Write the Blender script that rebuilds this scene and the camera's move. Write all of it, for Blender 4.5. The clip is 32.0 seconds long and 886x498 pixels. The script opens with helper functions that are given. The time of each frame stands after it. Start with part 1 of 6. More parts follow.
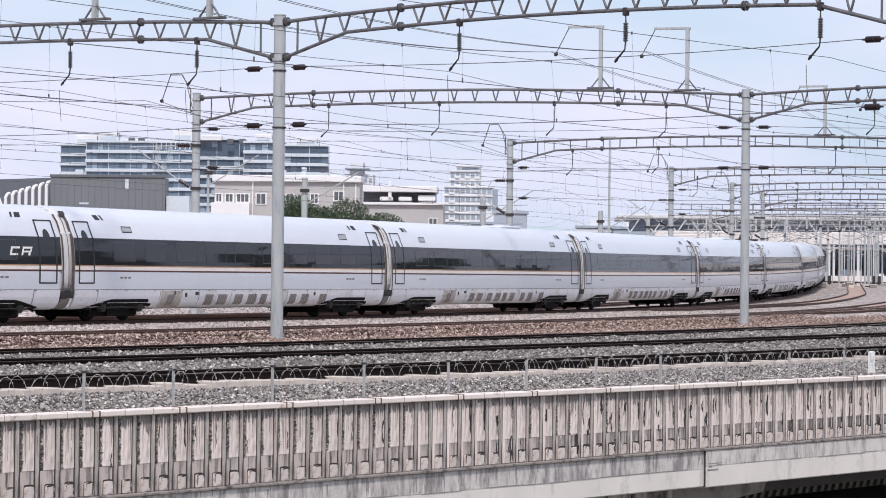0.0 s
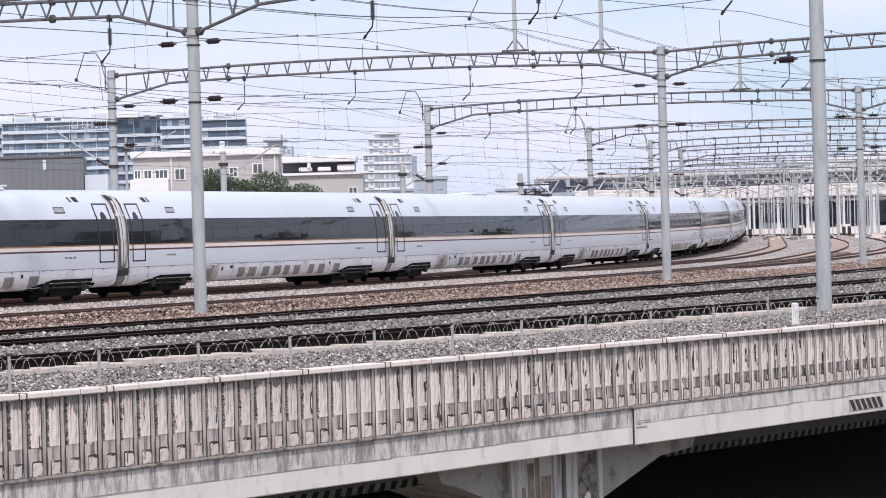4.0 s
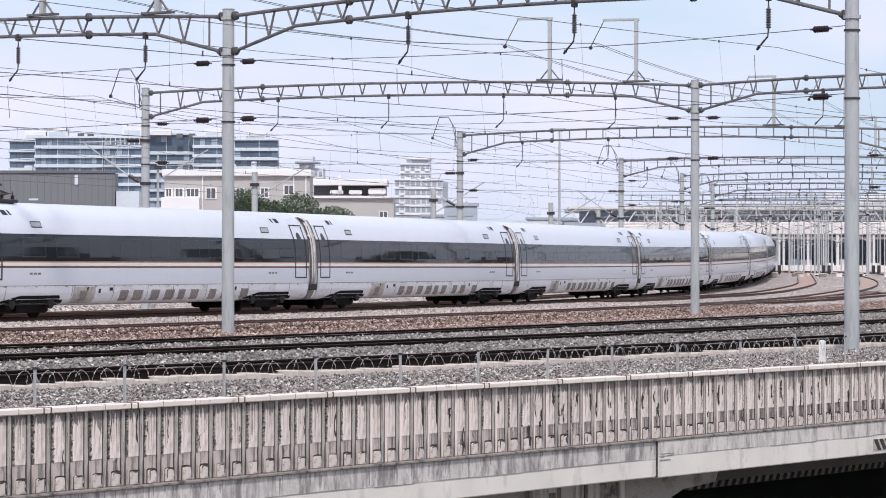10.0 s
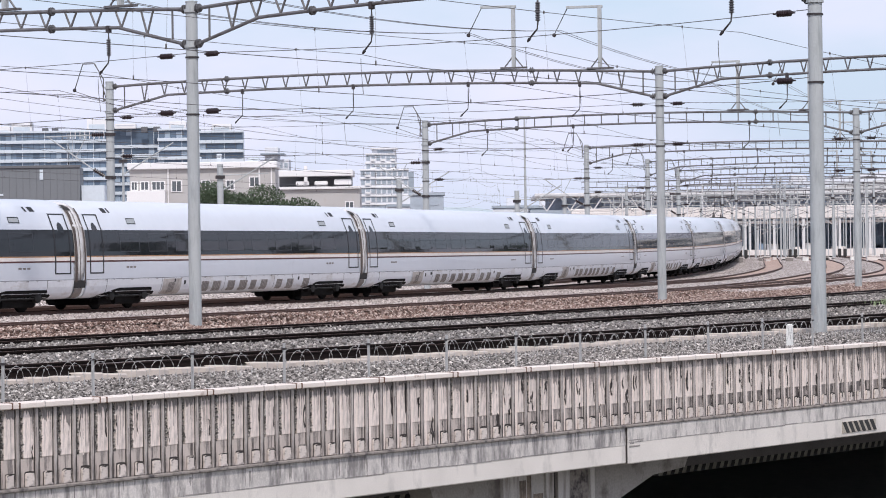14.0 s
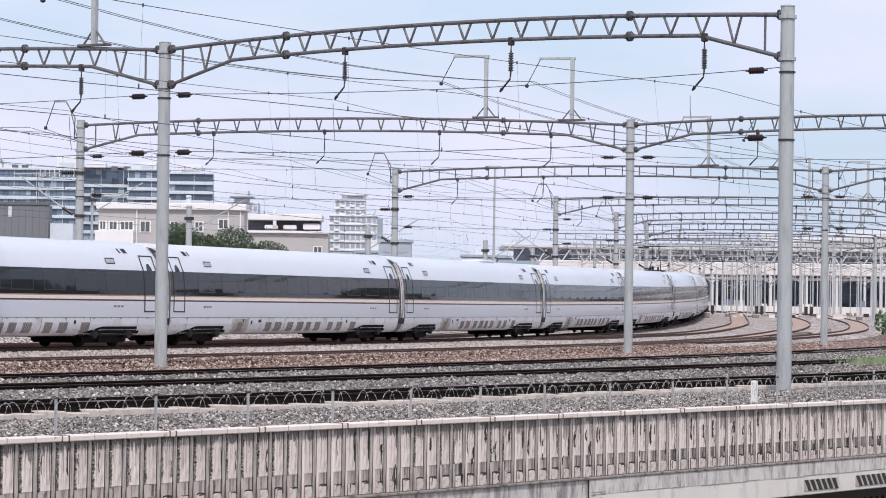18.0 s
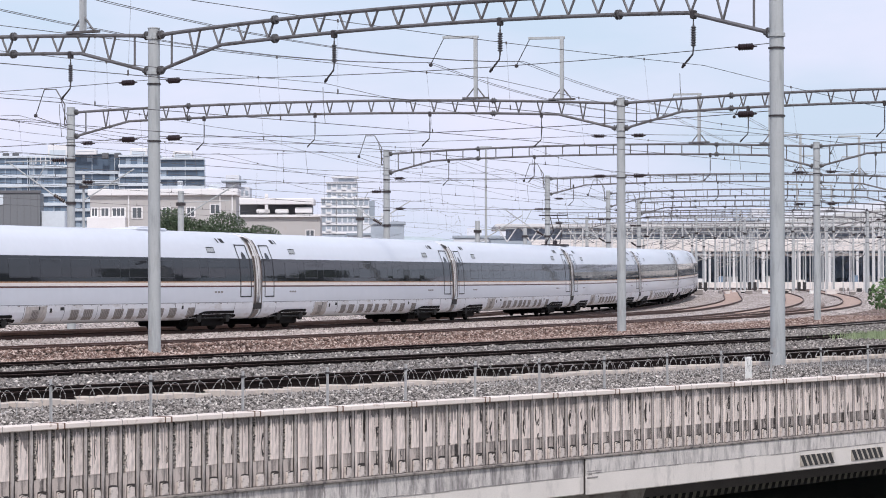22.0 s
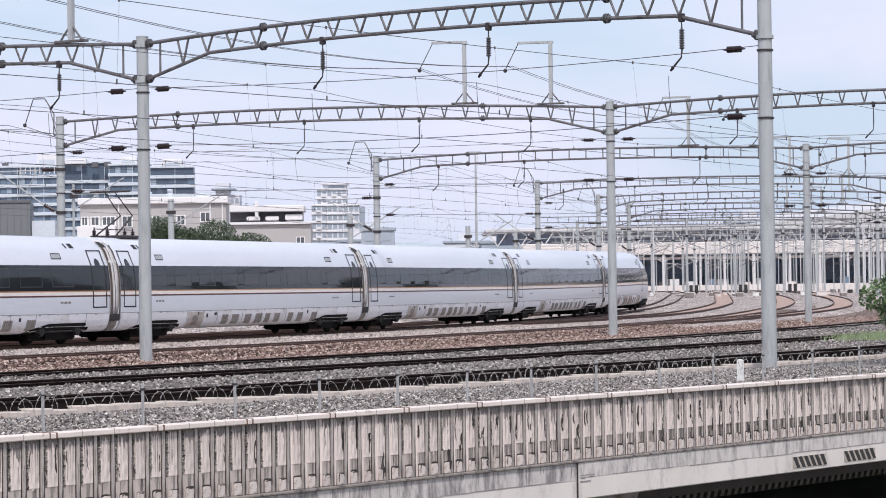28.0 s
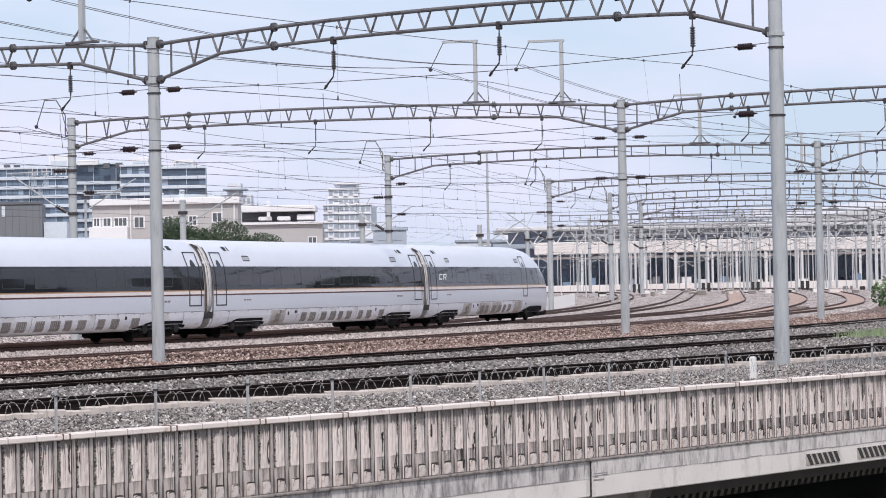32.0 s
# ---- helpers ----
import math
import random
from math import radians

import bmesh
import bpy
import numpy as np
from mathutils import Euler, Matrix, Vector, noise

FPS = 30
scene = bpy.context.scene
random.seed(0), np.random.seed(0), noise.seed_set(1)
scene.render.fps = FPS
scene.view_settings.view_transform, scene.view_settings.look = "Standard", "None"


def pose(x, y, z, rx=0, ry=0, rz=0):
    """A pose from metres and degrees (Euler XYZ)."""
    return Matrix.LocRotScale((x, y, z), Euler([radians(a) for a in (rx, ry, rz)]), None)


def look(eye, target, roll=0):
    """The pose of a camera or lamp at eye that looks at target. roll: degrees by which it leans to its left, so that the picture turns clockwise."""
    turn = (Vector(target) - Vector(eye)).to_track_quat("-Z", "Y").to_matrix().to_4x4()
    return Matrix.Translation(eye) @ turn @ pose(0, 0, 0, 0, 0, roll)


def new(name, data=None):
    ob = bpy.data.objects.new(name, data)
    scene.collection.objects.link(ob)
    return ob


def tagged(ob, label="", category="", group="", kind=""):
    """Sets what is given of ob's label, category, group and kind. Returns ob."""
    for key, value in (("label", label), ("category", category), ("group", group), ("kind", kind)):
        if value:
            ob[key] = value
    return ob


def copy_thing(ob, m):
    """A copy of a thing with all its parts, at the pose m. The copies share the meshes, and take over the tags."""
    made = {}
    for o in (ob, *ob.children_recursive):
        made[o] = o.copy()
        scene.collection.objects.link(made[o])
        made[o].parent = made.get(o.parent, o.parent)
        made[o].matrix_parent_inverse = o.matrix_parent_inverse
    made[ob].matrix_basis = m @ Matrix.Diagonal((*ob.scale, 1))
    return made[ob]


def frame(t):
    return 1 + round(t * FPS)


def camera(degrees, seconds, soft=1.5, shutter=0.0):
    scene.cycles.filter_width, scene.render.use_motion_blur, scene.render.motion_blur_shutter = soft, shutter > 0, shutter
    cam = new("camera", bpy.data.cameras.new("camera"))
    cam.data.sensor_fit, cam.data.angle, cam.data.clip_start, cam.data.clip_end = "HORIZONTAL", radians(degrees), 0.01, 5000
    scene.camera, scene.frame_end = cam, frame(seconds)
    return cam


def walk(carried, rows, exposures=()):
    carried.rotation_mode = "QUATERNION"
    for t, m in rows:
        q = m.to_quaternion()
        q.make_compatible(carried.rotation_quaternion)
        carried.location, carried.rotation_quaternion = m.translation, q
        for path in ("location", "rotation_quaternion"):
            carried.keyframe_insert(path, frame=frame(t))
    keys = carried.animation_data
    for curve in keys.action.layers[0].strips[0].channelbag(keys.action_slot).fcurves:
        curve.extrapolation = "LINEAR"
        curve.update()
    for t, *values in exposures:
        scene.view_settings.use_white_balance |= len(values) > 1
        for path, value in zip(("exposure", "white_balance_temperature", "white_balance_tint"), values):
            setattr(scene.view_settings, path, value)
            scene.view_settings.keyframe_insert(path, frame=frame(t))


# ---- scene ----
# World: metres, z = 0 at the rail heads of the yard, x to the right and y forward of the camera's stand.
cam = camera(2 * math.degrees(math.atan(784 / 5000)), 32.0, soft=0.98)
EYE = (0.0, 0.0, 1.78)
# seconds, tilt, lean, turn in degrees: a camera turned by hand on one spot
TURNS = [
    (0.0, 90.483, 0.581, 2.338),
    (0.5, 90.370, 0.739, 2.253),
    (1.0, 90.202, 0.784, 1.848),
    (1.5, 90.038, 0.715, 1.298),
    (2.0, 89.806, 0.393, 0.799),
    (2.5, 89.799, -0.151, 0.599),
    (4.5, 89.791, -2.077, 0.769),
    (5.0, 89.638, -2.486, 0.715),
    (5.5, 89.505, -2.693, 0.755),
    (6.0, 89.541, -2.474, 0.917),
    (6.5, 89.622, -1.810, 1.193),
    (7.0, 89.801, -0.708, 1.407),
    (7.5, 90.000, 0.269, 1.496),
    (8.0, 90.120, 0.897, 1.454),
    (8.5, 90.226, 1.038, 1.351),
    (9.0, 90.262, 0.837, 1.282),
    (9.5, 90.313, 0.439, 1.258),
    (10.0, 90.343, 0.077, 1.338),
    (10.5, 90.416, -0.171, 1.438),
    (11.0, 90.566, -0.287, 1.458),
    (11.5, 90.722, -0.359, 1.380),
    (12.0, 90.774, -0.447, 1.280),
    (12.5, 90.708, -0.635, 1.146),
    (13.0, 90.555, -0.823, 0.975),
    (13.5, 90.350, -0.951, 0.863),
    (14.0, 90.123, -0.769, 0.665),
    (14.5, 89.979, -0.402, 0.419),
    (16.5, 90.177, 0.688, 0.149),
    (17.0, 90.499, 0.730, 0.149),
    (17.5, 90.805, 0.712, 0.105),
    (18.0, 91.093, 0.752, 0.010),
    (18.5, 91.251, 0.757, -0.037),
    (19.0, 91.203, 0.745, 0.000),
    (19.5, 90.995, 0.601, 0.108),
    (20.0, 90.795, 0.479, 0.213),
    (20.5, 90.640, 0.344, 0.206),
    (21.0, 90.626, 0.144, 0.089),
    (21.5, 90.692, -0.011, -0.040),
    (22.0, 90.715, -0.184, -0.146),
    (22.5, 90.700, -0.300, -0.208),
    (23.0, 90.693, -0.335, -0.226),
    (23.5, 90.724, -0.282, -0.259),
    (24.0, 90.808, -0.145, -0.378),
    (24.5, 90.886, -0.103, -0.618),
    (25.0, 90.882, -0.057, -0.939),
    (25.5, 90.814, -0.047, -1.248),
    (27.5, 90.687, -0.683, -0.737),
    (28.0, 90.825, -0.782, -0.337),
    (28.5, 90.898, -0.823, -0.090),
    (29.0, 90.921, -0.872, 0.012),
    (29.5, 90.918, -0.910, 0.013),
    (30.0, 90.880, -0.944, 0.014),
    (30.5, 90.862, -0.945, -0.003),
    (31.0, 90.845, -1.108, -0.047),
    (31.5, 90.827, -1.106, -0.099),
    (32.0, 90.810, -1.100, -0.095),
]


def cam_pose(tilt, lean, turn):
    m = Euler((0, 0, radians(turn))).to_matrix() @ Euler((radians(tilt), 0, 0)).to_matrix() @ Euler((0, 0, radians(lean))).to_matrix()
    return Matrix.Translation(EYE) @ m.to_4x4()


# the picture brightens a little while the camera tips down
EXPO = [(0.0, -0.03), (2.0, 0.01), (4.5, 0.08), (6.0, 0.13), (7.0, 0.1), (8.0, 0.05), (10.0, 0.02), (12.0, -0.03), (14.0, -0.01), (17.0, 0.03), (18.0, -0.03), (21.0, -0.04), (25.0, -0.03), (32.0, -0.03)]
walk(cam, [(t, cam_pose(a, b, c)) for t, a, b, c in TURNS], exposures=EXPO)

# ---- world and sun ----
SUN_EL, SUN_AZ = 50.0, 176.0     # elevation; compass angle of the sun, clockwise from +y
world = bpy.data.worlds.new("sky")
scene.world = world
world.use_nodes = True
wn, wl = world.node_tree.nodes, world.node_tree.links
wn.clear()
w_out = wn.new("ShaderNodeOutputWorld")
w_bg = wn.new("ShaderNodeBackground")
w_sky = wn.new("ShaderNodeTexSky")
w_sky.sky_type = "NISHITA"
w_sky.sun_disc = False
w_sky.sun_elevation = radians(SUN_EL)
w_sky.sun_rotation = radians(SUN_AZ)
w_sky.air_density, w_sky.dust_density, w_sky.ozone_density = 1.2, 2.5, 2.0
w_co = wn.new("ShaderNodeTexCoord")
w_map = wn.new("ShaderNodeMapping")
w_map.inputs["Scale"].default_value = (3.0, 3.0, 9.0)
w_noise = wn.new("ShaderNodeTexNoise")
w_noise.inputs["Scale"].default_value = 2.2
w_noise.inputs["Detail"].default_value = 5.0
w_ramp = wn.new("ShaderNodeValToRGB")
w_ramp.color_ramp.elements[0].position, w_ramp.color_ramp.elements[1].position = 0.36, 0.68
w_mix = wn.new("ShaderNodeMixRGB")
w_mix.inputs[2].default_value = (7.9, 7.9, 9.7, 1)      # thin bright cloud
w_tint = wn.new("ShaderNodeMixRGB")
w_tint.inputs[0].default_value = 0.75
w_tint.inputs[2].default_value = (6.6, 7.9, 10.1, 1)     # milky summer haze over the blue
wl.new(w_co.outputs["Generated"], w_map.inputs["Vector"])
wl.new(w_map.outputs["Vector"], w_noise.inputs["Vector"])
wl.new(w_noise.outputs["Fac"], w_ramp.inputs["Fac"])
wl.new(w_sky.outputs["Color"], w_tint.inputs[1])
wl.new(w_tint.outputs["Color"], w_mix.inputs[1])
wl.new(w_ramp.outputs["Color"], w_mix.inputs[0])
wl.new(w_mix.outputs["Color"], w_bg.inputs["Color"])
w_bg.inputs["Strength"].default_value = 0.11
wl.new(w_bg.outputs["Background"], w_out.inputs["Surface"])
sun = new("sun", bpy.data.lights.new("sun", "SUN"))
sun.data.energy, sun.data.angle, sun.data.color = 2.9, radians(5.0), (1.0, 0.948, 0.915)
s_dir = Vector((math.sin(radians(SUN_AZ)) * math.cos(radians(SUN_EL)), math.cos(radians(SUN_AZ)) * math.cos(radians(SUN_EL)), math.sin(radians(SUN_EL))))
sun.matrix_world = look(tuple(s_dir * 100), (0, 0, 0))

# ---- materials ----
def mat(name, base, rough=0.6, metal=0.0, var=0.12, scale=3.0, fine=40.0, bump=0.15, dark=None, dark_amt=0.0, dark_scale=1.5, dark_map=(1, 1, 1), rnd=0.0, coat=0.0, spec=0.5):
    """A surface with colour variation at two scales, relief, and stains of their own shape."""
    m = bpy.data.materials.new(name)
    m.use_nodes = True
    n, l = m.node_tree.nodes, m.node_tree.links
    b = n["Principled BSDF"]
    b.inputs["Roughness"].default_value, b.inputs["Metallic"].default_value = rough, metal
    b.inputs["Coat Weight"].default_value = coat
    b.inputs["Specular IOR Level"].default_value = spec
    co = n.new("ShaderNodeTexCoord")
    n1, n2 = n.new("ShaderNodeTexNoise"), n.new("ShaderNodeTexNoise")
    n1.inputs["Scale"].default_value, n2.inputs["Scale"].default_value = scale, fine
    n1.inputs["Detail"].default_value, n2.inputs["Detail"].default_value = 6.0, 3.0
    l.new(co.outputs["Object"], n1.inputs["Vector"])
    l.new(co.outputs["Object"], n2.inputs["Vector"])
    add = n.new("ShaderNodeMath")
    add.operation = "ADD"
    l.new(n1.outputs["Fac"], add.inputs[0])
    l.new(n2.outputs["Fac"], add.inputs[1])
    last = add.outputs[0]
    if rnd:
        oi = n.new("ShaderNodeObjectInfo")
        ma = n.new("ShaderNodeMath")
        ma.operation = "MULTIPLY_ADD"
        ma.inputs[1].default_value = rnd
        l.new(oi.outputs["Random"], ma.inputs[0])
        l.new(last, ma.inputs[2])
        last = ma.outputs[0]
    mr = n.new("ShaderNodeMapRange")
    mr.inputs["From Min"].default_value, mr.inputs["From Max"].default_value = 0.6, 1.4 + rnd
    mr.inputs["To Min"].default_value, mr.inputs["To Max"].default_value = 1 - var, 1 + var
    l.new(last, mr.inputs["Value"])
    mul = n.new("ShaderNodeVectorMath")
    mul.operation = "SCALE"
    mul.inputs[0].default_value = base
    l.new(mr.outputs[0], mul.inputs["Scale"])
    col = mul.outputs[0]
    if dark is not None:
        mp = n.new("ShaderNodeMapping")
        mp.inputs["Scale"].default_value = dark_map
        l.new(co.outputs["Object"], mp.inputs["Vector"])
        n3 = n.new("ShaderNodeTexNoise")
        n3.inputs["Scale"].default_value, n3.inputs["Detail"].default_value, n3.inputs["Roughness"].default_value = dark_scale, 7.0, 0.65
        l.new(mp.outputs["Vector"], n3.inputs["Vector"])
        rp = n.new("ShaderNodeValToRGB")
        rp.color_ramp.elements[0].position, rp.color_ramp.elements[1].position = 0.62 - dark_amt * 0.3, 0.74 - dark_amt * 0.2
        l.new(n3.outputs["Fac"], rp.inputs["Fac"])
        mx = n.new("ShaderNodeMixRGB")
        mx.inputs[2].default_value = (*dark, 1)
        l.new(rp.outputs["Color"], mx.inputs[0])
        l.new(col, mx.inputs[1])
        col = mx.outputs["Color"]
    l.new(col, b.inputs["Base Color"])
    if bump:
        bp = n.new("ShaderNodeBump")
        bp.inputs["Strength"].default_value, bp.inputs["Distance"].default_value = bump, 0.02
        l.new(n2.outputs["Fac"], bp.inputs["Height"])
        l.new(bp.outputs["Normal"], b.inputs["Normal"])
    return m


def gravel_mat(name, tones, size=14.0, depth=0.06):
    """Crushed stone: cells of stone in several tones, with the gaps between them painted dark as shade."""
    m = bpy.data.materials.new(name)
    m.use_nodes = True
    n, l = m.node_tree.nodes, m.node_tree.links
    b = n["Principled BSDF"]
    b.inputs["Roughness"].default_value = 0.9
    b.inputs["Specular IOR Level"].default_value = 0.2
    co = n.new("ShaderNodeTexCoord")
    v = n.new("ShaderNodeTexVoronoi")
    v.inputs["Scale"].default_value = size
    l.new(co.outputs["Object"], v.inputs["Vector"])
    sep = n.new("ShaderNodeSeparateColor")
    l.new(v.outputs["Color"], sep.inputs["Color"])
    rp = n.new("ShaderNodeValToRGB")
    e = rp.color_ramp.elements
    e[0].position, e[0].color = 0.0, (*tones[0], 1)
    e[1].position, e[1].color = 1.0, (*tones[-1], 1)
    for i, c in enumerate(tones[1:-1]):
        q = e.new((i + 1) / (len(tones) - 1))
        q.color = (*c, 1)
    l.new(sep.outputs["Red"], rp.inputs["Fac"])
    big = n.new("ShaderNodeTexNoise")
    big.inputs["Scale"].default_value, big.inputs["Detail"].default_value = 0.35, 5.0
    l.new(co.outputs["Object"], big.inputs["Vector"])
    mr = n.new("ShaderNodeMapRange")
    mr.inputs["From Min"].default_value, mr.inputs["From Max"].default_value = 0.3, 0.7
    mr.inputs["To Min"].default_value, mr.inputs["To Max"].default_value = 0.75, 1.2
    l.new(big.outputs["Fac"], mr.inputs["Value"])
    sc = n.new("ShaderNodeVectorMath")
    sc.operation = "SCALE"
    l.new(rp.outputs["Color"], sc.inputs[0])
    l.new(mr.outputs[0], sc.inputs["Scale"])
    # Shade between the stones, multiplied into their colour
    gap = n.new("ShaderNodeValToRGB")
    gap.color_ramp.elements[0].position, gap.color_ramp.elements[0].color = 0.45, (1, 1, 1, 1)
    gap.color_ramp.elements[1].position, gap.color_ramp.elements[1].color = 0.8, (0.12, 0.11, 0.1, 1)
    l.new(v.outputs["Distance"], gap.inputs["Fac"])
    mx = n.new("ShaderNodeMixRGB")
    mx.blend_type, mx.inputs[0].default_value = "MULTIPLY", 1.0
    l.new(sc.outputs[0], mx.inputs[1])
    l.new(gap.outputs["Color"], mx.inputs[2])
    l.new(mx.outputs["Color"], b.inputs["Base Color"])
    inv = n.new("ShaderNodeMath")
    inv.operation = "SUBTRACT"
    inv.inputs[0].default_value = 1.0
    l.new(v.outputs["Distance"], inv.inputs[1])
    bp = n.new("ShaderNodeBump")
    bp.inputs["Strength"].default_value, bp.inputs["Distance"].default_value = 1.0, depth
    l.new(inv.outputs[0], bp.inputs["Height"])
    l.new(bp.outputs["Normal"], b.inputs["Normal"])
    return m


def stone_mat(name, tones):
    """Loose stones, each with its own tone."""
    m = bpy.data.materials.new(name)
    m.use_nodes = True
    n, l = m.node_tree.nodes, m.node_tree.links
    b = n["Principled BSDF"]
    b.inputs["Roughness"].default_value = 0.9
    b.inputs["Specular IOR Level"].default_value = 0.2
    g = n.new("ShaderNodeNewGeometry")
    rp = n.new("ShaderNodeValToRGB")
    e = rp.color_ramp.elements
    e[0].position, e[0].color = 0.0, (*tones[0], 1)
    e[1].position, e[1].color = 1.0, (*tones[-1], 1)
    for i, c in enumerate(tones[1:-1]):
        q = e.new((i + 1) / (len(tones) - 1))
        q.color = (*c, 1)
    l.new(g.outputs["Random Per Island"], rp.inputs["Fac"])
    l.new(rp.outputs["Color"], b.inputs["Base Color"])
    return m


GREY_STONES = [(0.022, 0.02, 0.019), (0.30, 0.27, 0.25), (0.06, 0.055, 0.051), (0.70, 0.645, 0.60), (0.10, 0.088, 0.08), (0.46, 0.42, 0.39), (0.03, 0.027, 0.026), (0.36, 0.325, 0.30), (0.045, 0.04, 0.038)]
BROWN_STONES = [(0.035, 0.02, 0.017), (0.30, 0.20, 0.165), (0.075, 0.045, 0.036), (0.62, 0.50, 0.44), (0.15, 0.092, 0.075)]
PALE_STONES = [(0.20, 0.168, 0.152), (0.66, 0.57, 0.525), (0.38, 0.32, 0.29), (0.82, 0.73, 0.68)]
M_GREY = gravel_mat("grey_ballast", GREY_STONES, 15.0)
M_BROWN = gravel_mat("rusty_ballast", BROWN_STONES, 13.0)
M_PALE = gravel_mat("pale_ballast", PALE_STONES, 8.0)
M_STONE = stone_mat("grey_stones", GREY_STONES)
M_STONE_P = stone_mat("pale_stones", [(0.10, 0.085, 0.078), (0.52, 0.455, 0.42), (0.26, 0.22, 0.20), (0.66, 0.59, 0.55), (0.38, 0.325, 0.30)])
M_STONE_B = stone_mat("rusty_stones", BROWN_STONES)
M_EARTH = mat("earth", (0.16, 0.15, 0.12), 0.95, var=0.3, scale=0.05, fine=2.0)
M_RAIL = mat("rusty_rail", (0.085, 0.045, 0.034), 0.7, 0.2, var=0.3, scale=2.0, fine=30)
M_RAIL_DARK = mat("oiled_rail", (0.013, 0.009, 0.008), 0.85, 0.0, var=0.35, scale=2.0, fine=30, spec=0.1)
M_RAILHEAD = mat("worn_railhead", (0.15, 0.09, 0.07), 0.5, 0.3, var=0.3)
M_SLEEPER = mat("concrete_sleeper", (0.55, 0.48, 0.43), 0.9, var=0.2, scale=6, rnd=0.25)
M_STEEL = mat("galvanised_mast", (0.40, 0.415, 0.42), 0.65, 0.0, var=0.10, scale=1.2, fine=25, bump=0.05, dark=(0.30, 0.315, 0.32), dark_amt=0.35, dark_scale=2.0, dark_map=(3, 3, 0.35))
M_TRUSS = mat("weathered_truss", (0.135, 0.13, 0.137), 0.6, 0.1, var=0.25, scale=2, fine=30, bump=0.05, dark=(0.07, 0.06, 0.055), dark_amt=0.4, dark_scale=3)
M_FITTING = mat("dark_fitting", (0.045, 0.038, 0.04), 0.7, 0.2, var=0.25)
M_FLANGE = mat("bolted_flange", (0.10, 0.096, 0.10), 0.6, 0.2, var=0.25)
M_INSUL = mat("brown_porcelain", (0.024, 0.013, 0.015), 0.35, 0.0, var=0.15)
M_INSUL_G = mat("grey_porcelain", (0.07, 0.066, 0.072), 0.3, 0.0, var=0.15)
M_WIRE = mat("bronze_wire", (0.10, 0.09, 0.09), 0.6, 0.4, var=0.1, bump=0)
M_CONC = mat("parapet_concrete", (0.50, 0.43, 0.39), 0.9, var=0.16, scale=1.6, fine=45, bump=0.25, dark=(0.075, 0.064, 0.06), dark_amt=0.55, dark_scale=2.2, dark_map=(3.0, 3.0, 0.55), rnd=0.5)
M_FOOT = mat("parapet_foot", (0.62, 0.545, 0.50), 0.9, var=0.2, scale=4, fine=45, bump=0.2, dark=(0.10, 0.085, 0.08), dark_amt=0.45, dark_scale=6.0, rnd=0.6)
M_BOARD = mat("parapet_board", (0.79, 0.68, 0.62), 0.85, var=0.18, scale=2.5, fine=45, bump=0.15, dark=(0.36, 0.31, 0.29), dark_amt=0.5, dark_scale=2.2, dark_map=(3.0, 3.0, 0.5), rnd=0.6)
# Wash and runs under the coping, its overhang shade mixed into the grey
M_WASH = mat("grey_wash_shade", (0.27, 0.235, 0.22), 0.95, var=0.4, scale=6, fine=40, bump=0.1, dark=(0.13, 0.112, 0.105), dark_amt=0.45, dark_scale=5, dark_map=(3, 3, 0.6))
M_RIB = mat("grey_rib_concrete", (0.43, 0.38, 0.355), 0.9, var=0.2, scale=2.5, fine=45, bump=0.2, dark=(0.07, 0.06, 0.056), dark_amt=0.4, dark_scale=2.5, dark_map=(3.0, 3.0, 0.5), rnd=0.6)
# Grime, and the dark put into parapet recesses as shade
M_NICHE = mat("grimy_shade_concrete", (0.30, 0.265, 0.24), 0.95, var=0.3, scale=5, dark=(0.07, 0.06, 0.06), dark_amt=0.5, dark_scale=5, rnd=0.6)
M_COPE = mat("coping_concrete", (0.72, 0.635, 0.58), 0.85, var=0.14, scale=2.0, fine=45, bump=0.2, dark=(0.30, 0.20, 0.15), dark_amt=0.12, dark_scale=4, rnd=0.3)
M_GIRDER = mat("girder_concrete", (0.70, 0.645, 0.595), 0.9, var=0.13, scale=0.8, fine=40, bump=0.15, dark=(0.50, 0.46, 0.43), dark_amt=0.3, dark_scale=1.1, dark_map=(1.6, 1.6, 0.8))
# Underpass shade and its blue sky tint put into the base colour
M_UNDER = mat("shaded_concrete", (0.10, 0.115, 0.16), 0.95, var=0.25, scale=1.2, dark=(0.08, 0.08, 0.09), dark_amt=0.4)
M_JOINT = mat("joint_rust", (0.14, 0.075, 0.05), 0.9, var=0.3)
# Black of peeled patches, also laid for shade in seams, grooves and foot outlines
M_STAIN_SHADE = mat("peeled_patch", (0.04, 0.033, 0.031), 0.9, var=0.3)
M_POST = mat("galvanised_post", (0.40, 0.395, 0.39), 0.6, 0.2, var=0.15)
M_MARK = mat("white_marker", (0.78, 0.77, 0.74), 0.8, var=0.1)
M_BLACK = mat("black_rubber", (0.03, 0.028, 0.028), 0.8, var=0.3)
M_POUR = mat("stained_girder_pour", (0.60, 0.555, 0.525), 0.9, var=0.25, scale=1.2, fine=40, bump=0.15, dark=(0.23, 0.21, 0.205), dark_amt=0.62, dark_scale=2.0, dark_map=(2.5, 2.5, 0.7))
M_POUR2 = mat("washed_girder_pour", (0.62, 0.575, 0.54), 0.9, var=0.15, scale=1.2, fine=40, bump=0.15, dark=(0.34, 0.315, 0.30), dark_amt=0.52, dark_scale=2.0, dark_map=(2.5, 2.5, 0.7))
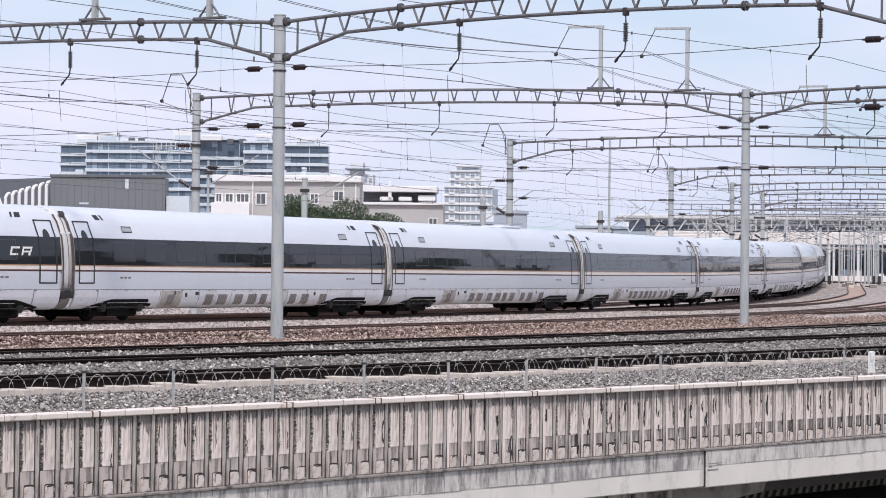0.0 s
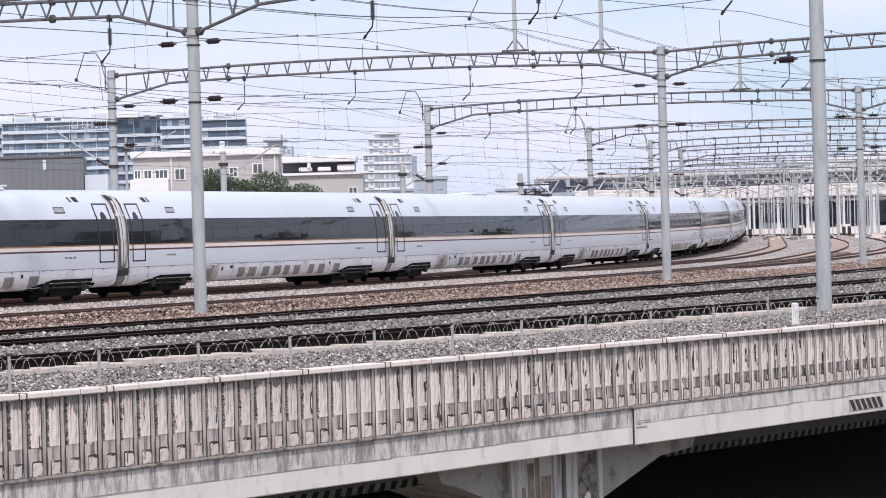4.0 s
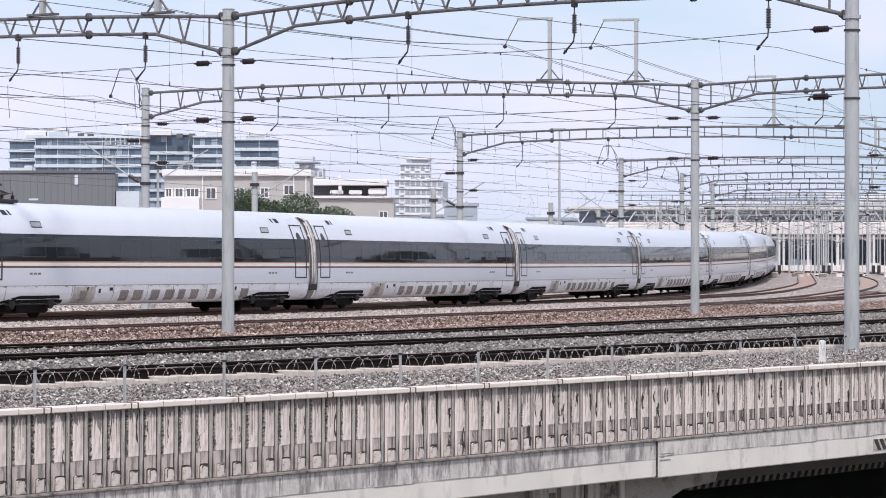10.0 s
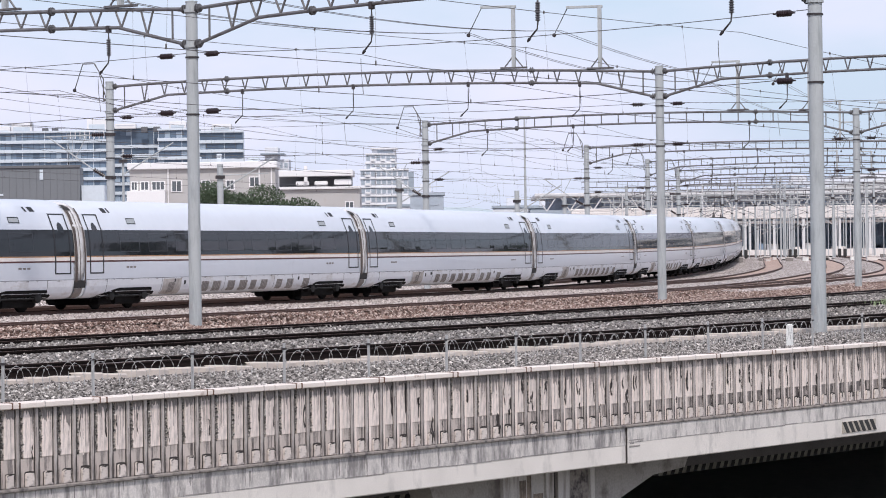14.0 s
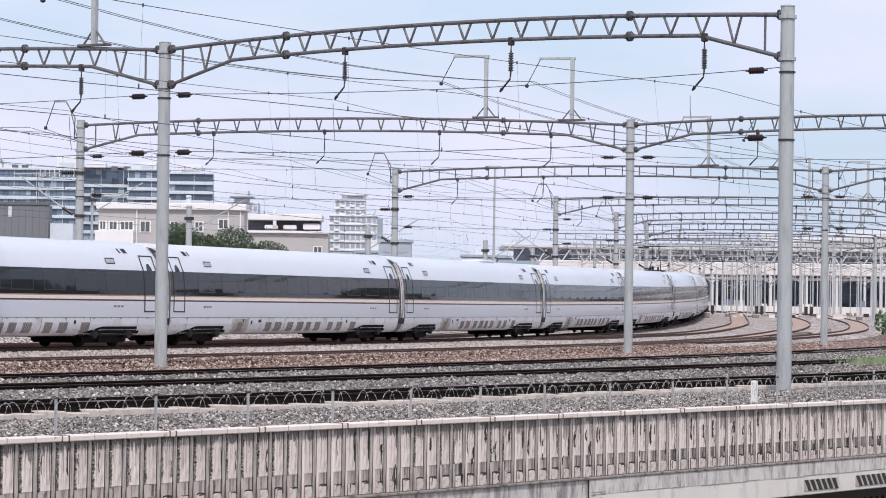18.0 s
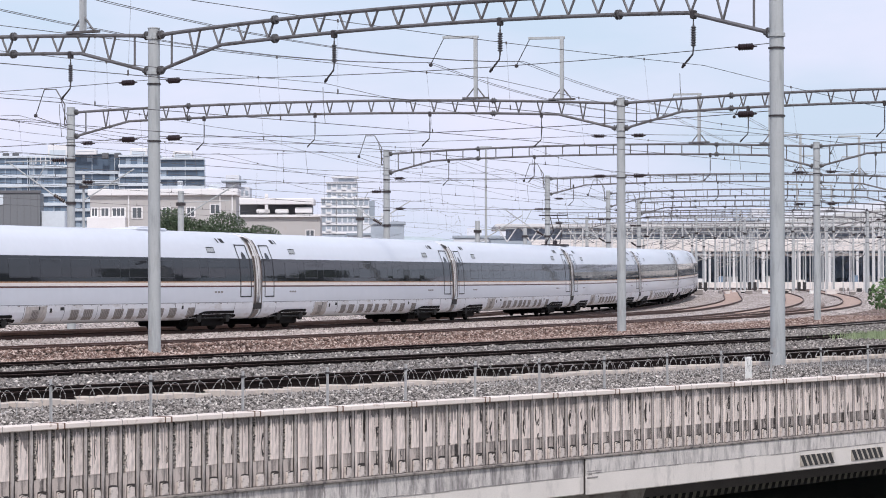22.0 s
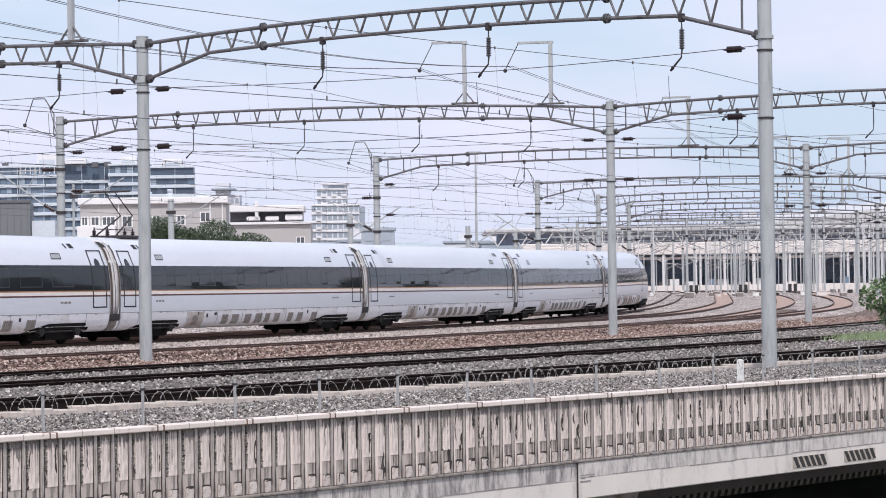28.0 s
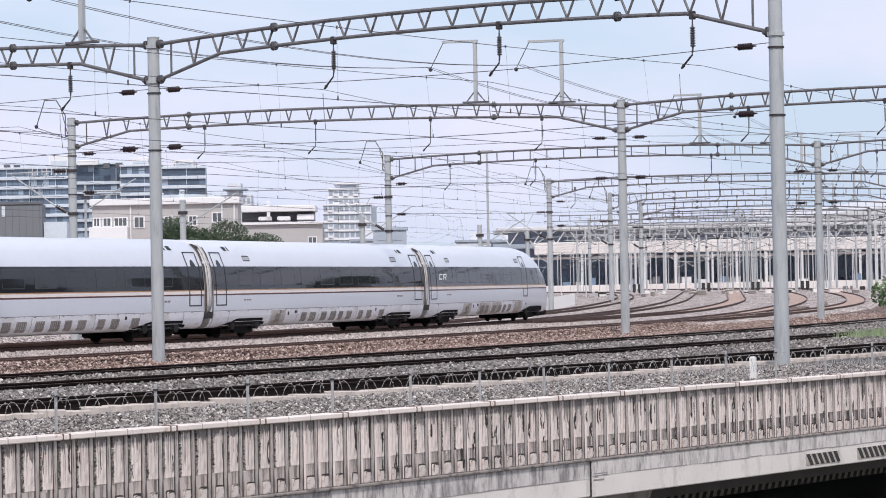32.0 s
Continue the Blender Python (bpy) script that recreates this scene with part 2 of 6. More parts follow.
M_PIER = mat("pier_concrete", (0.50, 0.47, 0.44), 0.9, var=0.2, scale=0.9, fine=30, bump=0.15, dark=(0.20, 0.17, 0.15), dark_amt=0.4, dark_scale=1.3, dark_map=(3.0, 3.0, 0.25))
M_HAUNCH = mat("haunch_concrete", (0.31, 0.285, 0.262), 0.95, var=0.25, scale=0.7, fine=20, bump=0.1, dark=(0.15, 0.13, 0.12), dark_amt=0.35, dark_scale=1.5)
# Inner beams: the shade under the deck is put into this dark concrete
M_INNER = mat("shaded_beam_concrete", (0.095, 0.085, 0.08), 0.95, var=0.3, scale=1.0, fine=20, bump=0.1)
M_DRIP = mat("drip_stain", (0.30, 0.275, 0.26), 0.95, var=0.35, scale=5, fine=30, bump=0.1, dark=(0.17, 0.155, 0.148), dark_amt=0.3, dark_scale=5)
M_RAZOR = mat("razor_steel", (0.42, 0.41, 0.40), 0.45, 0.3, var=0.15)
M_RUN = mat("brown_run", (0.26, 0.21, 0.17), 0.95, var=0.4, scale=4, fine=20, dark=(0.09, 0.075, 0.065), dark_amt=0.45, dark_scale=3, dark_map=(3, 3, 0.4))
M_DULL = mat("dull_yellow", (0.125, 0.115, 0.09), 0.9, var=0.4, scale=3, fine=20, dark=(0.07, 0.066, 0.06), dark_amt=0.4, dark_scale=4)
M_YELLOW = mat("faded_yellow", (0.40, 0.355, 0.30), 0.8, var=0.3, scale=5)
M_WHITE = mat("train_white", (0.64, 0.66, 0.71), 0.3, 0.0, var=0.03, scale=0.6, fine=3, bump=0.0, coat=0.4)
M_SKIRT = mat("train_skirt_white", (0.72, 0.72, 0.745), 0.4, 0.0, var=0.08, scale=0.7, fine=8, bump=0.0, dark=(0.45, 0.40, 0.36), dark_amt=0.2, dark_scale=0.9, dark_map=(0.6, 1, 1.5))
M_DUST = mat("dusty_skirt_panel", (0.46, 0.42, 0.39), 0.55, 0.0, var=0.3, scale=1.1, fine=8, bump=0.0, dark=(0.25, 0.21, 0.185), dark_amt=0.4, dark_scale=1.4, dark_map=(1, 1, 0.5))
M_BAND = mat("train_window_glass", (0.024, 0.026, 0.03), 0.04, 0.0, var=0.1, scale=0.5, fine=1.7, bump=0.075, coat=0.0, spec=0.33)
M_PANEG = mat("train_pane_glass", (0.025, 0.027, 0.031), 0.035, 0.0, var=0.1, scale=0.4, fine=1.3, bump=0.10, spec=0.35)
M_WFRAME = mat("window_frame_grey", (0.034, 0.036, 0.041), 0.3, var=0.1, bump=0)
M_RED = mat("train_red_line", (0.085, 0.022, 0.018), 0.4, var=0.08, bump=0)
M_GOLD = mat("train_gold_line", (0.40, 0.20, 0.085), 0.35, var=0.08, bump=0)
M_CREAM = mat("train_cream_line", (0.80, 0.73, 0.68), 0.35, var=0.06, bump=0)
M_LINE = mat("seal_dark", (0.018, 0.018, 0.02), 0.6, var=0.1, bump=0)
M_GRILLE = mat("skirt_grille", (0.23, 0.205, 0.19), 0.7, 0.2, var=0.25, scale=3, fine=60)
M_BELLOWS = mat("gangway_panel", (0.66, 0.64, 0.63), 0.6, var=0.15, scale=2, dark=(0.26, 0.22, 0.20), dark_amt=0.25, dark_map=(1, 1, 0.3))
M_GANGE = mat("gangway_stain", (0.10, 0.075, 0.065), 0.8, var=0.4, scale=4, fine=20, dark=(0.07, 0.055, 0.05), dark_amt=0.4, dark_scale=3, dark_map=(1, 1, 0.4))
M_GRIME = mat("grimy_steel", (0.010, 0.009, 0.0085), 0.9, 0.0, var=0.4, scale=4)
M_BOGIE = mat("bogie_dirt_shade", (0.009, 0.008, 0.008), 0.9, 0.0, var=0.4, scale=3, spec=0.2)
M_GLASSB = mat("facade_glass", (0.16, 0.215, 0.285), 0.18, 0.0, var=0.18, scale=0.15, fine=0.6, bump=0.0, rnd=0.5)
M_GLASSM = mat("facade_glass_mid", (0.12, 0.165, 0.225), 0.16, 0.0, var=0.2, scale=0.2, fine=0.6, bump=0.0, rnd=0.5)
M_GLASSL = mat("facade_glass_pale", (0.30, 0.36, 0.43), 0.2, 0.0, var=0.2, scale=0.2, fine=0.6, bump=0.0, rnd=0.5)
M_GLASSD = mat("facade_glass_dark", (0.085, 0.12, 0.17), 0.2, 0.0, var=0.2, scale=0.2, fine=0.6, bump=0.0, rnd=0.5)
M_SPAND = mat("facade_spandrel", (0.56, 0.605, 0.65), 0.5, var=0.08, scale=0.3, fine=3, bump=0)
M_SHED = mat("grey_cladding", (0.16, 0.168, 0.18), 0.7, var=0.06, scale=0.2, fine=4, bump=0)
M_CREAMW = mat("grey_plaster", (0.43, 0.41, 0.40), 0.85, var=0.08, scale=0.4, fine=8, bump=0.05, dark=(0.42, 0.38, 0.35), dark_amt=0.15, dark_map=(1, 1, 0.3))
M_WHITEW = mat("white_plaster", (0.74, 0.72, 0.72), 0.8, var=0.06, scale=0.4, fine=8, bump=0.05)
M_PANE = mat("window_pane", (0.10, 0.11, 0.12), 0.15, var=0.2, bump=0, rnd=0.5)
M_ROOFD = mat("dark_roof", (0.12, 0.12, 0.13), 0.7, var=0.15)
# Far plaster, windows and hills: distance haze put into the pale colours
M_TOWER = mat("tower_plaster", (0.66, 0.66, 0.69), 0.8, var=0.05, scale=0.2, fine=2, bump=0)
M_TOWERG = mat("hazy_tower_window", (0.33, 0.37, 0.42), 0.4, var=0.15, bump=0, rnd=0.5)
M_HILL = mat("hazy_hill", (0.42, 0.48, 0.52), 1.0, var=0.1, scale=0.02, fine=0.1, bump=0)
M_LEAF = mat("leaf_green", (0.11, 0.18, 0.07), 0.6, var=0.45, scale=1.2, fine=9, bump=0.0)
M_RUSTBED = mat("rust_stained_bed", (0.38, 0.27, 0.22), 0.95, var=0.45, scale=1.5, fine=12, bump=0.3)
M_LEAF2 = mat("dark_leaf_green", (0.065, 0.095, 0.05), 0.6, var=0.45, scale=1.0, fine=9, bump=0.0)
M_BARK = mat("bark", (0.13, 0.10, 0.08), 0.9, var=0.3, scale=6)
M_GRASS = mat("grass_green", (0.25, 0.31, 0.17), 0.8, var=0.35, scale=2, fine=20)
M_STN = mat("station_concrete", (0.68, 0.63, 0.60), 0.8, var=0.1, scale=0.2, fine=3, bump=0)
M_STNW = mat("station_white_steel", (0.58, 0.57, 0.57), 0.5, var=0.06, scale=0.3, fine=3, bump=0)
# Low town: haze lightens this plaster colour
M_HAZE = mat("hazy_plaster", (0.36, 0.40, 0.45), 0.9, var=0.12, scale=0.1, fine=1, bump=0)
# Blue-dark shade of the station openings and roof underside, as a colour
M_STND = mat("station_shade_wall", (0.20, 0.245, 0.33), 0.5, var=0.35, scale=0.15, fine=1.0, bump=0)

# ---- mesh helpers ----
class Buf:
    """A growing mesh: vertices and faces."""

    def __init__(self):
        self.v, self.f = [], []

    def add(self, verts, faces):
        k = len(self.v)
        self.v.extend(verts)
        self.f.extend([tuple(i + k for i in q) for q in faces])
        return self

    def box(self, x0, x1, y0, y1, z0, z1, m=None, bevel=0.0):
        if bevel:
            b = bevel
            vs = []
            for z, q in ((z0, b), (z0 + b, 0), (z1 - b, 0), (z1, b)):
                vs += [(x0 + q, y0 + q, z), (x1 - q, y0 + q, z), (x1 - q, y1 - q, z), (x0 + q, y1 - q, z)]
            fs = [(3, 2, 1, 0), (12, 13, 14, 15)]
            for r in range(3):
                for i in range(4):
                    j = (i + 1) % 4
                    fs.append((r * 4 + i, r * 4 + j, r * 4 + 4 + j, r * 4 + 4 + i))
        else:
            vs = [(x0, y0, z0), (x1, y0, z0), (x1, y1, z0), (x0, y1, z0), (x0, y0, z1), (x1, y0, z1), (x1, y1, z1), (x0, y1, z1)]
            fs = [(3, 2, 1, 0), (4, 5, 6, 7), (0, 1, 5, 4), (1, 2, 6, 5), (2, 3, 7, 6), (3, 0, 4, 7)]
        if m is not None:
            vs = [tuple(m @ Vector(p)) for p in vs]
        return self.add(vs, fs)

    def tube(self, p0, p1, r0, r1=None, n=8):
        r1 = r0 if r1 is None else r1
        p0, p1 = Vector(p0), Vector(p1)
        d = (p1 - p0).normalized()
        a = d.orthogonal().normalized()
        b = d.cross(a)
        vs = []
        for p, r in ((p0, r0), (p1, r1)):
            for i in range(n):
                t = 2 * math.pi * i / n
                vs.append(tuple(p + a * (r * math.cos(t)) + b * (r * math.sin(t))))
        fs = [(i, (i + 1) % n, n + (i + 1) % n, n + i) for i in range(n)]
        fs += [tuple(reversed(range(n))), tuple(range(n, 2 * n))]
        return self.add(vs, fs)

    def lathe(self, m, prof, n=10):
        """prof: (radius, height) pairs, turned about the z axis of m."""
        vs, fs = [], []
        for r, z in prof:
            for i in range(n):
                t = 2 * math.pi * i / n
                vs.append(tuple(m @ Vector((r * math.cos(t), r * math.sin(t), z))))
        for k in range(len(prof) - 1):
            for i in range(n):
                j = (i + 1) % n
                fs.append((k * n + i, k * n + j, k * n + n + j, k * n + n + i))
        fs += [tuple(reversed(range(n))), tuple(range((len(prof) - 1) * n, len(prof) * n))]
        return self.add(vs, fs)

    def sweep(self, pts, prof, closed=True):
        """prof: (side, up) pairs carried along pts, upright."""
        vs, fs = [], []
        k = len(prof)
        for i, p in enumerate(pts):
            a, b = Vector(pts[max(0, i - 1)]), Vector(pts[min(len(pts) - 1, i + 1)])
            d = (b - a)
            side = Vector((d.y, -d.x, 0)).normalized()
            for s, u in prof:
                vs.append((p[0] + side.x * s, p[1] + side.y * s, p[2] + u))
        for i in range(len(pts) - 1):
            for j in range(k if closed else k - 1):
                q = (j + 1) % k
                fs.append((i * k + j, i * k + q, (i + 1) * k + q, (i + 1) * k + j))
        if closed:
            fs += [tuple(reversed(range(k))), tuple(range((len(pts) - 1) * k, len(pts) * k))]
        return self.add(vs, fs)

    def line(self, pts, r, n=4):
        """A thin wire along pts."""
        vs, fs = [], []
        for i, p in enumerate(pts):
            a, b = Vector(pts[max(0, i - 1)]), Vector(pts[min(len(pts) - 1, i + 1)])
            d = (b - a).normalized()
            u = d.orthogonal().normalized() if abs(d.z) > 0.9 else Vector((d.y, -d.x, 0)).normalized()
            w = d.cross(u)
            for j in range(n):
                t = 2 * math.pi * j / n
                vs.append(tuple(Vector(p) + u * (r * math.cos(t)) + w * (r * math.sin(t))))
        for i in range(len(pts) - 1):
            for j in range(n):
                q = (j + 1) % n
                fs.append((i * n + j, i * n + q, (i + 1) * n + q, (i + 1) * n + j))
        return self.add(vs, fs)

    def mesh(self, name, material, smooth=False):
        me = bpy.data.meshes.new(name)
        me.from_pydata([tuple(p) for p in self.v], [], self.f)
        me.materials.append(material)
        if smooth:
            me.polygons.foreach_set("use_smooth", [True] * len(me.polygons))
        me.update()
        if smooth:
            me.set_sharp_from_angle(angle=radians(42))
        return me


def part(name, shape, material, parent, label="", at=None, smooth=False):
    """Links a Buf or a mesh as one mesh object under a thing or a part."""
    me = shape.mesh(name, material, smooth) if isinstance(shape, Buf) else shape
    ob = new(name, me)
    ob.parent = parent
    if at is not None:
        ob.matrix_basis = at
    if label:
        tagged(ob, label)
    return ob


def thing(name, label, category, group="", at=None, kind=""):
    ob = new(name)
    if at is not None:
        ob.matrix_basis = at
    return tagged(ob, label, category, group, kind)


def solid(name, shape, material, label, category="", kind="", group="", smooth=False):
    return tagged(new(name, shape.mesh(name, material, smooth)), label, category, group, kind)


# ---- the line of the yard: s metres along the train's track, o metres towards the camera ----
RAD, CEN = 416.9, (-396.3, 276.79)


def line_table():
    tab = {}
    for i in range(-420, -109):
        a = i / RAD
        tab[i] = (CEN[0] + RAD * math.cos(a), CEN[1] + RAD * math.sin(a), math.pi / 2 + a)
    x, y, h = tab[-110]
    for i in range(-110, 700):
        k = 1 / RAD + (1 / 545 - 1 / RAD) * min(1, max(0, (i + 110) / 15))
        if i > 120:
            k = 1 / 1500
        tab[i] = (x, y, h)
        x += math.cos(h + k / 2)
        y += math.sin(h + k / 2)
        h += k
    return tab


TABLE = line_table()


def rise(s):
    """The yard climbs gently towards the station."""
    t = min(1.0, max(0.0, (s + 130) / 190))
    return 1.2 * t * t * (3 - 2 * t)


def yard(s, o=0.0, z=0.0):
    i = math.floor(s)
    f = s - i
    a, b = TABLE[i], TABLE[i + 1]
    h = a[2] + (b[2] - a[2]) * f
    return Vector((a[0] + (b[0] - a[0]) * f + math.sin(h) * o, a[1] + (b[1] - a[1]) * f - math.cos(h) * o, z + rise(s)))


def heading(s):
    return TABLE[math.floor(s)][2]


# the bridge's straight edge: u metres along it, w metres outwards (towards the camera)
EDGE0, EDGE_D = Vector((0.0885, 53.786, 0)), Vector((0.582, 0.813, 0)).normalized()
EDGE_N = Vector((EDGE_D.y, -EDGE_D.x, 0))
EDGE_M = Matrix(((EDGE_D.x, -EDGE_N.x, 0, EDGE0.x), (EDGE_D.y, -EDGE_N.y, 0, EDGE0.y), (0, 0, 1, 0), (0, 0, 0, 1)))   # local +y points away from the camera
CAP_Z = -0.42

# ---- ground, railway bed, bridge deck ----
TRACKS = {"far_b": (-21.5, 0.0, 0.0), "far_a": (-16.0, 0.0, 0.0), "behind": (-5.3, 0.0, -0.11), "train": (0.0, 0.0, -0.11), "second": (5.1, 0.0, -0.114), "third": (10.2, 0.0, -0.12),
          "fourth": (19.8, 0.038, -0.213), "fifth": (26.2, 0.080, -0.2), "near": (33.6, 0.097, -0.21)}     # offset at s = -188, its drift per metre, height


def ease(s, s0):
    """How far a track has swung out of the curve of the yard since it straightened at s0."""
    return 0.5 * (1 / 545 - 1 / 4000) * max(0.0, min(s, 150.0) - s0) ** 2


def track_o(key, s):
    o, drift, z = TRACKS[key]
    return o + drift * (min(s, -60) + 188)


def edge_o(s):
    """How far from the line of the yard the bridge's edge lies at s."""
    p, h = yard(s), heading(s)
    n = Vector((math.sin(h), -math.cos(h), 0))
    d = n.dot(EDGE_N)
    return -(p - EDGE0).dot(EDGE_N) / d if d > 0.2 else 999


g = Buf()
g.add([(-3000, -600, -6.5), (3000, -600, -6.5), (3000, 4500, -6.5), (-3000, 4500, -6.5)], [(0, 1, 2, 3)])
solid("ground", g, M_EARTH, "dry earth and paving reaching to the horizon", kind="structure")

bed = Buf()
ss = list(range(-330, 560, 5))
cols = [-120, -60, -25, -10, 0, 8, 15, 20, 25, 30]
for s in ss:
    e = min(edge_o(s), 75 if s > -95 else 999)
    e = max(e - 0.12, 33.0)
    row = [yard(s, o, -0.56) for o in cols] + [yard(s, 30 + (e - 30) * k / 4, -0.56 + 0.06 * k / 4) for k in (1, 2, 3, 4)]
    row.append(Vector((row[-1].x, row[-1].y, -1.6)))
    bed.v.extend([tuple(p) for p in row])
k = len(cols) + 5
for i in range(len(ss) - 1):
    for j in range(k - 1):
        bed.f.append((i * k + j, i * k + j + 1, (i + 1) * k + j + 1, (i + 1) * k + j))
solid("railway_bed", bed, M_PALE, "crushed stone bed of the railway yard", kind="structure")


def ballast_strip(name, o0, o1, s0, s1, material, z0=-0.2, z1=-0.43, step=0.8, label="", seed=1):
    """A flat bank of stone between the lines o0(s) and o1(s), with an uneven surface."""
    rnd = random.Random(seed)
    b = Buf()
    n = int((s1 - s0) / step)
    for i in range(n + 1):
        s = s0 + (s1 - s0) * i / n
        a, c = o0(s), o1(s)
        for o, z in ((a, z1 - 0.1), (a + 0.4, z1 + 0.03), (a + 1.0, z0), (a + (c - a) * 0.25, z0), ((a + c) / 2, z0), (a + (c - a) * 0.75, z0), (c - 1.0, z0), (c - 0.4, z1 + 0.03), (c, z1 - 0.1)):
            b.v.append(tuple(yard(s, o + rnd.uniform(-0.06, 0.06), z + rnd.uniform(-0.02, 0.02))))
    m = 9
    for i in range(n):
        for j in range(m - 1):
            b.f.append((i * m + j, i * m + j + 1, (i + 1) * m + j + 1, (i + 1) * m + j))
    return solid(name, b, material, label, kind="structure", smooth=True)


ballast_strip("ballast_bank_1", lambda s: -8.2, lambda s: 11.2 if s < -80 else 12.6 + ease(s, -29), -300, 300, M_PALE, z0=-0.262, z1=-0.42, step=2.0, label="pale crushed stone under the running tracks")
ballast_strip("ballast_bank_6", lambda s: 9.9, lambda s: 12.9, -300, -72, M_BROWN, z0=-0.25, z1=-0.44, step=1.2, label="rust-brown crushed stone under a running track", seed=8)
ballast_strip("ballast_bank_2", lambda s: 12.0, lambda s: track_o("fourth", s) - 0.9, -300, -40, M_BROWN, z0=-0.44, z1=-0.50, step=0.8, label="rust-brown crushed stone between the tracks", seed=2)
ballast_strip("ballast_bank_3", lambda s: track_o("fourth", s) - 1.7, lambda s: track_o("near", s) + 1.25, -300, -40, M_GREY, z0=-0.285, z1=-0.45, step=1.0, label="grey crushed stone under the siding tracks", seed=3)
ballast_strip("ballast_bank_7", lambda s: track_o("near", s) + 0.9, lambda s: min(edge_o(s), 75) - 0.15, -228, -98, M_GREY, z0=-0.495, z1=-0.51, step=1.0, label="dark grey crushed stone behind the parapet", seed=9)
ballast_strip("ballast_bank_4", lambda s: -24, lambda s: -13, -300, 250, M_PALE, z0=-0.1, step=3.0, label="pale crushed stone behind the train", seed=4)



def third_o(s):
    return 10.2 + ease(s, -16)


def branch_o(s):
    q = min(1, max(0, (s + 152) / 92))
    return 10.2 + 4.7 * q * q * (3 - 2 * q) + ease(s, -16)


def second_o(s):
    """The second track leaves the train's track and settles beside it."""
    q, p = min(1, max(0, (s + 146) / 66)), min(1, max(0, (s + 50) / 50))
    return 5.1 * q * q * (3 - 2 * q) - 0.4 * p * p * (3 - 2 * p) + ease(s, -29)


ballast_strip("ballast_bank_5", lambda s: branch_o(s) - 2.4, lambda s: branch_o(s) + 2.2, -140, 250, M_PALE, z0=-0.258, step=1.5, label="pale crushed stone under the branch track", seed=6)

RAIL_PROF = [(-0.07, -0.176), (0.07, -0.176), (0.07, -0.162), (0.012, -0.145), (0.012, -0.045), (0.036, -0.032), (0.036, -0.004), (0.028, 0.0), (-0.028, 0.0), (-0.036, -0.004), (-0.036, -0.032), (-0.012, -0.045), (-0.012, -0.145), (-0.07, -0.162)]
HEAD_PROF = [(-0.026, 0.0005), (0.026, 0.0005), (0.022, 0.003), (-0.022, 0.003)]


def track_line(o, s0, s1, step, wave, z):
    pts, s = [], s0
    while s <= s1:
        pts.append(yard(s, wave(s) + o, z))
        s += step
    return pts


def build_track(key, s0, s1, dark, label, wave=None, sleepers=True):
    wave = wave or (lambda s: track_o(key, s))
    zt = TRACKS[key][2]
    t = thing("railway_track", label, "railway track", "tracks of the yard", Matrix.Translation(yard((s0 + s1) / 2, wave((s0 + s1) / 2), zt - 0.17)))
    inv = t.matrix_basis.inverted()
    for side in (-0.7535, 0.7535):
        b, hd = Buf(), Buf()
        pts = [inv @ p for p in track_line(side, s0, s1, 3.0, wave, zt)]
        b.sweep(pts, [(x, z) for x, z in RAIL_PROF])
        r = part("rail", b, M_RAIL_DARK if dark else M_RAIL, t)
        hd.sweep(pts, HEAD_PROF)
        part("running_surface", hd, M_RAIL if dark else M_RAILHEAD, r)
    if sleepers:
        b = Buf()
        s = s0
        while s < min(s1, 120):
            m = inv @ Matrix.Translation(yard(s, wave(s), zt)) @ Euler((0, 0, heading(s))).to_matrix().to_4x4()
            b.box(-0.13, 0.13, -1.28, 1.28, -0.36, -0.172, m)
            s += 0.62
        tagged(part("sleepers", b, M_SLEEPER, t), kind="stuff")
    return t


build_track("far_b", -300, 250, False, "rusty railway track on pale stone behind the train")
build_track("far_a", -300, 250, False, "rusty railway track on pale stone behind the masts")
build_track("behind", -300, 300, False, "rusty railway track just behind the train")
build_track("train", -320, 480, False, "rusty railway track that the white train runs on", wave=lambda s: ease(s, -29))
build_track("second", -122, 300, False, "rusty railway track leaving the train's track through a turnout", wave=second_o)
build_track("third", -300, 300, False, "rusty railway track on brown stone beside the masts", wave=third_o)
build_track("third", -152, 250, False, "rusty branch track leaving through a turnout", wave=branch_o)
build_track("fourth", -300, -60, True, "dark oiled siding track on grey stone")
build_track("fifth", -300, -60, True, "dark oiled siding track between two others")
near_track = build_track("near", -300, -60, True, "dark siding track beside the parapet with pale sleeper ends", sleepers=False)

# rust-stained bed between the rails of the tracks that curve away
for i, wave in enumerate((second_o, third_o, branch_o)):
    pts = track_line(0.0, -95, 240, 3.0, wave, 0.0)
    b = Buf()
    b.sweep(pts, [(-0.69, -0.215), (0.69, -0.215), (0.69, -0.28), (-0.69, -0.28)])
    solid("rust_bed_%d" % (i + 1), b, M_RUSTBED, "rust-stained bed between two rails", kind="structure")

# ---- bridge: deck, girders, pier ----
deck = Buf()
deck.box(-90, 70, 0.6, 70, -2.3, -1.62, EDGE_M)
solid("bridge_deck", deck, M_UNDER, "underside slab of the railway bridge, its shade put into the colour", kind="structure")
GZ0, GZ1 = -2.52, -1.79
bridge = thing("bridge_girder", "pale weathered concrete edge girder of the bridge", "bridge", at=EDGE_M.copy())
for a, c, w in ((-45, 4.86, 0.0), (4.89, 60, 0.03)):
    b = Buf()
    b.box(a, c, -0.1 - w, 0.6, GZ0 - (0.0 if w == 0 else 0.02), GZ1, bevel=0.02)
    part("edge_beam", b, M_GIRDER, bridge)
b = Buf()
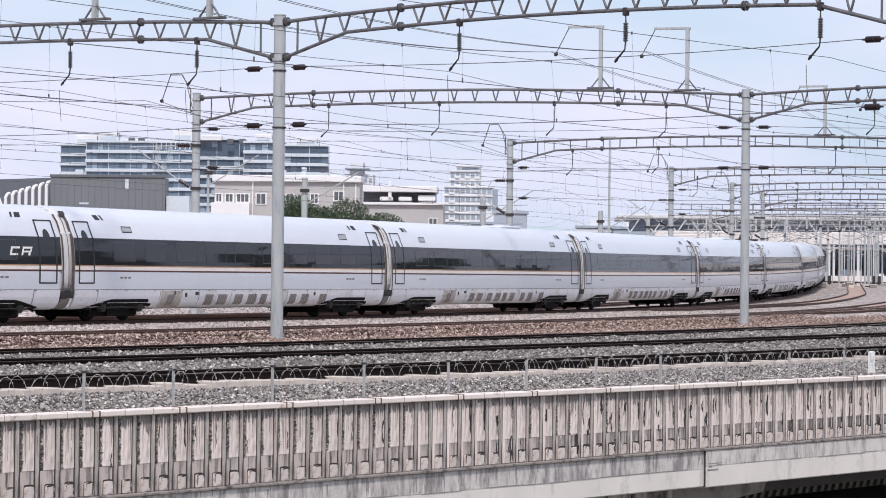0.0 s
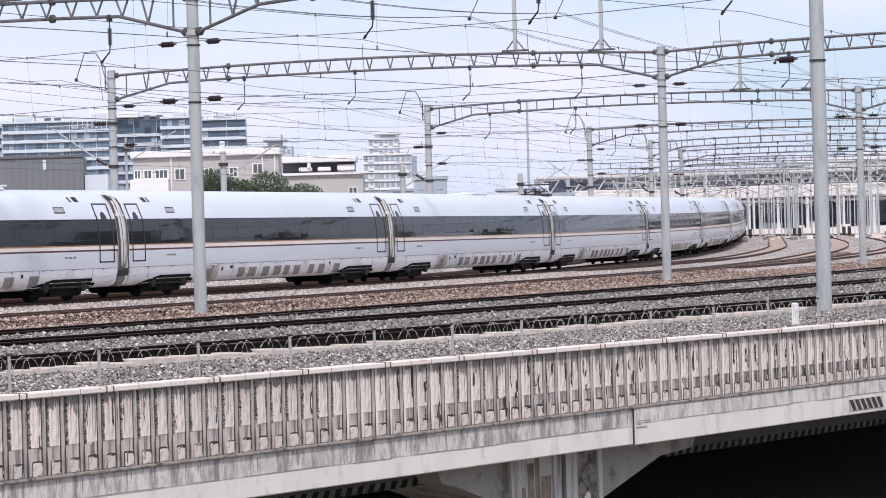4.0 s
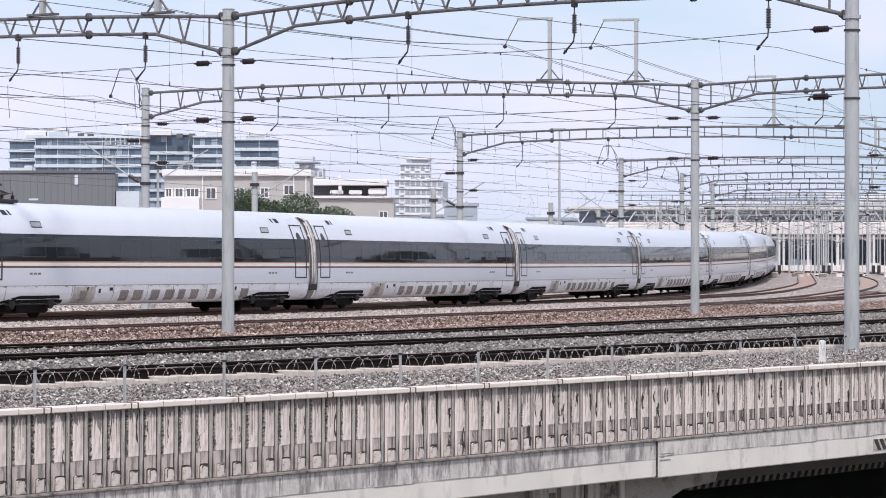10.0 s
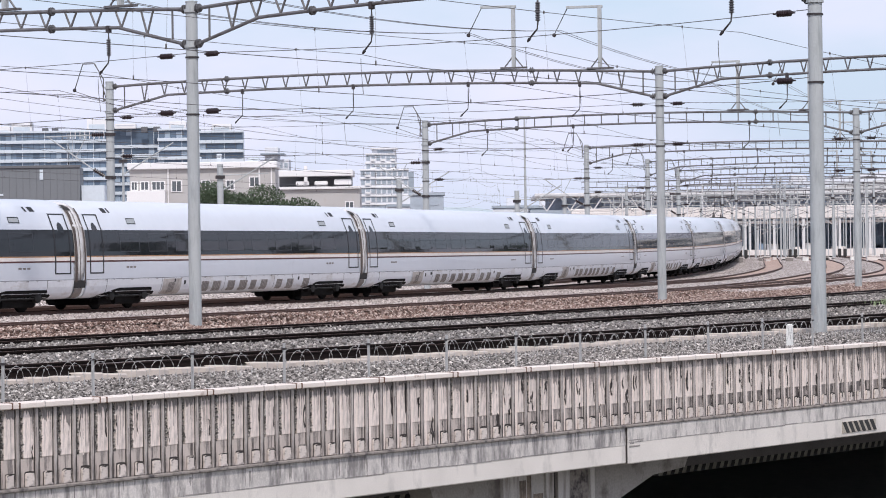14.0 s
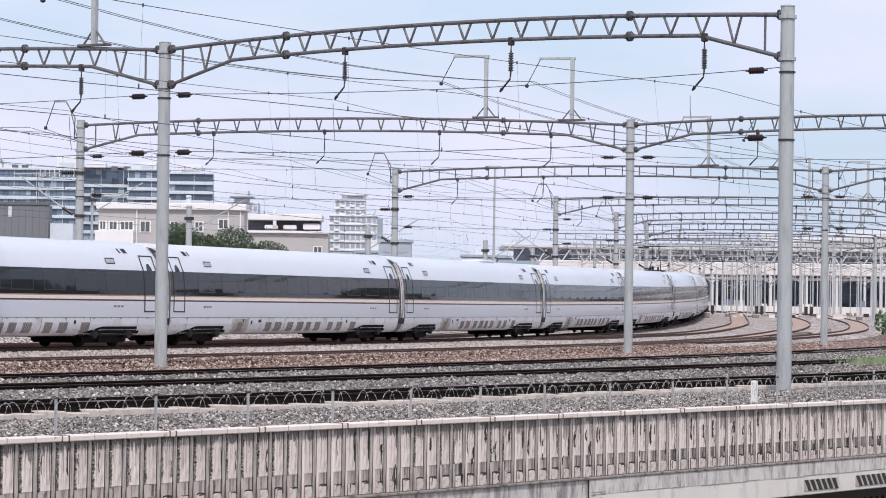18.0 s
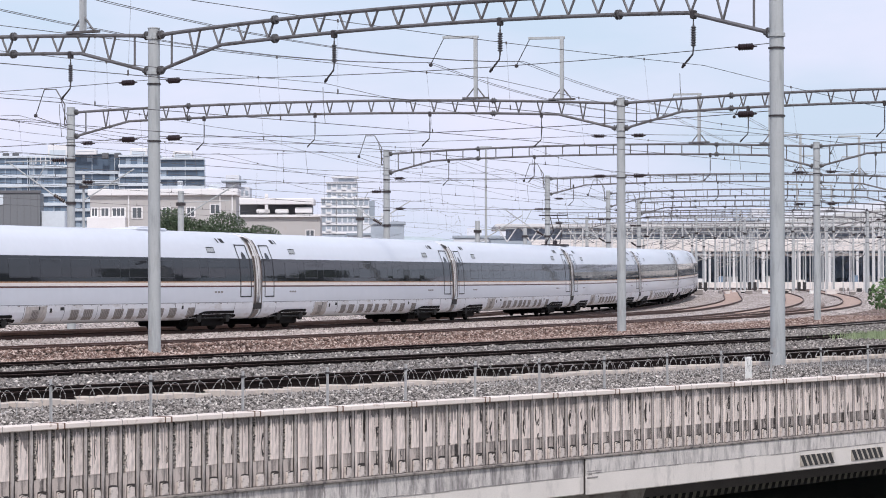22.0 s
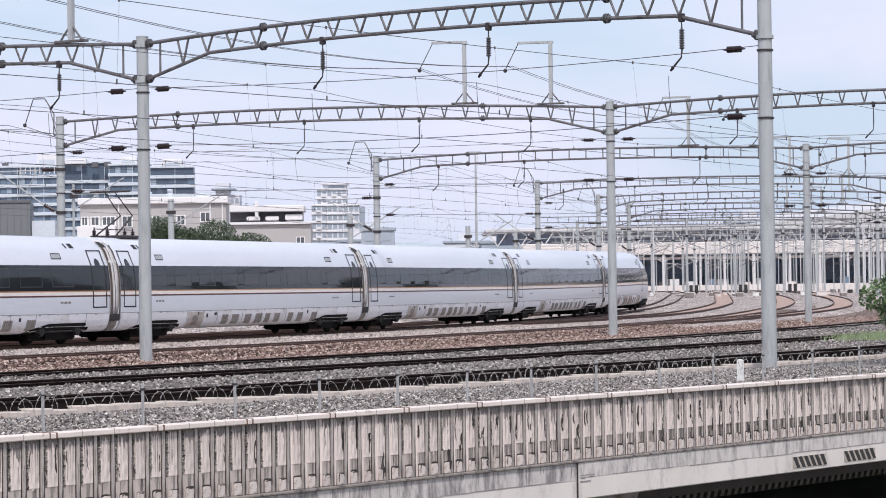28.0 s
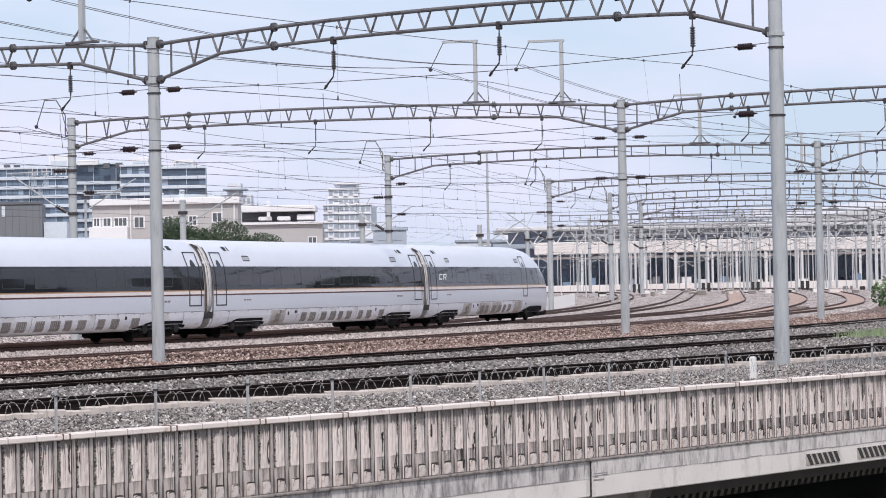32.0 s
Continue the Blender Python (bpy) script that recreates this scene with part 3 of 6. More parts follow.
b.box(-45, 60, -0.16, 0.5, GZ1, GZ1 + 0.05, bevel=0.012)
part("ledge", b, M_NICHE, bridge, "grimy drip ledge")
b = Buf()
b.box(4.861, 4.889, -0.128, 0.5, GZ0, GZ1)
part("expansion_joint", b, M_STAIN_SHADE, bridge, "black open joint between spans")
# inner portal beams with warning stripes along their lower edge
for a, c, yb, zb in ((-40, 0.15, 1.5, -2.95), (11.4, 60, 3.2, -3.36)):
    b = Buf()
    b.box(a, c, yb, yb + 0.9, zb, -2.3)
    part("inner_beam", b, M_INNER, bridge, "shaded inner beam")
    st = Buf()
    st2 = Buf()
    u = max(a, -14)
    while u < min(c, 40):
        for buf, off in ((st, 0.0), (st2, 0.17)):
            buf.add([(u + off, yb - 0.006, zb), (u + off + 0.17, yb - 0.006, zb), (u + off + 0.25, yb - 0.006, zb + 0.15), (u + off + 0.08, yb - 0.006, zb + 0.15)], [(0, 1, 2, 3)])
        u += 0.34
    tagged(part("warning_stripes", st, M_DULL, bridge, "faded yellow warning stripes"), kind="stuff")
    tagged(part("warning_stripes", st2, M_BOGIE, bridge, "black warning stripes"), kind="stuff")
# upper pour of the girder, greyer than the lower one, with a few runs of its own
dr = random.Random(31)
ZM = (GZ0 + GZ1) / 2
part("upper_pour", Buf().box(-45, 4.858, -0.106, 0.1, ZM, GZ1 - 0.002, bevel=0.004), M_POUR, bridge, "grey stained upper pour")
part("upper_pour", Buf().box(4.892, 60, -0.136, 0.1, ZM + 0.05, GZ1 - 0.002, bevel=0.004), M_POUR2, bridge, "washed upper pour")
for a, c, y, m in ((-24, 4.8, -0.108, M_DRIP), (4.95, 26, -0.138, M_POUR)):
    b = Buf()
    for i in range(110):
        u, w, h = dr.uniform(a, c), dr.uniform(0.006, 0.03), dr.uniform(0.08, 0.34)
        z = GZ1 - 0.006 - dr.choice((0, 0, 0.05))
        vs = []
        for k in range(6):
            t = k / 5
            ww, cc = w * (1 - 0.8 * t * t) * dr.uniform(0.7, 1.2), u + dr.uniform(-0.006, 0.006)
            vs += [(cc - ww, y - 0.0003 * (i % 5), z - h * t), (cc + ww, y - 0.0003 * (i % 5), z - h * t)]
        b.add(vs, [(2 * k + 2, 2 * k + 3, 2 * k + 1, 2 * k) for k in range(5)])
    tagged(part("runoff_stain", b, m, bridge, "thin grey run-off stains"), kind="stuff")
u = -24.0
while u < 26:
    w = dr.uniform(0.5, 2.2)
    if not (u < 4.9 < u + w):
        y = -0.109 if u < 4.9 else -0.139
        z = ZM + (0.0 if u < 4.9 else 0.05) + dr.choice((-0.01, 0, 0.008))
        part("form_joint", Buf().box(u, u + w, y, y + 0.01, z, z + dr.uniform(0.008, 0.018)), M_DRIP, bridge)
    u += w + dr.choice((0.0, 0.1, 0.7))
for k, (x, z, w, h) in enumerate(((4.95, -2.07, 0.55, 0.03), (4.95, -2.2, 0.4, 0.035), (5.0, -2.13, 0.12, 0.05), (5.28, -2.1, 0.2, 0.025))):
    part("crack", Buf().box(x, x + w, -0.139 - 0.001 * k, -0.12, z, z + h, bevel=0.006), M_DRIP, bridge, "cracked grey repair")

pier = thing("bridge_pier", "stained concrete pier with sloping haunches", "pier", at=EDGE_M @ Matrix.Translation((0.28, 0, 0)))
part("pier_shaft", Buf().box(1.6, 4.9, 0.95, 3.2, -6.6, -2.5, bevel=0.05), M_PIER, pier)
for a, c, y in ((1.6, 2.15, 0.86), (3.15, 3.42, 0.89), (3.55, 3.98, 0.87), (4.74, 4.9, 0.87)):
    part("pier_pilaster", Buf().box(a, c, y, 0.97, -6.6, -2.5, bevel=0.025), M_PIER, pier)
part("pier_groove", Buf().box(3.44, 3.53, 0.935, 0.96, -6.6, -2.6), M_STAIN_SHADE, pier, "dark vertical groove")
part("patch", Buf().box(4.02, 4.72, 0.91, 0.96, -6.6, -2.62, bevel=0.015), M_NICHE, pier, "grey repaired panel")
b = Buf()
n = 20
ov = [(4.36 + 0.19 * math.cos(2 * math.pi * i / n) * (1 + 0.15 * math.sin(5 * i)), 0.905, -4.0 + 0.52 * math.sin(2 * math.pi * i / n) * (1 + 0.06 * math.sin(7 * i))) for i in range(n)]
b.add(ov, [tuple(range(n))])
part("pale_patch", b, M_GIRDER, pier, "pale oval left in the grey panel")
for a, c, z in ((2.2, 2.5, -2.75), (2.52, 2.72, -2.6), (2.76, 3.1, -3.05), (1.95, 2.1, -3.2)):
    b = Buf()
    vs = []
    for k in range(9):
        t = k / 8
        vs += [(a + dr.uniform(-0.03, 0.03), 0.946 if a > 2.15 else 0.857, z - (6.5 + z) * t), (c + dr.uniform(-0.05, 0.03), 0.946 if a > 2.15 else 0.857, z - (6.5 + z) * t)]
    b.add(vs, [(2 * k + 2, 2 * k + 3, 2 * k + 1, 2 * k) for k in range(8)])
    part("water_streak", b, M_RUN, pier, "brown water streak")
b = Buf()
side = [(-0.9, -2.3), (-0.6, -2.9), (-0.1, -3.02), (1.7, -3.58), (1.7, -2.3)]
b.add([(x, 0.95, z) for x, z in side] + [(x, 3.0, z) for x, z in side], [(0, 1, 2, 3, 4), (9, 8, 7, 6, 5)] + [(i, i + 5, (i + 1) % 5 + 5, (i + 1) % 5) for i in range(5)])
part("haunch", b, M_HAUNCH, pier)
b = Buf()
side = [(4.8, -2.3), (4.8, -3.74), (7.3, -2.98), (8.6, -2.9), (9.0, -2.3)]
b.add([(x, 0.95, z) for x, z in side] + [(x, 3.0, z) for x, z in side], [(0, 1, 2, 3, 4), (9, 8, 7, 6, 5)] + [(i, i + 5, (i + 1) % 5 + 5, (i + 1) % 5) for i in range(5)])
part("haunch", b, M_HAUNCH, pier)
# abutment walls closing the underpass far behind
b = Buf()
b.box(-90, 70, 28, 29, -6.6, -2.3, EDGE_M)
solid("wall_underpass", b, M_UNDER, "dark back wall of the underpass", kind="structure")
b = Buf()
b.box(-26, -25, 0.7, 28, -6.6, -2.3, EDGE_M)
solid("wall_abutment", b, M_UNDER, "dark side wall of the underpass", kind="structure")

# striped guard plates on the girder's face
for u0 in (14.02, 16.57):
    pl = thing("warning_plate", "black and faded yellow striped plate on the girder", "warning plate", "striped plates on the girder", EDGE_M @ Matrix.Translation((u0, -0.135, -2.45)))
    b = Buf()
    b.box(0.03, 1.66, -0.012, 0, 0, 0.26, bevel=0.004)
    part("plate", b, M_YELLOW, pl)
    for i in range(6):
        b = Buf()
        x = 0.02 + i * 0.265
        out = [(x + 0.2, 0.002), (x + 0.36, 0.002), (x + 0.17, 0.258), (x, 0.258)]
        b.add([(q, -0.016, z) for q, z in out] + [(q, -0.011, z) for q, z in out], [(0, 1, 2, 3), (0, 3, 7, 4), (1, 5, 6, 2), (7, 6, 5, 4)])
        part("stripe", b, M_BLACK, pl)

# ---- masts and portal beams ----
PORTALS = [
    # (s, o) of the mast feet, from the far side to the camera's side
    [(-185.0, -12.5), (-186.5, 12.6), (-191.2, 35.4)],
    [(-149.6, -12.2), (-145.9, 14.0), (-146.5, 37.6)],
    [(-109.5, -9.6), (-110.7, 16.6), (-111, 40.0)],
    [(-65.0, -7.6), (-62.2, 18.7), (-62, 42.0)],
    [(-28.0, -6.0), (-27.5, 19.4), (-27, 43.5)],
    [(2.0, -3.6), (14.0, 22.2), (14, 46.0)],
    [(43.0, -3.2), (46.0, 25.2), (46, 49.0)],
    [(80.0, -3.2), (82.0, 28.0), (82, 52.0)],
]
LIFT = [0.0, 0.2, -0.15, -0.12, -0.08, -0.05, 0.0, 0.1]     # height of each beam against the first


def build_mast(h=10.75, r0=0.205, r1=0.19):
    m = thing("catenary_mast", "grey galvanised tubular catenary mast on a stone bed", "catenary mast", "masts of the yard")
    b = Buf()
    b.tube((0, 0, 0), (0, 0, h), r0, r1, 18)
    part("pole", b, M_STEEL, m, smooth=True)
    b = Buf()
    b.lathe(Matrix.Translation((0, 0, h)), [(r1, 0), (r1 + 0.012, 0.0), (r1 + 0.012, 0.03), (r1 * 0.6, 0.05)], 18)
    part("cap", b, M_STEEL, m)
    for z in (h - 1.78, h - 3.62):
        b = Buf()
        b.lathe(Matrix.Translation((0, 0, z)), [(r0 + 0.004, -0.025), (r0 + 0.02, -0.025), (r0 + 0.02, 0.025), (r0 + 0.004, 0.025)], 16)
        part("clamp", b, M_FITTING, m)
    for z in (h - 0.28, h - 1.42):
        b = Buf()
        b.lathe(Matrix.Translation((0, 0, z)), [(r0 + 0.004, -0.05), (r0 + 0.035, -0.05), (r0 + 0.035, 0.05), (r0 + 0.004, 0.05)], 16)
        part("beam_collar", b, M_STEEL, m)
    b = Buf()
    b.tube((0, 0, -0.15), (0, 0, 0.05), 0.30, 0.30, 14)
    part("foundation", b, M_CONC, m, "concrete footing")
    b = Buf()
    b.box(-0.04, 0.04, -r0 - 0.008, -r0 + 0.01, 0.85, 1.1)
    part("number_plate", b, M_POST, m, "small pale plate")
    return m


def along(p, q):
    """A pose at p with its x axis towards q, level."""
    d = q - p
    return Matrix.Translation(p) @ Euler((0, 0, math.atan2(d.y, d.x))).to_matrix().to_4x4()


def slope(p, q):
    """A pose at p with its x axis towards q, tipped with the line."""
    d = q - p
    return along(p, q) @ Euler((0, -math.atan2(d.z, math.hypot(d.x, d.y)), 0)).to_matrix().to_4x4()


FLANGE = [(0.062, -0.17), (0.09, -0.07), (0.145, -0.06), (0.145, -0.025), (0.085, -0.02), (0.085, 0.02), (0.145, 0.025), (0.145, 0.06), (0.09, 0.07), (0.062, 0.17)]


def build_beam(p, q, split=True, spread=0.24):
    """A cambered tube truss between two mast heads; x runs along it."""
    length = (Vector((q.x, q.y, 0)) - Vector((p.x, p.y, 0))).length
    bm = thing("portal_beam", "grey steel truss beam spanning the tracks between masts", "portal beam", "truss beams of the yard", slope(p, q))
    a, e = 0.2, length - 0.2

    def camber(x):
        t = 2 * x / length - 1
        return 0.32 * (1 - t * t)

    def top(x):
        return 9.82 + camber(x)

    def low(x):
        d = min(x, length - x)
        flat = 9.24 + camber(x)
        return flat if d > 2.9 else flat - (2.9 - d) / 2.7 * (flat - 8.68)

    n = 24
    b = Buf()
    b.line([(a + (e - a) * i / n, 0, top(a + (e - a) * i / n)) for i in range(n + 1)], 0.062, 8)
    part("top_chord", b, M_TRUSS, bm, smooth=True)
    b = Buf()
    xs = sorted({a, 2.9, length - 2.9, e, *[2.9 + (length - 5.8) * i / 14 for i in range(15)]})
    b.line([(x, 0, low(x)) for x in xs], 0.058, 8)
    part("bottom_chord", b, M_TRUSS, bm, smooth=True)
    web = Buf()
    x = 1.75
    nv = int((length - 3.4) / 1.0)
    pitch = (length - 3.5) / nv
    for i in range(nv + 1):
        xc = 1.75 + i * pitch
        for sgn in ((-1, 1) if spread else (1,)):
            v = Buf()
            v.tube((xc, 0, low(xc) + 0.03), (xc + sgn * spread, 0, top(xc + sgn * spread) - 0.03), 0.036, 0.036, 6)
            if split:
                part("web_strut", v, M_TRUSS, bm)
            else:
                web.add(v.v, v.f)
    for xc in (0.75, length - 0.75):
        web.tube((xc, 0, low(xc)), (xc, 0, top(xc)), 0.035, 0.035, 6)
    tagged(part("end_posts" if split else "web_struts", web, M_TRUSS, bm), kind="stuff")
    for xc in ((a + 0.06, e - 0.06, length * 0.221, length * 0.776)):
        for f in (top, low):
            v = Buf()
            v.lathe(Matrix.Translation((xc, 0, f(xc))) @ Euler((0, radians(90), 0)).to_matrix().to_4x4(), FLANGE, 10)
            part("flange", v, M_FLANGE, bm)
    return bm


def insulator_buf(length, r, sheds, m):
    prof = [(0.02, -0.12), (0.03, 0.0)]
    for i in range(sheds):
        z = length * (i + 0.5) / sheds
        h = length / sheds
        prof += [(r * 0.55, z - h * 0.45), (r, z - h * 0.18), (r, z + h * 0.1), (r * 0.55, z + h * 0.4)]
    prof += [(0.03, length), (0.02, length + 0.12)]
    return Buf().lathe(m, prof, 9)


def build_hanger(drop, sheds=True):
    """A suspension set that hangs from a beam at the origin and holds a messenger wire."""
    hg = thing("suspension_hanger", "dark ribbed insulator hanging from a truss beam", "insulator", "hangers over the tracks")
    b = Buf()
    b.box(-0.06, 0.06, -0.085, 0.085, -0.14, 0.1, bevel=0.02)
    part("clamp", b, M_FITTING, hg)
    b = Buf()
    b.tube((0, 0, -0.1), (0, 0, -drop * 0.28), 0.018, 0.018, 6)
    part("rod", b, M_FITTING, hg)
    if sheds:
        part("insulator", insulator_buf(drop * 0.5, 0.08, 8, Matrix.Translation((0, 0, -drop * 0.8))), M_INSUL_G, hg)
    else:
        part("insulator", Buf().tube((0, 0, -drop * 0.28), (0, 0, -drop * 0.78), 0.03, 0.03, 6), M_INSUL_G, hg)
    b = Buf()
    b.tube((0, 0, -drop * 0.76), (-0.02, 0, -drop), 0.02, 0.02, 6)
    b.tube((-0.02, 0, -drop), (-0.3, 0, -drop - 0.27), 0.024, 0.03, 6)
    b.tube((-0.3, 0, -drop - 0.27), (-0.38, 0, -drop - 0.36), 0.05, 0.03, 6)
    part("swivel_arm", b, M_FITTING, hg)
    b = Buf()
    b.line([(-0.45, 0, -drop - 0.5), (-0.44, 0, -drop - 0.9), (-0.36, 0, -drop - 1.6)], 0.009)
    part("drop_wire", b, M_WIRE, hg)
    return hg


def build_tpost(h=2.85):
    """An upright on top of a beam with a side arm for a feeder wire."""
    t = thing("feeder_post", "grey upright on a truss beam with a side arm", "feeder post", "feeder posts on the beams")
    b = Buf()
    b.box(-0.085, 0.085, -0.085, 0.085, 0.05, h, bevel=0.01)
    part("upright", b, M_STEEL, t)
    b = Buf()
    b.box(-1.55, 0.14, -0.06, 0.06, h - 0.02, h + 0.10, bevel=0.01)
    part("side_arm", b, M_STEEL, t)
    b = Buf()
    for sgn in (-1, 1):
        b.tube((sgn * 0.42, 0, 0.1), (sgn * 0.06, 0, 0.55), 0.035, 0.035, 6)
    b.box(-0.62, 0.62, -0.10, 0.10, 0.02, 0.10, bevel=0.01)
    part("foot", b, M_TRUSS, t)
    b = Buf()
    b.tube((-1.5, 0, h), (-2.1, 0, h - 1.15), 0.022, 0.022, 6)
    part("hanging_rod", b, M_FITTING, t)
    b = Buf()
    b.lathe(Matrix.Translation((-2.12, 0, h - 1.22)), [(0.03, -0.09), (0.09, -0.05), (0.09, 0.05), (0.03, 0.09)], 8)
    part("wire_clamp", b, M_FITTING, t)
    return t


def build_gooseneck():
    t = thing("gooseneck_bracket", "bent steel bracket over a mast head", "bracket", "brackets on the mast heads")
    b = Buf()
    pts = [(-0.32, 0, 9.2), (-0.30, 0, 10.2), (-0.75, 0, 10.95), (-1.35, 0, 10.95)]
    b.line(pts, 0.032, 6)
    b.tube((-0.32, 0, 9.2), (-0.2, 0, 9.2), 0.04, 0.04, 6)
    b.tube((-0.2, 0, 9.3), (-0.55, 0, 10.65), 0.022, 0.022, 6)
    part("neck", b, M_TRUSS, t)
    b = Buf()
    b.tube((-1.33, 0, 10.95), (-1.75, 0, 9.75), 0.024, 0.024, 6)
    part("hanging_rod", b, M_FITTING, t)
    b = Buf()
    b.lathe(Matrix.Translation((-1.77, 0, 9.7)), [(0.03, -0.09), (0.09, -0.05), (0.09, 0.05), (0.03, 0.09)], 8)
    part("wire_clamp", b, M_FITTING, t)
    b = Buf()
    b.line([(-1.75, 0, 9.65), (-0.2, 0, 9.1)], 0.014)
    part("stay_wire", b, M_WIRE, t)
    return t


def build_cantilever():
    """A hinged bracket on a mast that reaches over a track behind it."""
    t = thing("cantilever", "grey tubular cantilever bracket on a catenary mast", "cantilever", "cantilevers of the yard")
    b = Buf()
    b.tube((-0.2, 0, 5.5), (-0.95, 0, 5.95), 0.035, 0.035, 8)
    b.tube((-0.95, 0, 5.95), (-3.1, 0, 7.45), 0.035, 0.035, 8)
    part("diagonal_tube", b, M_STEEL, t)
    part("stay_insulator", insulator_buf(0.62, 0.10, 6, Matrix.Translation((-0.32, 0, 5.58)) @ Euler((0, radians(-59), 0)).to_matrix().to_4x4()), M_INSUL, t)
    b = Buf()
    b.tube((-0.2, 0, 7.55), (-3.3, 0, 7.5), 0.03, 0.03, 8)
    part("top_tube", b, M_STEEL, t)
    part("top_insulator", insulator_buf(0.62, 0.10, 6, Matrix.Translation((-0.32, 0, 7.55)) @ Euler((0, radians(-90), 0)).to_matrix().to_4x4()), M_INSUL, t)
    b = Buf()
    b.tube((-1.75, 0, 6.5), (-1.2, 0, 7.5), 0.022, 0.022, 6)
    b.tube((-1.5, 0, 6.32), (-3.2, 0, 6.28), 0.022, 0.022, 6)
    b.tube((-1.9, 0, 6.3), (-1.9, 0, 7.5), 0.014, 0.014, 6)
    part("registration_arm", b, M_STEEL, t)
    b = Buf()
    b.lathe(Matrix.Translation((0, 0, 5.5)), [(0.21, -0.07), (0.26, -0.07), (0.26, 0.07), (0.21, 0.07)], 12)
    b.lathe(Matrix.Translation((0, 0, 7.55)), [(0.21, -0.07), (0.26, -0.07), (0.26, 0.07), (0.21, 0.07)], 12)
    part("mast_clamps", b, M_FITTING, t)
    return t


HANGERS = (-5.65, -0.3, 5.15, 10.35, 20.0, 26.2, 32.6)
HANGERS_0 = (-6.6, -1.3, 4.0, 9.3, 20.0, 26.2, 32.75)
mast_0 = build_mast()
hanger_0 = build_hanger(1.12)
hanger_1 = build_hanger(1.15, False)
tpost_0 = build_tpost()
goose_0 = build_gooseneck()
canti_0 = build_cantilever()
used = set()


def place(ob, m):
    """The first use moves the built thing itself; later ones are copies."""
    if ob.name in used:
        return copy_thing(ob, m)
    used.add(ob.name)
    ob.matrix_basis = m
    return ob


for pi, feet in enumerate(PORTALS):
    pos = [yard(s, o, 0) for s, o in feet]
    for p in pos:
        p.z = LIFT[pi]
    if pi == 0:
        pos[2].z -= 0.1
    for i, p in enumerate(pos):
        d = pos[2] - pos[0]
        place(mast_0, Matrix.Translation(p + Vector((0, 0, 10.04 - 10.75))) @ Euler((0, 0, math.atan2(d.y, d.x))).to_matrix().to_4x4())
    for i in (0, 1):
        p, q = pos[i], pos[i + 1]
        build_beam(p, q, split=pi < 3, spread=(0.24, 0.14, 0.0)[min(pi, 2)])
        m = slope(p, q)
        length = (q - p).length
        oa, ob_ = feet[i][1], feet[i + 1][1]
        for o in (HANGERS_0 if pi == 0 else HANGERS):
            if oa + 1.2 < o < ob_ - 1.2:
                x = (o - oa) / (ob_ - oa) * length
                c = 9.24 + 0.32 * (1 - (2 * x / length - 1) ** 2)
                place(hanger_0 if pi == 0 else hanger_1, m @ Matrix.Translation((x, 0, c - 0.03)))
        # fixed cross-span wires with insulators beside both masts
        if pi < 6:
            for z in (8.32, 6.48):
                cs = thing("cross_span", "thin cross-span wire with brown insulators at both masts", "cross-span wire", "cross-spans between masts", m @ Matrix.Translation((0, 0, z)))
                b = Buf()
                b.line([(0.2 + (length - 0.4) * k / 10, 0, 0.22 * (2 * k / 10 - 1) ** 2 - 0.22 + 0.08) for k in range(11)], 0.011)
                part("wire", b, M_WIRE, cs)
                for x, ang in ((0.62, 90), (length - 1.24, 90)):
                    part("insulator", insulator_buf(0.46, 0.095, 6, Matrix.Translation((x, 0, 0.02)) @ Euler((0, radians(ang), 0)).to_matrix().to_4x4()), M_INSUL, cs)
# feeder posts on the beams, by portal and offset
for pi, seg, o in ((0, 0, 5.04), (0, 0, 9.8), (1, 0, 7.3), (1, 0, 11.3), (2, 0, 9.7), (2, 0, 13.9), (3, 0, 11.3), (3, 0, 15.65), (4, 0, 12.5), (4, 0, 16.0), (5, 0, 15.0), (5, 0, 18.5), (6, 0, 17.0), (6, 0, 21.0)):
    (sa, oa), (sb, ob_) = PORTALS[pi][seg], PORTALS[pi][seg + 1]
    p, q = yard(sa, oa), yard(sb, ob_)
    f = (o - oa) / (ob_ - oa)
    z = 9.82 + 0.32 * (1 - (2 * f - 1) ** 2) + 0.06 + LIFT[pi] - rise(sa)
    place(tpost_0, along(p, q) @ Matrix.Translation(((q - p).length * f, 0, z)))
for pi in range(1, 6):
    s, o = PORTALS[pi][0]
    p, q = yard(*PORTALS[pi][0]), yard(*PORTALS[pi][1])
    p.z = q.z = LIFT[pi]
    place(goose_0, along(p, q))
    place(canti_0, along(p, q))

# ---- overhead wires along the tracks ----
SUPPORTS = [-147.0, -110.3, -63.0, -27.6, 10.0, 45.0, 81.0]


def first_support(o):
    """Where the nearest portal crosses the line o."""
    return -185.0 - 1.5 * (o + 12.5) / 25.1 if o < 12.6 else -186.5 - 4.7 * (o - 12.6) / 22.8


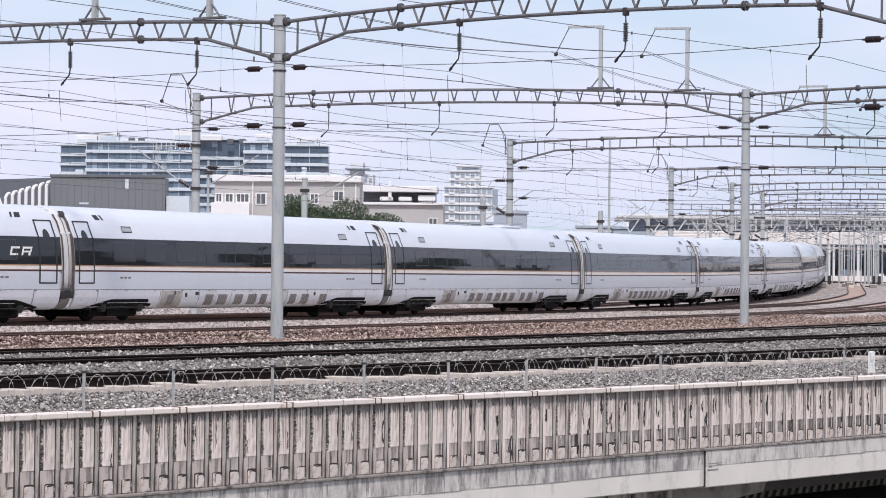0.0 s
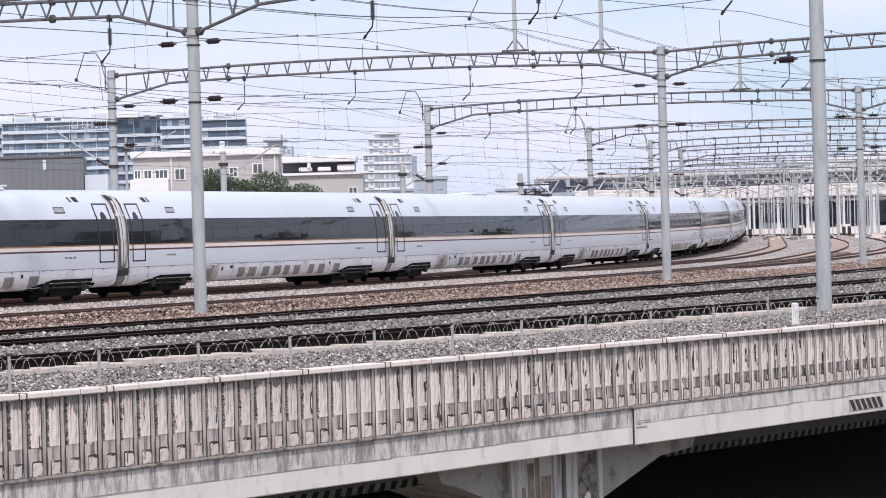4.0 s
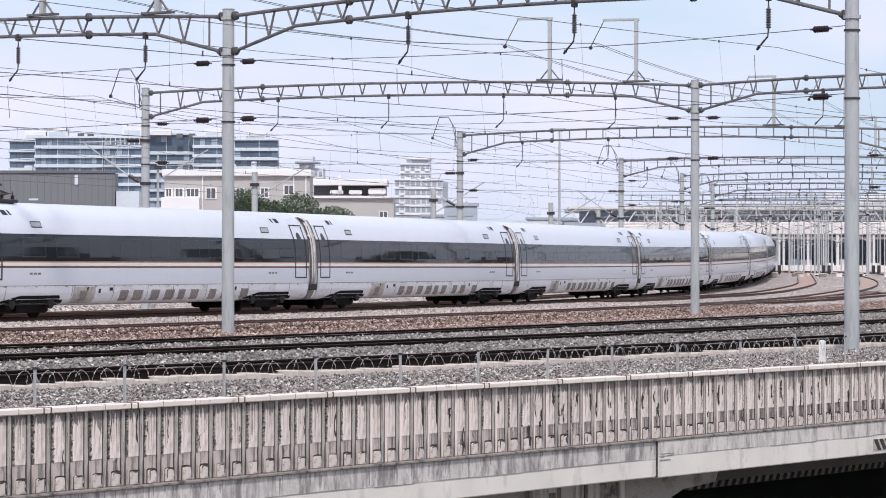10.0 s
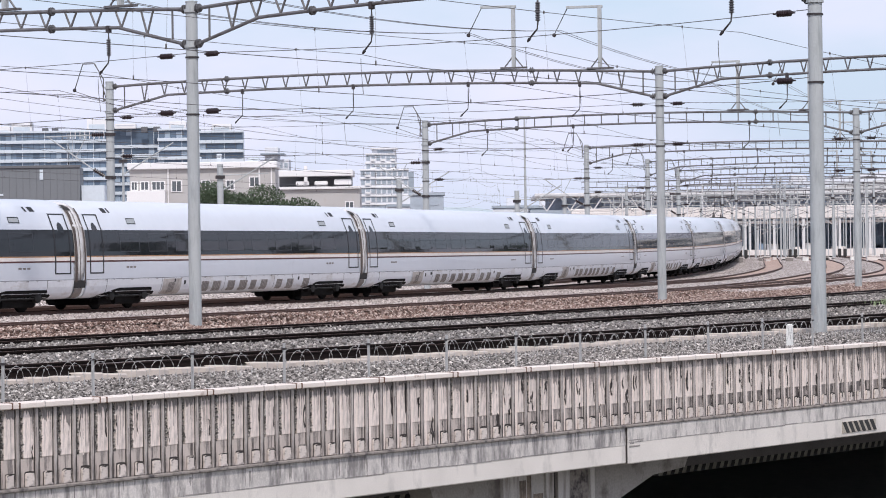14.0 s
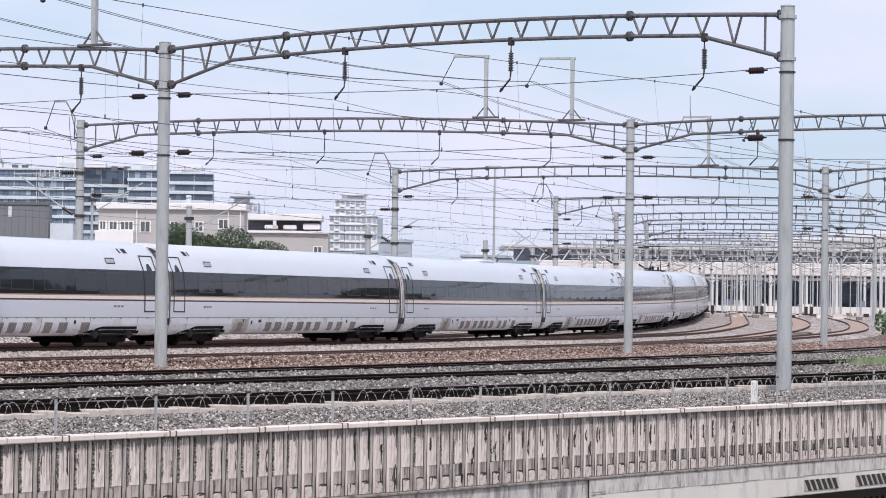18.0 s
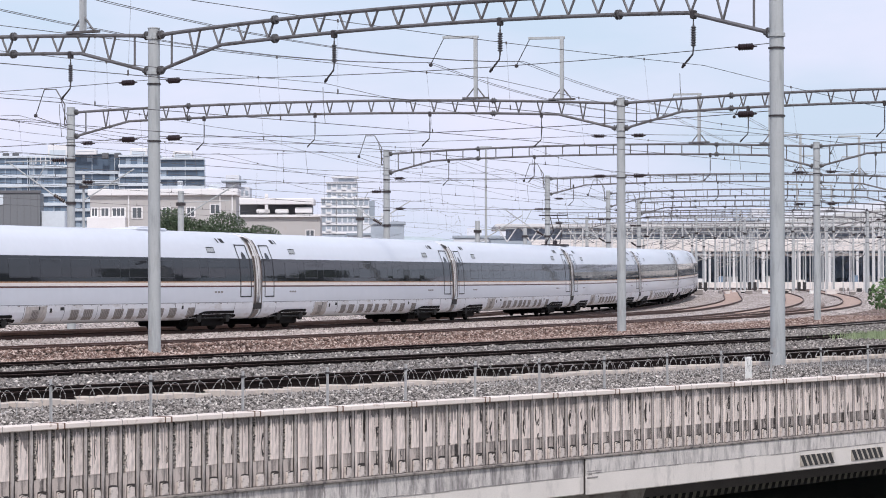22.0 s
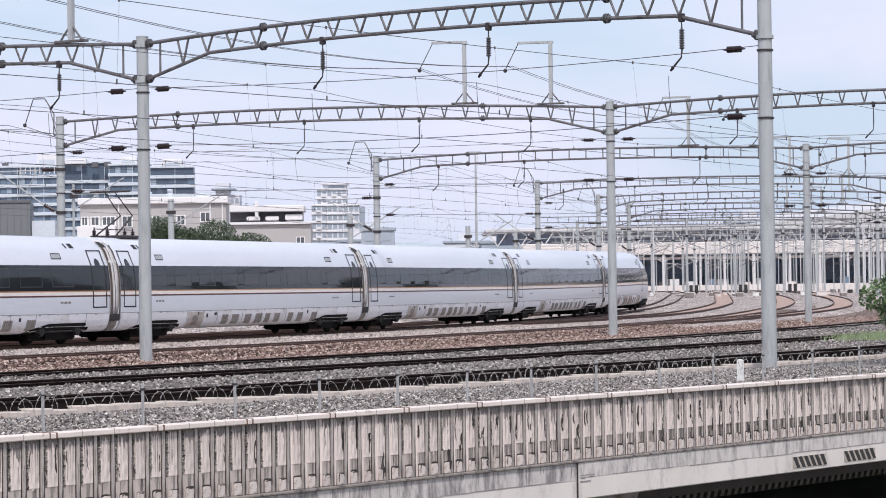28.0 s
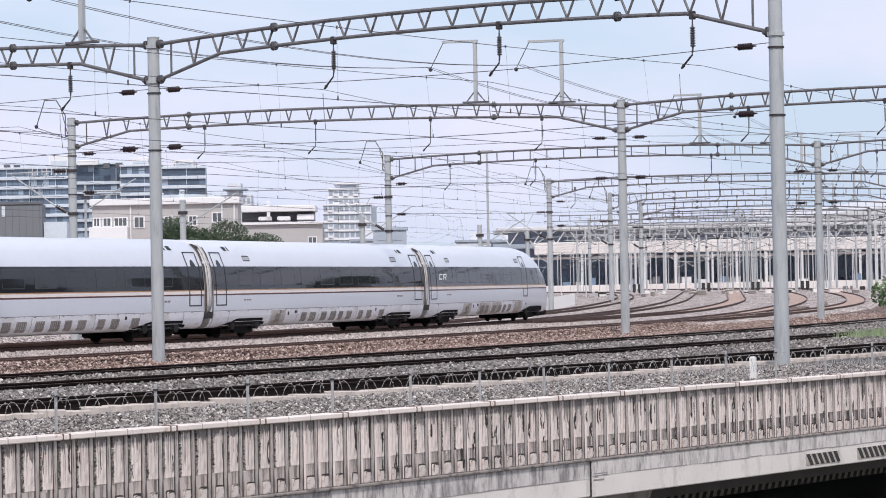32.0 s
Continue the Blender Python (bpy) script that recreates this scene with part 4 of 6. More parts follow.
def overhead(o, label, z_con=6.05, z_mes=7.82, sag=0.66):
    cat = thing("catenary_wire", label, "overhead wire", "overhead wires of the yard", Matrix.Translation(yard(-150, o(-150), z_con)))
    inv = cat.matrix_basis.inverted()
    stops = [-262, -217, first_support(o(-188))] + SUPPORTS + [120, 160]
    mes, con, drop = Buf(), Buf(), Buf()
    mp, cp = [], []
    for j, (a, c) in enumerate(zip(stops, stops[1:])):
        n = 8
        za, zc = (z_mes if j < 3 else 8.05), (z_mes if j < 2 else 8.05)
        for i in range(n):
            f = i / n
            s = a + (c - a) * f
            zig = 0.2 * math.cos(math.pi * (j + f))
            zm = za + (zc - za) * f - (0.14 if j == 1 else sag) * 4 * f * (1 - f)
            mp.append(inv @ yard(s, o(s) + zig * 0.3 - 0.25, zm))
            cp.append(inv @ yard(s, o(s) + zig - 0.2, z_con))
            if i % 2 and s < 60:
                drop.line([mp[-1], cp[-1]], 0.003, 3)
                drop.box(-0.02, 0.02, -0.02, 0.02, -0.035, 0.035, Matrix.Translation(mp[-1]))
                drop.box(-0.016, 0.016, -0.016, 0.016, -0.02, 0.09, Matrix.Translation(cp[-1]))
    mes.line(mp, 0.008)
    con.line(cp, 0.0085)
    part("messenger_wire", mes, M_WIRE, cat)
    part("contact_wire", con, M_WIRE, cat)
    tagged(part("dropper_set", drop, M_WIRE, cat), kind="stuff")
    return cat


def wire_o(key, s):
    """The wires of the running tracks stand a little outside their track before the second portal."""
    inner = key in ("behind", "train", "second", "third")
    return track_o(key, s) - (1.3 * min(1.0, max(0.0, (-147 - s) / 39)) if inner else 0.0)


for key, z in (("far_b", 7.8), ("far_a", 7.8), ("behind", 7.85), ("train", 7.85), ("second", 7.82), ("third", 7.95), ("fourth", 7.96), ("fifth", 7.8), ("near", 7.8)):
    overhead(lambda s, key=key: wire_o(key, s), "thin dark overhead wires with droppers above a track", z_mes=z)


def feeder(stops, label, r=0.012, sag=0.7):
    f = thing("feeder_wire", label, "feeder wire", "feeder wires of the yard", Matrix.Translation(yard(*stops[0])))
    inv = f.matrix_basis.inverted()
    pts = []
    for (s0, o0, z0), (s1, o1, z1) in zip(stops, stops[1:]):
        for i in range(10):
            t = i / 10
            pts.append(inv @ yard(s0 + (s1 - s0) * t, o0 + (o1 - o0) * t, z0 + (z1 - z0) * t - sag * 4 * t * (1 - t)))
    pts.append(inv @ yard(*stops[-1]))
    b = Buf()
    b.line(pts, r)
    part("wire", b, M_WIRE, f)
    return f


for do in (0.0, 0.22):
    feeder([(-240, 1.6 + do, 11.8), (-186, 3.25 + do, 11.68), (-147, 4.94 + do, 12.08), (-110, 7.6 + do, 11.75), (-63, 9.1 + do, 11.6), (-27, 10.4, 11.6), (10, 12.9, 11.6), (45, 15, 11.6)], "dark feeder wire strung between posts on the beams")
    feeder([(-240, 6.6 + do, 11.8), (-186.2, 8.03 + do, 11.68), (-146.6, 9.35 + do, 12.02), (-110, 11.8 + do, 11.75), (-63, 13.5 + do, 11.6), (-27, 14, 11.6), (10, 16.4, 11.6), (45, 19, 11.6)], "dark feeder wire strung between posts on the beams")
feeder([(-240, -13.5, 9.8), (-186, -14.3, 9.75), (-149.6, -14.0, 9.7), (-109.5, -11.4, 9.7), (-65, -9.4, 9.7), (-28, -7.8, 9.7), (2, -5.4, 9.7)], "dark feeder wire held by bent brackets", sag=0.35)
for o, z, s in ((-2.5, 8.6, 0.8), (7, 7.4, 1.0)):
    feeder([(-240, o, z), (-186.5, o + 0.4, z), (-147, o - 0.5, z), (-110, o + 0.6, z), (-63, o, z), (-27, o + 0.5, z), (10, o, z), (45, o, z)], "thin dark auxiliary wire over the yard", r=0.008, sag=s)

# ---- the train: x along the car towards its tail end, +y towards the camera, z = 0 at the rail head ----
HALF = [(0.0, 4.05), (0.45, 4.03), (0.85, 3.93), (1.15, 3.74), (1.36, 3.45), (1.50, 3.10), (1.585, 2.91), (1.645, 2.5), (1.675, 2.1), (1.68, 1.9), (1.68, 1.6), (1.675, 1.25), (1.66, 1.05), (1.625, 0.80), (1.55, 0.57), (1.42, 0.42), (1.18, 0.34)]


def width_at(z):
    for (y0, z0), (y1, z1) in zip(HALF, HALF[1:]):
        if z1 <= z <= z0:
            return y0 + (y1 - y0) * (z0 - z) / (z0 - z1)
    return HALF[-1][0]


def skin(buf, x0, x1, z0, z1, off, side, steps=4, lean=0.0, y_scale=None):
    """A panel that follows the car's side from z0 to z1, off metres proud of it."""
    k = len(buf.v)
    ys = y_scale or (lambda x: 1.0)
    zs = sorted({z0 + (z1 - z0) * i / steps for i in range(steps + 1)} | {z for _y, z in HALF if z0 + 0.004 < z < z1 - 0.004})
    steps = len(zs) - 1
    nx = max(1, int((x1 - x0) / 2.5)) if y_scale else 1
    for ix in range(nx + 1):
        x = x0 + (x1 - x0) * ix / nx
        for i in range(steps + 1):
            z = zs[i]
            buf.v.append((x + lean * (z - z0) / (z1 - z0), side * (width_at(z) + off) * ys(x), z))
    m = steps + 1
    for ix in range(nx):
        for i in range(steps):
            q = (k + ix * m + i, k + (ix + 1) * m + i, k + (ix + 1) * m + i + 1, k + ix * m + i + 1)
            buf.f.append(q if side < 0 else tuple(reversed(q)))
    return buf


def loop_at(x, sy=1.0, top=4.05, z_low=0.34):
    """The car's outline at x, narrowed by sy and lowered to top."""
    pts = []
    for y, z in HALF:
        zz = z_low + (z - 0.34) * (top - z_low) / (4.05 - 0.34)
        pts.append((x, y * sy, zz))
    return pts + [(x, -y, z) for x_, y, z in reversed(pts[1:])]


# the cab's sections: x, narrowing, roof height, underside
NOSE = [(5.5, 1.0, 4.05, 0.34), (7.0, 0.99, 4.02, 0.34), (8.4, 0.97, 3.88, 0.34), (9.6, 0.935, 3.6, 0.34), (10.6, 0.885, 3.18, 0.34), (11.4, 0.81, 2.72, 0.34), (12.05, 0.70, 2.22, 0.35), (12.55, 0.55, 1.74, 0.38), (12.9, 0.35, 1.3, 0.44), (13.05, 0.16, 1.05, 0.52)]


def nose_y(x, z):
    """Half width of the cab at x and height z."""
    if x <= NOSE[0][0]:
        return width_at(z)
    for (xa, sa, ta, la), (xb, sb, tb, lb) in zip(NOSE, NOSE[1:]):
        if x <= xb:
            f = (x - xa) / (xb - xa)
            sy, top, low = sa + (sb - sa) * f, ta + (tb - ta) * f, la + (lb - la) * f
            return width_at(min(4.05, 0.34 + (z - low) * 3.71 / (top - low))) * sy
    return 0.1


def nose_skin(buf, x0, x1, z0, z1, off, side, cut=0.0):
    """A panel on the cab's side whose far end slants back by cut."""
    k, nx, nz = len(buf.v), 24, 8
    for i in range(nx + 1):
        for j in range(nz + 1):
            z = z0 + (z1 - z0) * j / nz
            x = x0 + (x1 - cut * j / nz - x0) * i / nx
            buf.v.append((x, side * (nose_y(x, z) + off), z))
    m = nz + 1
    for i in range(nx):
        for j in range(nz):
            q = (k + i * m + j, k + (i + 1) * m + j, k + (i + 1) * m + j + 1, k + i * m + j + 1)
            buf.f.append(q if side < 0 else tuple(reversed(q)))
    return buf


def hull(sections):
    b = Buf()
    n = len(sections[0])
    for s in sections:
        b.v.extend(s)
    for i in range(len(sections) - 1):
        for j in range(n):
            q = (j + 1) % n
            b.f.append((i * n + j, i * n + q, (i + 1) * n + q, (i + 1) * n + j))
    b.f.append(tuple(range(n)))
    b.f.append(tuple(reversed(range((len(sections) - 1) * n, len(sections) * n))))
    return b


def bogie_parts(car, xc):
    b = Buf()
    b.box(xc - 1.65, xc + 1.6, -1.15, 1.15, 0.06, 0.8, bevel=0.08)
    bg = part("bogie", b, M_BOGIE, car, "black dusty bogie")
    for dx in (-1.25, 1.25):
        for sy in (-0.75, 0.75):
            b = Buf()
            b.lathe(Matrix.Translation((xc + dx, sy, 0.35)) @ Euler((radians(90), 0, 0)).to_matrix().to_4x4(), [(0.10, -0.09), (0.42, -0.07), (0.46, -0.05), (0.46, 0.05), (0.42, 0.07), (0.10, 0.09)], 20)
            part("wheel", b, M_BOGIE, bg)
    for side in (-1, 1):
        b = Buf()
        b.box(xc - 1.55, xc + 1.5, side * 1.2 - 0.1, side * 1.2 + 0.1, 0.30, 0.62, bevel=0.05)
        b.box(xc - 0.7, xc + 0.6, side * 1.22 - 0.1, side * 1.22 + 0.1, 0.08, 0.5, bevel=0.06)
        b.tube((xc - 1.9, side * 1.25, 0.5), (xc - 2.4, side * 1.2, 0.3), 0.07, 0.05, 6)
        b.box(xc - 1.55, xc - 0.95, side * 1.3 - 0.14, side * 1.3 + 0.14, 0.28, 0.62, bevel=0.05)
        b.box(xc + 0.95, xc + 1.55, side * 1.3 - 0.14, side * 1.3 + 0.14, 0.28, 0.62, bevel=0.05)
        part("side_frame", b, M_BOGIE, bg)


def frame_buf(x0, x1, z0, z1, w, off, side, wide=1.0):
    """A thin outline on the car's side."""
    b = Buf()
    skin(b, x0, x0 + w * wide, z0, z1, off, side, 6)
    skin(b, x1 - w * wide, x1, z0, z1, off, side, 6)
    skin(b, x0 + w, x1 - w, z0, z0 + w, off, side, 1)
    skin(b, x0 + w, x1 - w, z1 - w, z1, off, side, 1)
    return b


def gangway(car, xg):
    """The folding passage that fills the gap between two cars from xg on."""
    secs = [loop_at(xg - 0.02, 0.975, 3.95, 0.9), loop_at(xg + 0.06, 0.985, 3.99, 0.9), loop_at(xg + 0.32, 0.985, 3.99, 0.9), loop_at(xg + 0.35, 0.96, 3.93, 0.9), loop_at(xg + 0.38, 0.985, 3.99, 0.9), loop_at(xg + 0.64, 0.985, 3.99, 0.9), loop_at(xg + 0.71, 0.975, 3.95, 0.9)]
    part("gangway", hull(secs), M_BELLOWS, car, "pale grimy gangway between cars")
    for side in (1, -1):
        for xa, wa in ((xg - 0.02, 0.17), (xg + 0.30, 0.04), (xg + 0.60, 0.10)):
            part("gangway_edge", skin(Buf(), xa, xa + wa, 0.95, 3.72, 0.03, side, 8), M_GANGE, car, "brown stained edge strip")
        part("gangway_boot", skin(Buf(), xg - 0.05, xg + 0.72, 0.74, 1.02, 0.02, side, 2), M_BLACK, car, "black rubber boot")
        part("gangway_skirt", skin(Buf(), xg + 0.1, xg + 0.6, 0.36, 0.73, -0.02, side, 3), M_GRILLE, car, "dark lower flap")
        part("gangway_hood", skin(Buf(), xg + 0.04, xg + 0.36, 3.64, 3.84, 0.05, side, 3, lean=-0.2), M_BLACK, car, "black roof-edge hood")


def build_car(kind):
    """kind: 'mid', or 'tail' for a cab car whose nose points to +x."""
    L = 24.3
    x0, x1 = -12.15, 12.15
    lab = "white train car with a dark window band and gold stripe"
    if kind == "tail":
        lab = "white cab car with a dark window band and sloping nose"
    car = thing("train_car", lab, "train car", "cars of the train")
    if kind == "mid":
        body = hull([loop_at(x0, 0.985, 4.02), loop_at(x0 + 0.25), loop_at(x1 - 0.25), loop_at(x1, 0.985, 4.02)])
        xe, ys = x1, None
    else:
        secs = [loop_at(x0, 0.985, 4.02), loop_at(x0 + 0.25)]
        xe = 13.6
        for x, sy, top, zl in NOSE:
            secs.append(loop_at(x, sy, top, zl))
        body = hull(secs)
    bo = part("body", body, M_WHITE, car, smooth=True)
    for side in (1, -1):
        e_band = x1 if kind == "mid" else 8.0
        b = Buf()
        if kind == "mid":
            skin(b, x0 + 0.02, e_band - 0.02, 1.93, 2.9, 0.004, side, 6)
        else:
            skin(b, x0 + 0.02, 5.0, 1.93, 2.9, 0.004, side, 6)
            nose_skin(b, 5.0, 11.45, 1.93, 2.86, 0.012, side, 1.75)
        wb = part("window_band", b, M_BAND, car, "dark glossy window band", smooth=True)
        for i in range(9):
            xw = x0 + 2.6 + i * 2.2
            if xw + 1.6 < (e_band if kind == "mid" else 5.2) - 1.4:
                pn = part("window", skin(Buf(), xw, xw + 1.45, 2.10, 2.76, 0.0065, side, 4), M_PANEG, wb, "tinted window pane", smooth=True)
                part("window_frame", frame_buf(xw - 0.03, xw + 1.48, 2.07, 2.79, 0.03, 0.0085, side), M_WFRAME, pn)
        for z0, z1, m, nm in ((1.885, 1.927, M_GOLD, "gold_line"), (1.755, 1.884, M_CREAM, "cream_line"), (1.695, 1.753, M_RED, "red_line")):
            b = Buf()
            skin(b, x0 + 0.02, (e_band if kind == "mid" else 5.0) - 0.02, z0, z1, 0.004, side, 1)
            if kind == "tail":
                nose_skin(b, 4.98, 11.3, z0, z1, 0.012, side, -0.1)
            part(nm, b, m, car)
        # skirt with its seam and panels
        b = Buf()
        ends = x1 if kind == "mid" else 5.5
        skin(b, x0 + 0.05, ends - 0.05, 0.36, 1.04, 0.006, side, 6)
        sk = part("skirt", b, M_SKIRT, car, "grimy white skirt", smooth=True)
        b = Buf()
        skin(b, x0 + 0.05, ends - 0.05, 1.042, 1.056, 0.008, side, 1)
        part("skirt_seam", b, M_LINE, sk)
        rnd = random.Random(5 if kind == "mid" else 9)
        # panels with their own dust, and louvred grilles
        for xg, wg in ((-6.2, 1.5), (-3.3, 2.2), (-0.9, 1.7), (1.0, 2.4), (3.6, 1.5), (5.3, 0.9)):
            if kind == "tail" and xg > 4:
                continue
            part("skirt_panel", skin(Buf(), xg, xg + wg, 0.40, 1.0, 0.0085, side, 4), M_DUST if rnd.random() < 0.72 else M_SKIRT, sk, "dusty skirt panel", smooth=True)
        for xg in (-5.75, -2.95, -2.0, -0.7, 0.35, 1.35, 2.3, 3.75, 4.75, 6.3):
            if kind == "tail" and xg > 3:
                continue
            wg = rnd.uniform(0.5, 0.72)
            b = Buf()
            skin(b, xg, xg + wg, 0.46, 0.86, 0.011, side, 2)
            gr = part("grille", b, M_GRILLE, sk, "brown louvred grille")
            lv = Buf()
            for q in range(5):
                xq = xg + wg * (q + 0.35) / 5
                skin(lv, xq, xq + wg * 0.045, 0.47, 0.85, 0.016, side, 2)
            part("louvre", lv, M_DUST, gr)
        for xg, zz, w2, h2 in ((-4.5, 0.76, 0.16, 0.16), (-3.75, 0.84, 0.26, 0.12), (-5.3, 0.86, 0.1, 0.14), (5.75, 0.8, 0.16, 0.14)):
            b = Buf()
            skin(b, xg, xg + w2, zz, zz + h2, 0.013, side, 1)
            part("socket", b, M_LINE, sk)
        for xg in (-6.3, -3.45, -1.0, 0.9, 3.5, 5.2, 6.9, -10.6, 10.4):
            if xg < ends:
                b = Buf()
                skin(b, xg, xg + 0.022, 0.45, 1.04, 0.0125, side, 2)
                part("panel_joint", b, M_LINE, sk)
        lt = Buf()
        for q in range(34):
            xq = x0 + 1.4 + q * 0.66
            if xq < ends - 0.4:
                skin(lt, xq, xq + 0.05 + 0.1 * (q % 3 == 0), 1.0, 1.028, 0.012, side, 1)
        tagged(part("latch_row", lt, M_GRILLE, sk, "small dark latches under the seam"), kind="stuff")
        # openings over the bogies: a black panel painted for the shade inside
        for xc in ((-8.75, 8.75) if kind == "mid" else (-8.75, 7.6)):
            b = Buf()
            k = len(b.v)
            for q in range(13):
                t = q / 12
                xx = xc - 2.3 + 4.3 * t
                top = 0.70 - 0.26 * max(0, 0.32 - t) / 0.32 - (0.2 if t > 0.99 else 0.0)
                for j in range(5):
                    zz = 0.345 + (top - 0.345) * j / 4
                    b.v.append((xx, side * (width_at(zz) + 0.016), zz))
            for q in range(12):
                for j in range(4):
                    f = (k + 5 * q + j, k + 5 * q + 5 + j, k + 5 * q + 6 + j, k + 5 * q + 1 + j)
                    b.f.append(f if side < 0 else tuple(reversed(f)))
            op = part("bogie_opening", b, M_BOGIE, car, "black panel for the shade in the bogie opening")
            fr = Buf().box(xc - 1.7, xc + 1.6, side * 1.47 - 0.04, side * 1.47 + 0.04, 0.36, 0.42, bevel=0.02)
            for dx in (-1.25, 1.25):
                fr.lathe(Matrix.Translation((xc + dx, side * 1.44, 0.43)) @ Euler((radians(90), 0, 0)).to_matrix().to_4x4(), [(0.05, -0.1), (0.2, -0.08), (0.2, 0.08), (0.05, 0.1)], 12)
                fr.tube((xc + dx + 0.3, side * 1.46, 0.38), (xc + dx * 0.4, side * 1.46, 0.56), 0.045, 0.045, 6)
            part("bogie_frame", fr, M_GRIME, op)
        # doors at both ends
        doors = [(x0 + 0.25, x0 + 1.3), (x1 - 1.3, x1 - 0.25)] if kind == "mid" else [(x0 + 0.25, x0 + 1.3), (5.2, 6.1)]
        for a, c in doors:
            d = part("door", frame_buf(a, c, 1.26, 3.50, 0.05, 0.008, side, 1.7), M_LINE, car, "plug door with a dark seal")
            b = Buf()
            m = Matrix.Translation(((a + c) / 2, side * (width_at(2.9) + 0.006), 2.86))
            pts = [(-0.2, 0.0)] + [(0.2 * math.cos(math.pi * (1 - i / 8)), 0.30 * math.sin(math.pi * i / 8)) for i in range(1, 8)] + [(0.2, 0.0)]
            b.add([((a + c) / 2 + u, side * (width_at(2.88 + v) + 0.007), 2.88 + v) for u, v in pts], [tuple(range(len(pts))) if side < 0 else tuple(reversed(range(len(pts))))])
            part("door_window_top", b, M_BAND, d, "arched top of the door window")
        # small roof-side vents and marker slots
        for xv in ((x0 + 3.4, x1 - 3.9) if kind == "mid" else (x0 + 3.4, 4.2)):
            part("vent", frame_buf(xv, xv + 0.68, 3.13, 3.36, 0.035, 0.008, side), M_LINE, car, "small framed vent")
            b = Buf()
            skin(b, xv + 0.04, xv + 0.64, 3.17, 3.32, 0.006, side, 1)
            part("vent_grille", b, M_STEEL, car)
        for xv, w in (((x0 + 1.9, 0.32), (x0 + 2.34, 0.12), (x1 - 2.3, 0.32), (x1 - 2.6, 0.12)) if kind == "mid" else ((x0 + 1.9, 0.32), (x0 + 2.34, 0.12))):
            b = Buf()
            skin(b, xv, xv + w, 3.56, 3.74, 0.008, side, 2, lean=-0.09)
            part("roof_slot", b, M_LINE, car, "dark slanted slot at the roof edge")
        # faint inscriptions as bars
        for xv in ((x0 + 3.0, x1 - 3.6) if kind == "mid" else (x0 + 3.0,)):
            b = Buf()
            for i in range(3):
                skin(b, xv + i * 0.27, xv + i * 0.27 + 0.2, 1.45, 1.52, 0.006, side, 1)
            part("inscription", b, M_GRILLE, car, "small grey lettering bars")
        if kind == "tail":
            b = Buf()
            for xa, bars in ((x0 + 1.75, ((0, 0.5, 0.23, 0.3), (0, 0.1, 0.05, 0.25), (0, 0.45, 0, 0.07))), (x0 + 2.4, ((0, 0.55, 0.23, 0.3), (0, 0.1, 0, 0.25), (0.45, 0.55, 0.13, 0.25), (0.12, 0.5, 0.1, 0.16), (0.38, 0.5, 0, 0.12)))):
                for u0, u1, v0, v1 in bars:
                    xm = xa
                    if side > 0:
                        u0, u1, xm = 0.55 - u1, 0.55 - u0, 2 * x0 + 4.15 - xa
                    q = -0.35 * side
                    skin(b, xm + u0 + q * v0, xm + u1 + q * v0, 2.24 + v0, 2.24 + v1, 0.008, side, 1, lean=q * (v1 - v0))
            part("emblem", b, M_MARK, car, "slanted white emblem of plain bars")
            part("cab_window_pillar", nose_skin(Buf(), 8.6, 8.72, 1.95, 2.86, 0.016, side, 0.35), M_LINE, car)
    for xc in ((-8.75, 8.75) if kind == "mid" else (-8.75, 7.6)):
        bogie_parts(car, xc)
    # underfloor tray and roof fairing
    b = Buf()
    b.box(x0 + 0.4, (x1 if kind == "mid" else 10.6) - 0.4, -1.2, 1.2, 0.33, 0.5, bevel=0.05)
    part("underfloor", b, M_BOGIE, car)
    if kind == "tail":
        b = Buf()
        b.box(10.4, 12.5, -1.0, 1.0, 0.14, 0.5, bevel=0.1)
        part("snow_plough", b, M_BOGIE, car, "black nose skirt")
        for side in (1, -1):
            b = Buf()
            b.box(12.1, 12.35, side * 0.8 - 0.16, side * 0.8 + 0.16, 1.25, 1.40, bevel=0.03)
            part("headlight", b, M_GLASSD, car)
    if kind == "mid":
        gangway(car, x1)
    return car


def pantograph(car, x, raised):
    p = Buf()
    p.box(x - 0.9, x + 0.9, -0.7, 0.7, 4.02, 4.14, bevel=0.03)
    base = part("pantograph", p, M_FITTING, car, "dark roof current collector")
    h = 0.8 if raised else 0.2
    for sy in (-0.45, 0.45):
        part("lower_arm", Buf().tube((x - 0.8, sy, 4.16), (x + 0.9, sy * 0.6, 4.16 + h), 0.035, 0.03, 6), M_FITTING, base)
        part("upper_arm", Buf().tube((x + 0.9, sy * 0.6, 4.16 + h), (x - 0.5, sy * 0.5, 4.2 + h * 2.1), 0.028, 0.025, 6), M_FITTING, base)
    part("contact_strip", Buf().tube((x - 0.5, -0.9, 4.22 + h * 2.1), (x - 0.5, 0.9, 4.22 + h * 2.1), 0.04, 0.04, 6), M_FITTING, base)
    part("contact_strip", Buf().tube((x - 0.3, -0.8, 4.22 + h * 2.1), (x - 0.3, 0.8, 4.22 + h * 2.1), 0.03, 0.03, 6), M_FITTING, base)
    for dx, sy in ((-1.3, 0.3), (-1.3, -0.3), (1.4, 0.35), (2.1, 0.35)):
        part("roof_insulator", insulator_buf(0.3, 0.09, 4, Matrix.Translation((x + dx, sy, 4.05))), M_INSUL, base)
    b = Buf()
    b.tube((x - 1.3, 0.3, 4.40), (x + 2.1, 0.35, 4.40), 0.02, 0.02, 6)
    part("roof_conductor", b, M_WIRE, base)


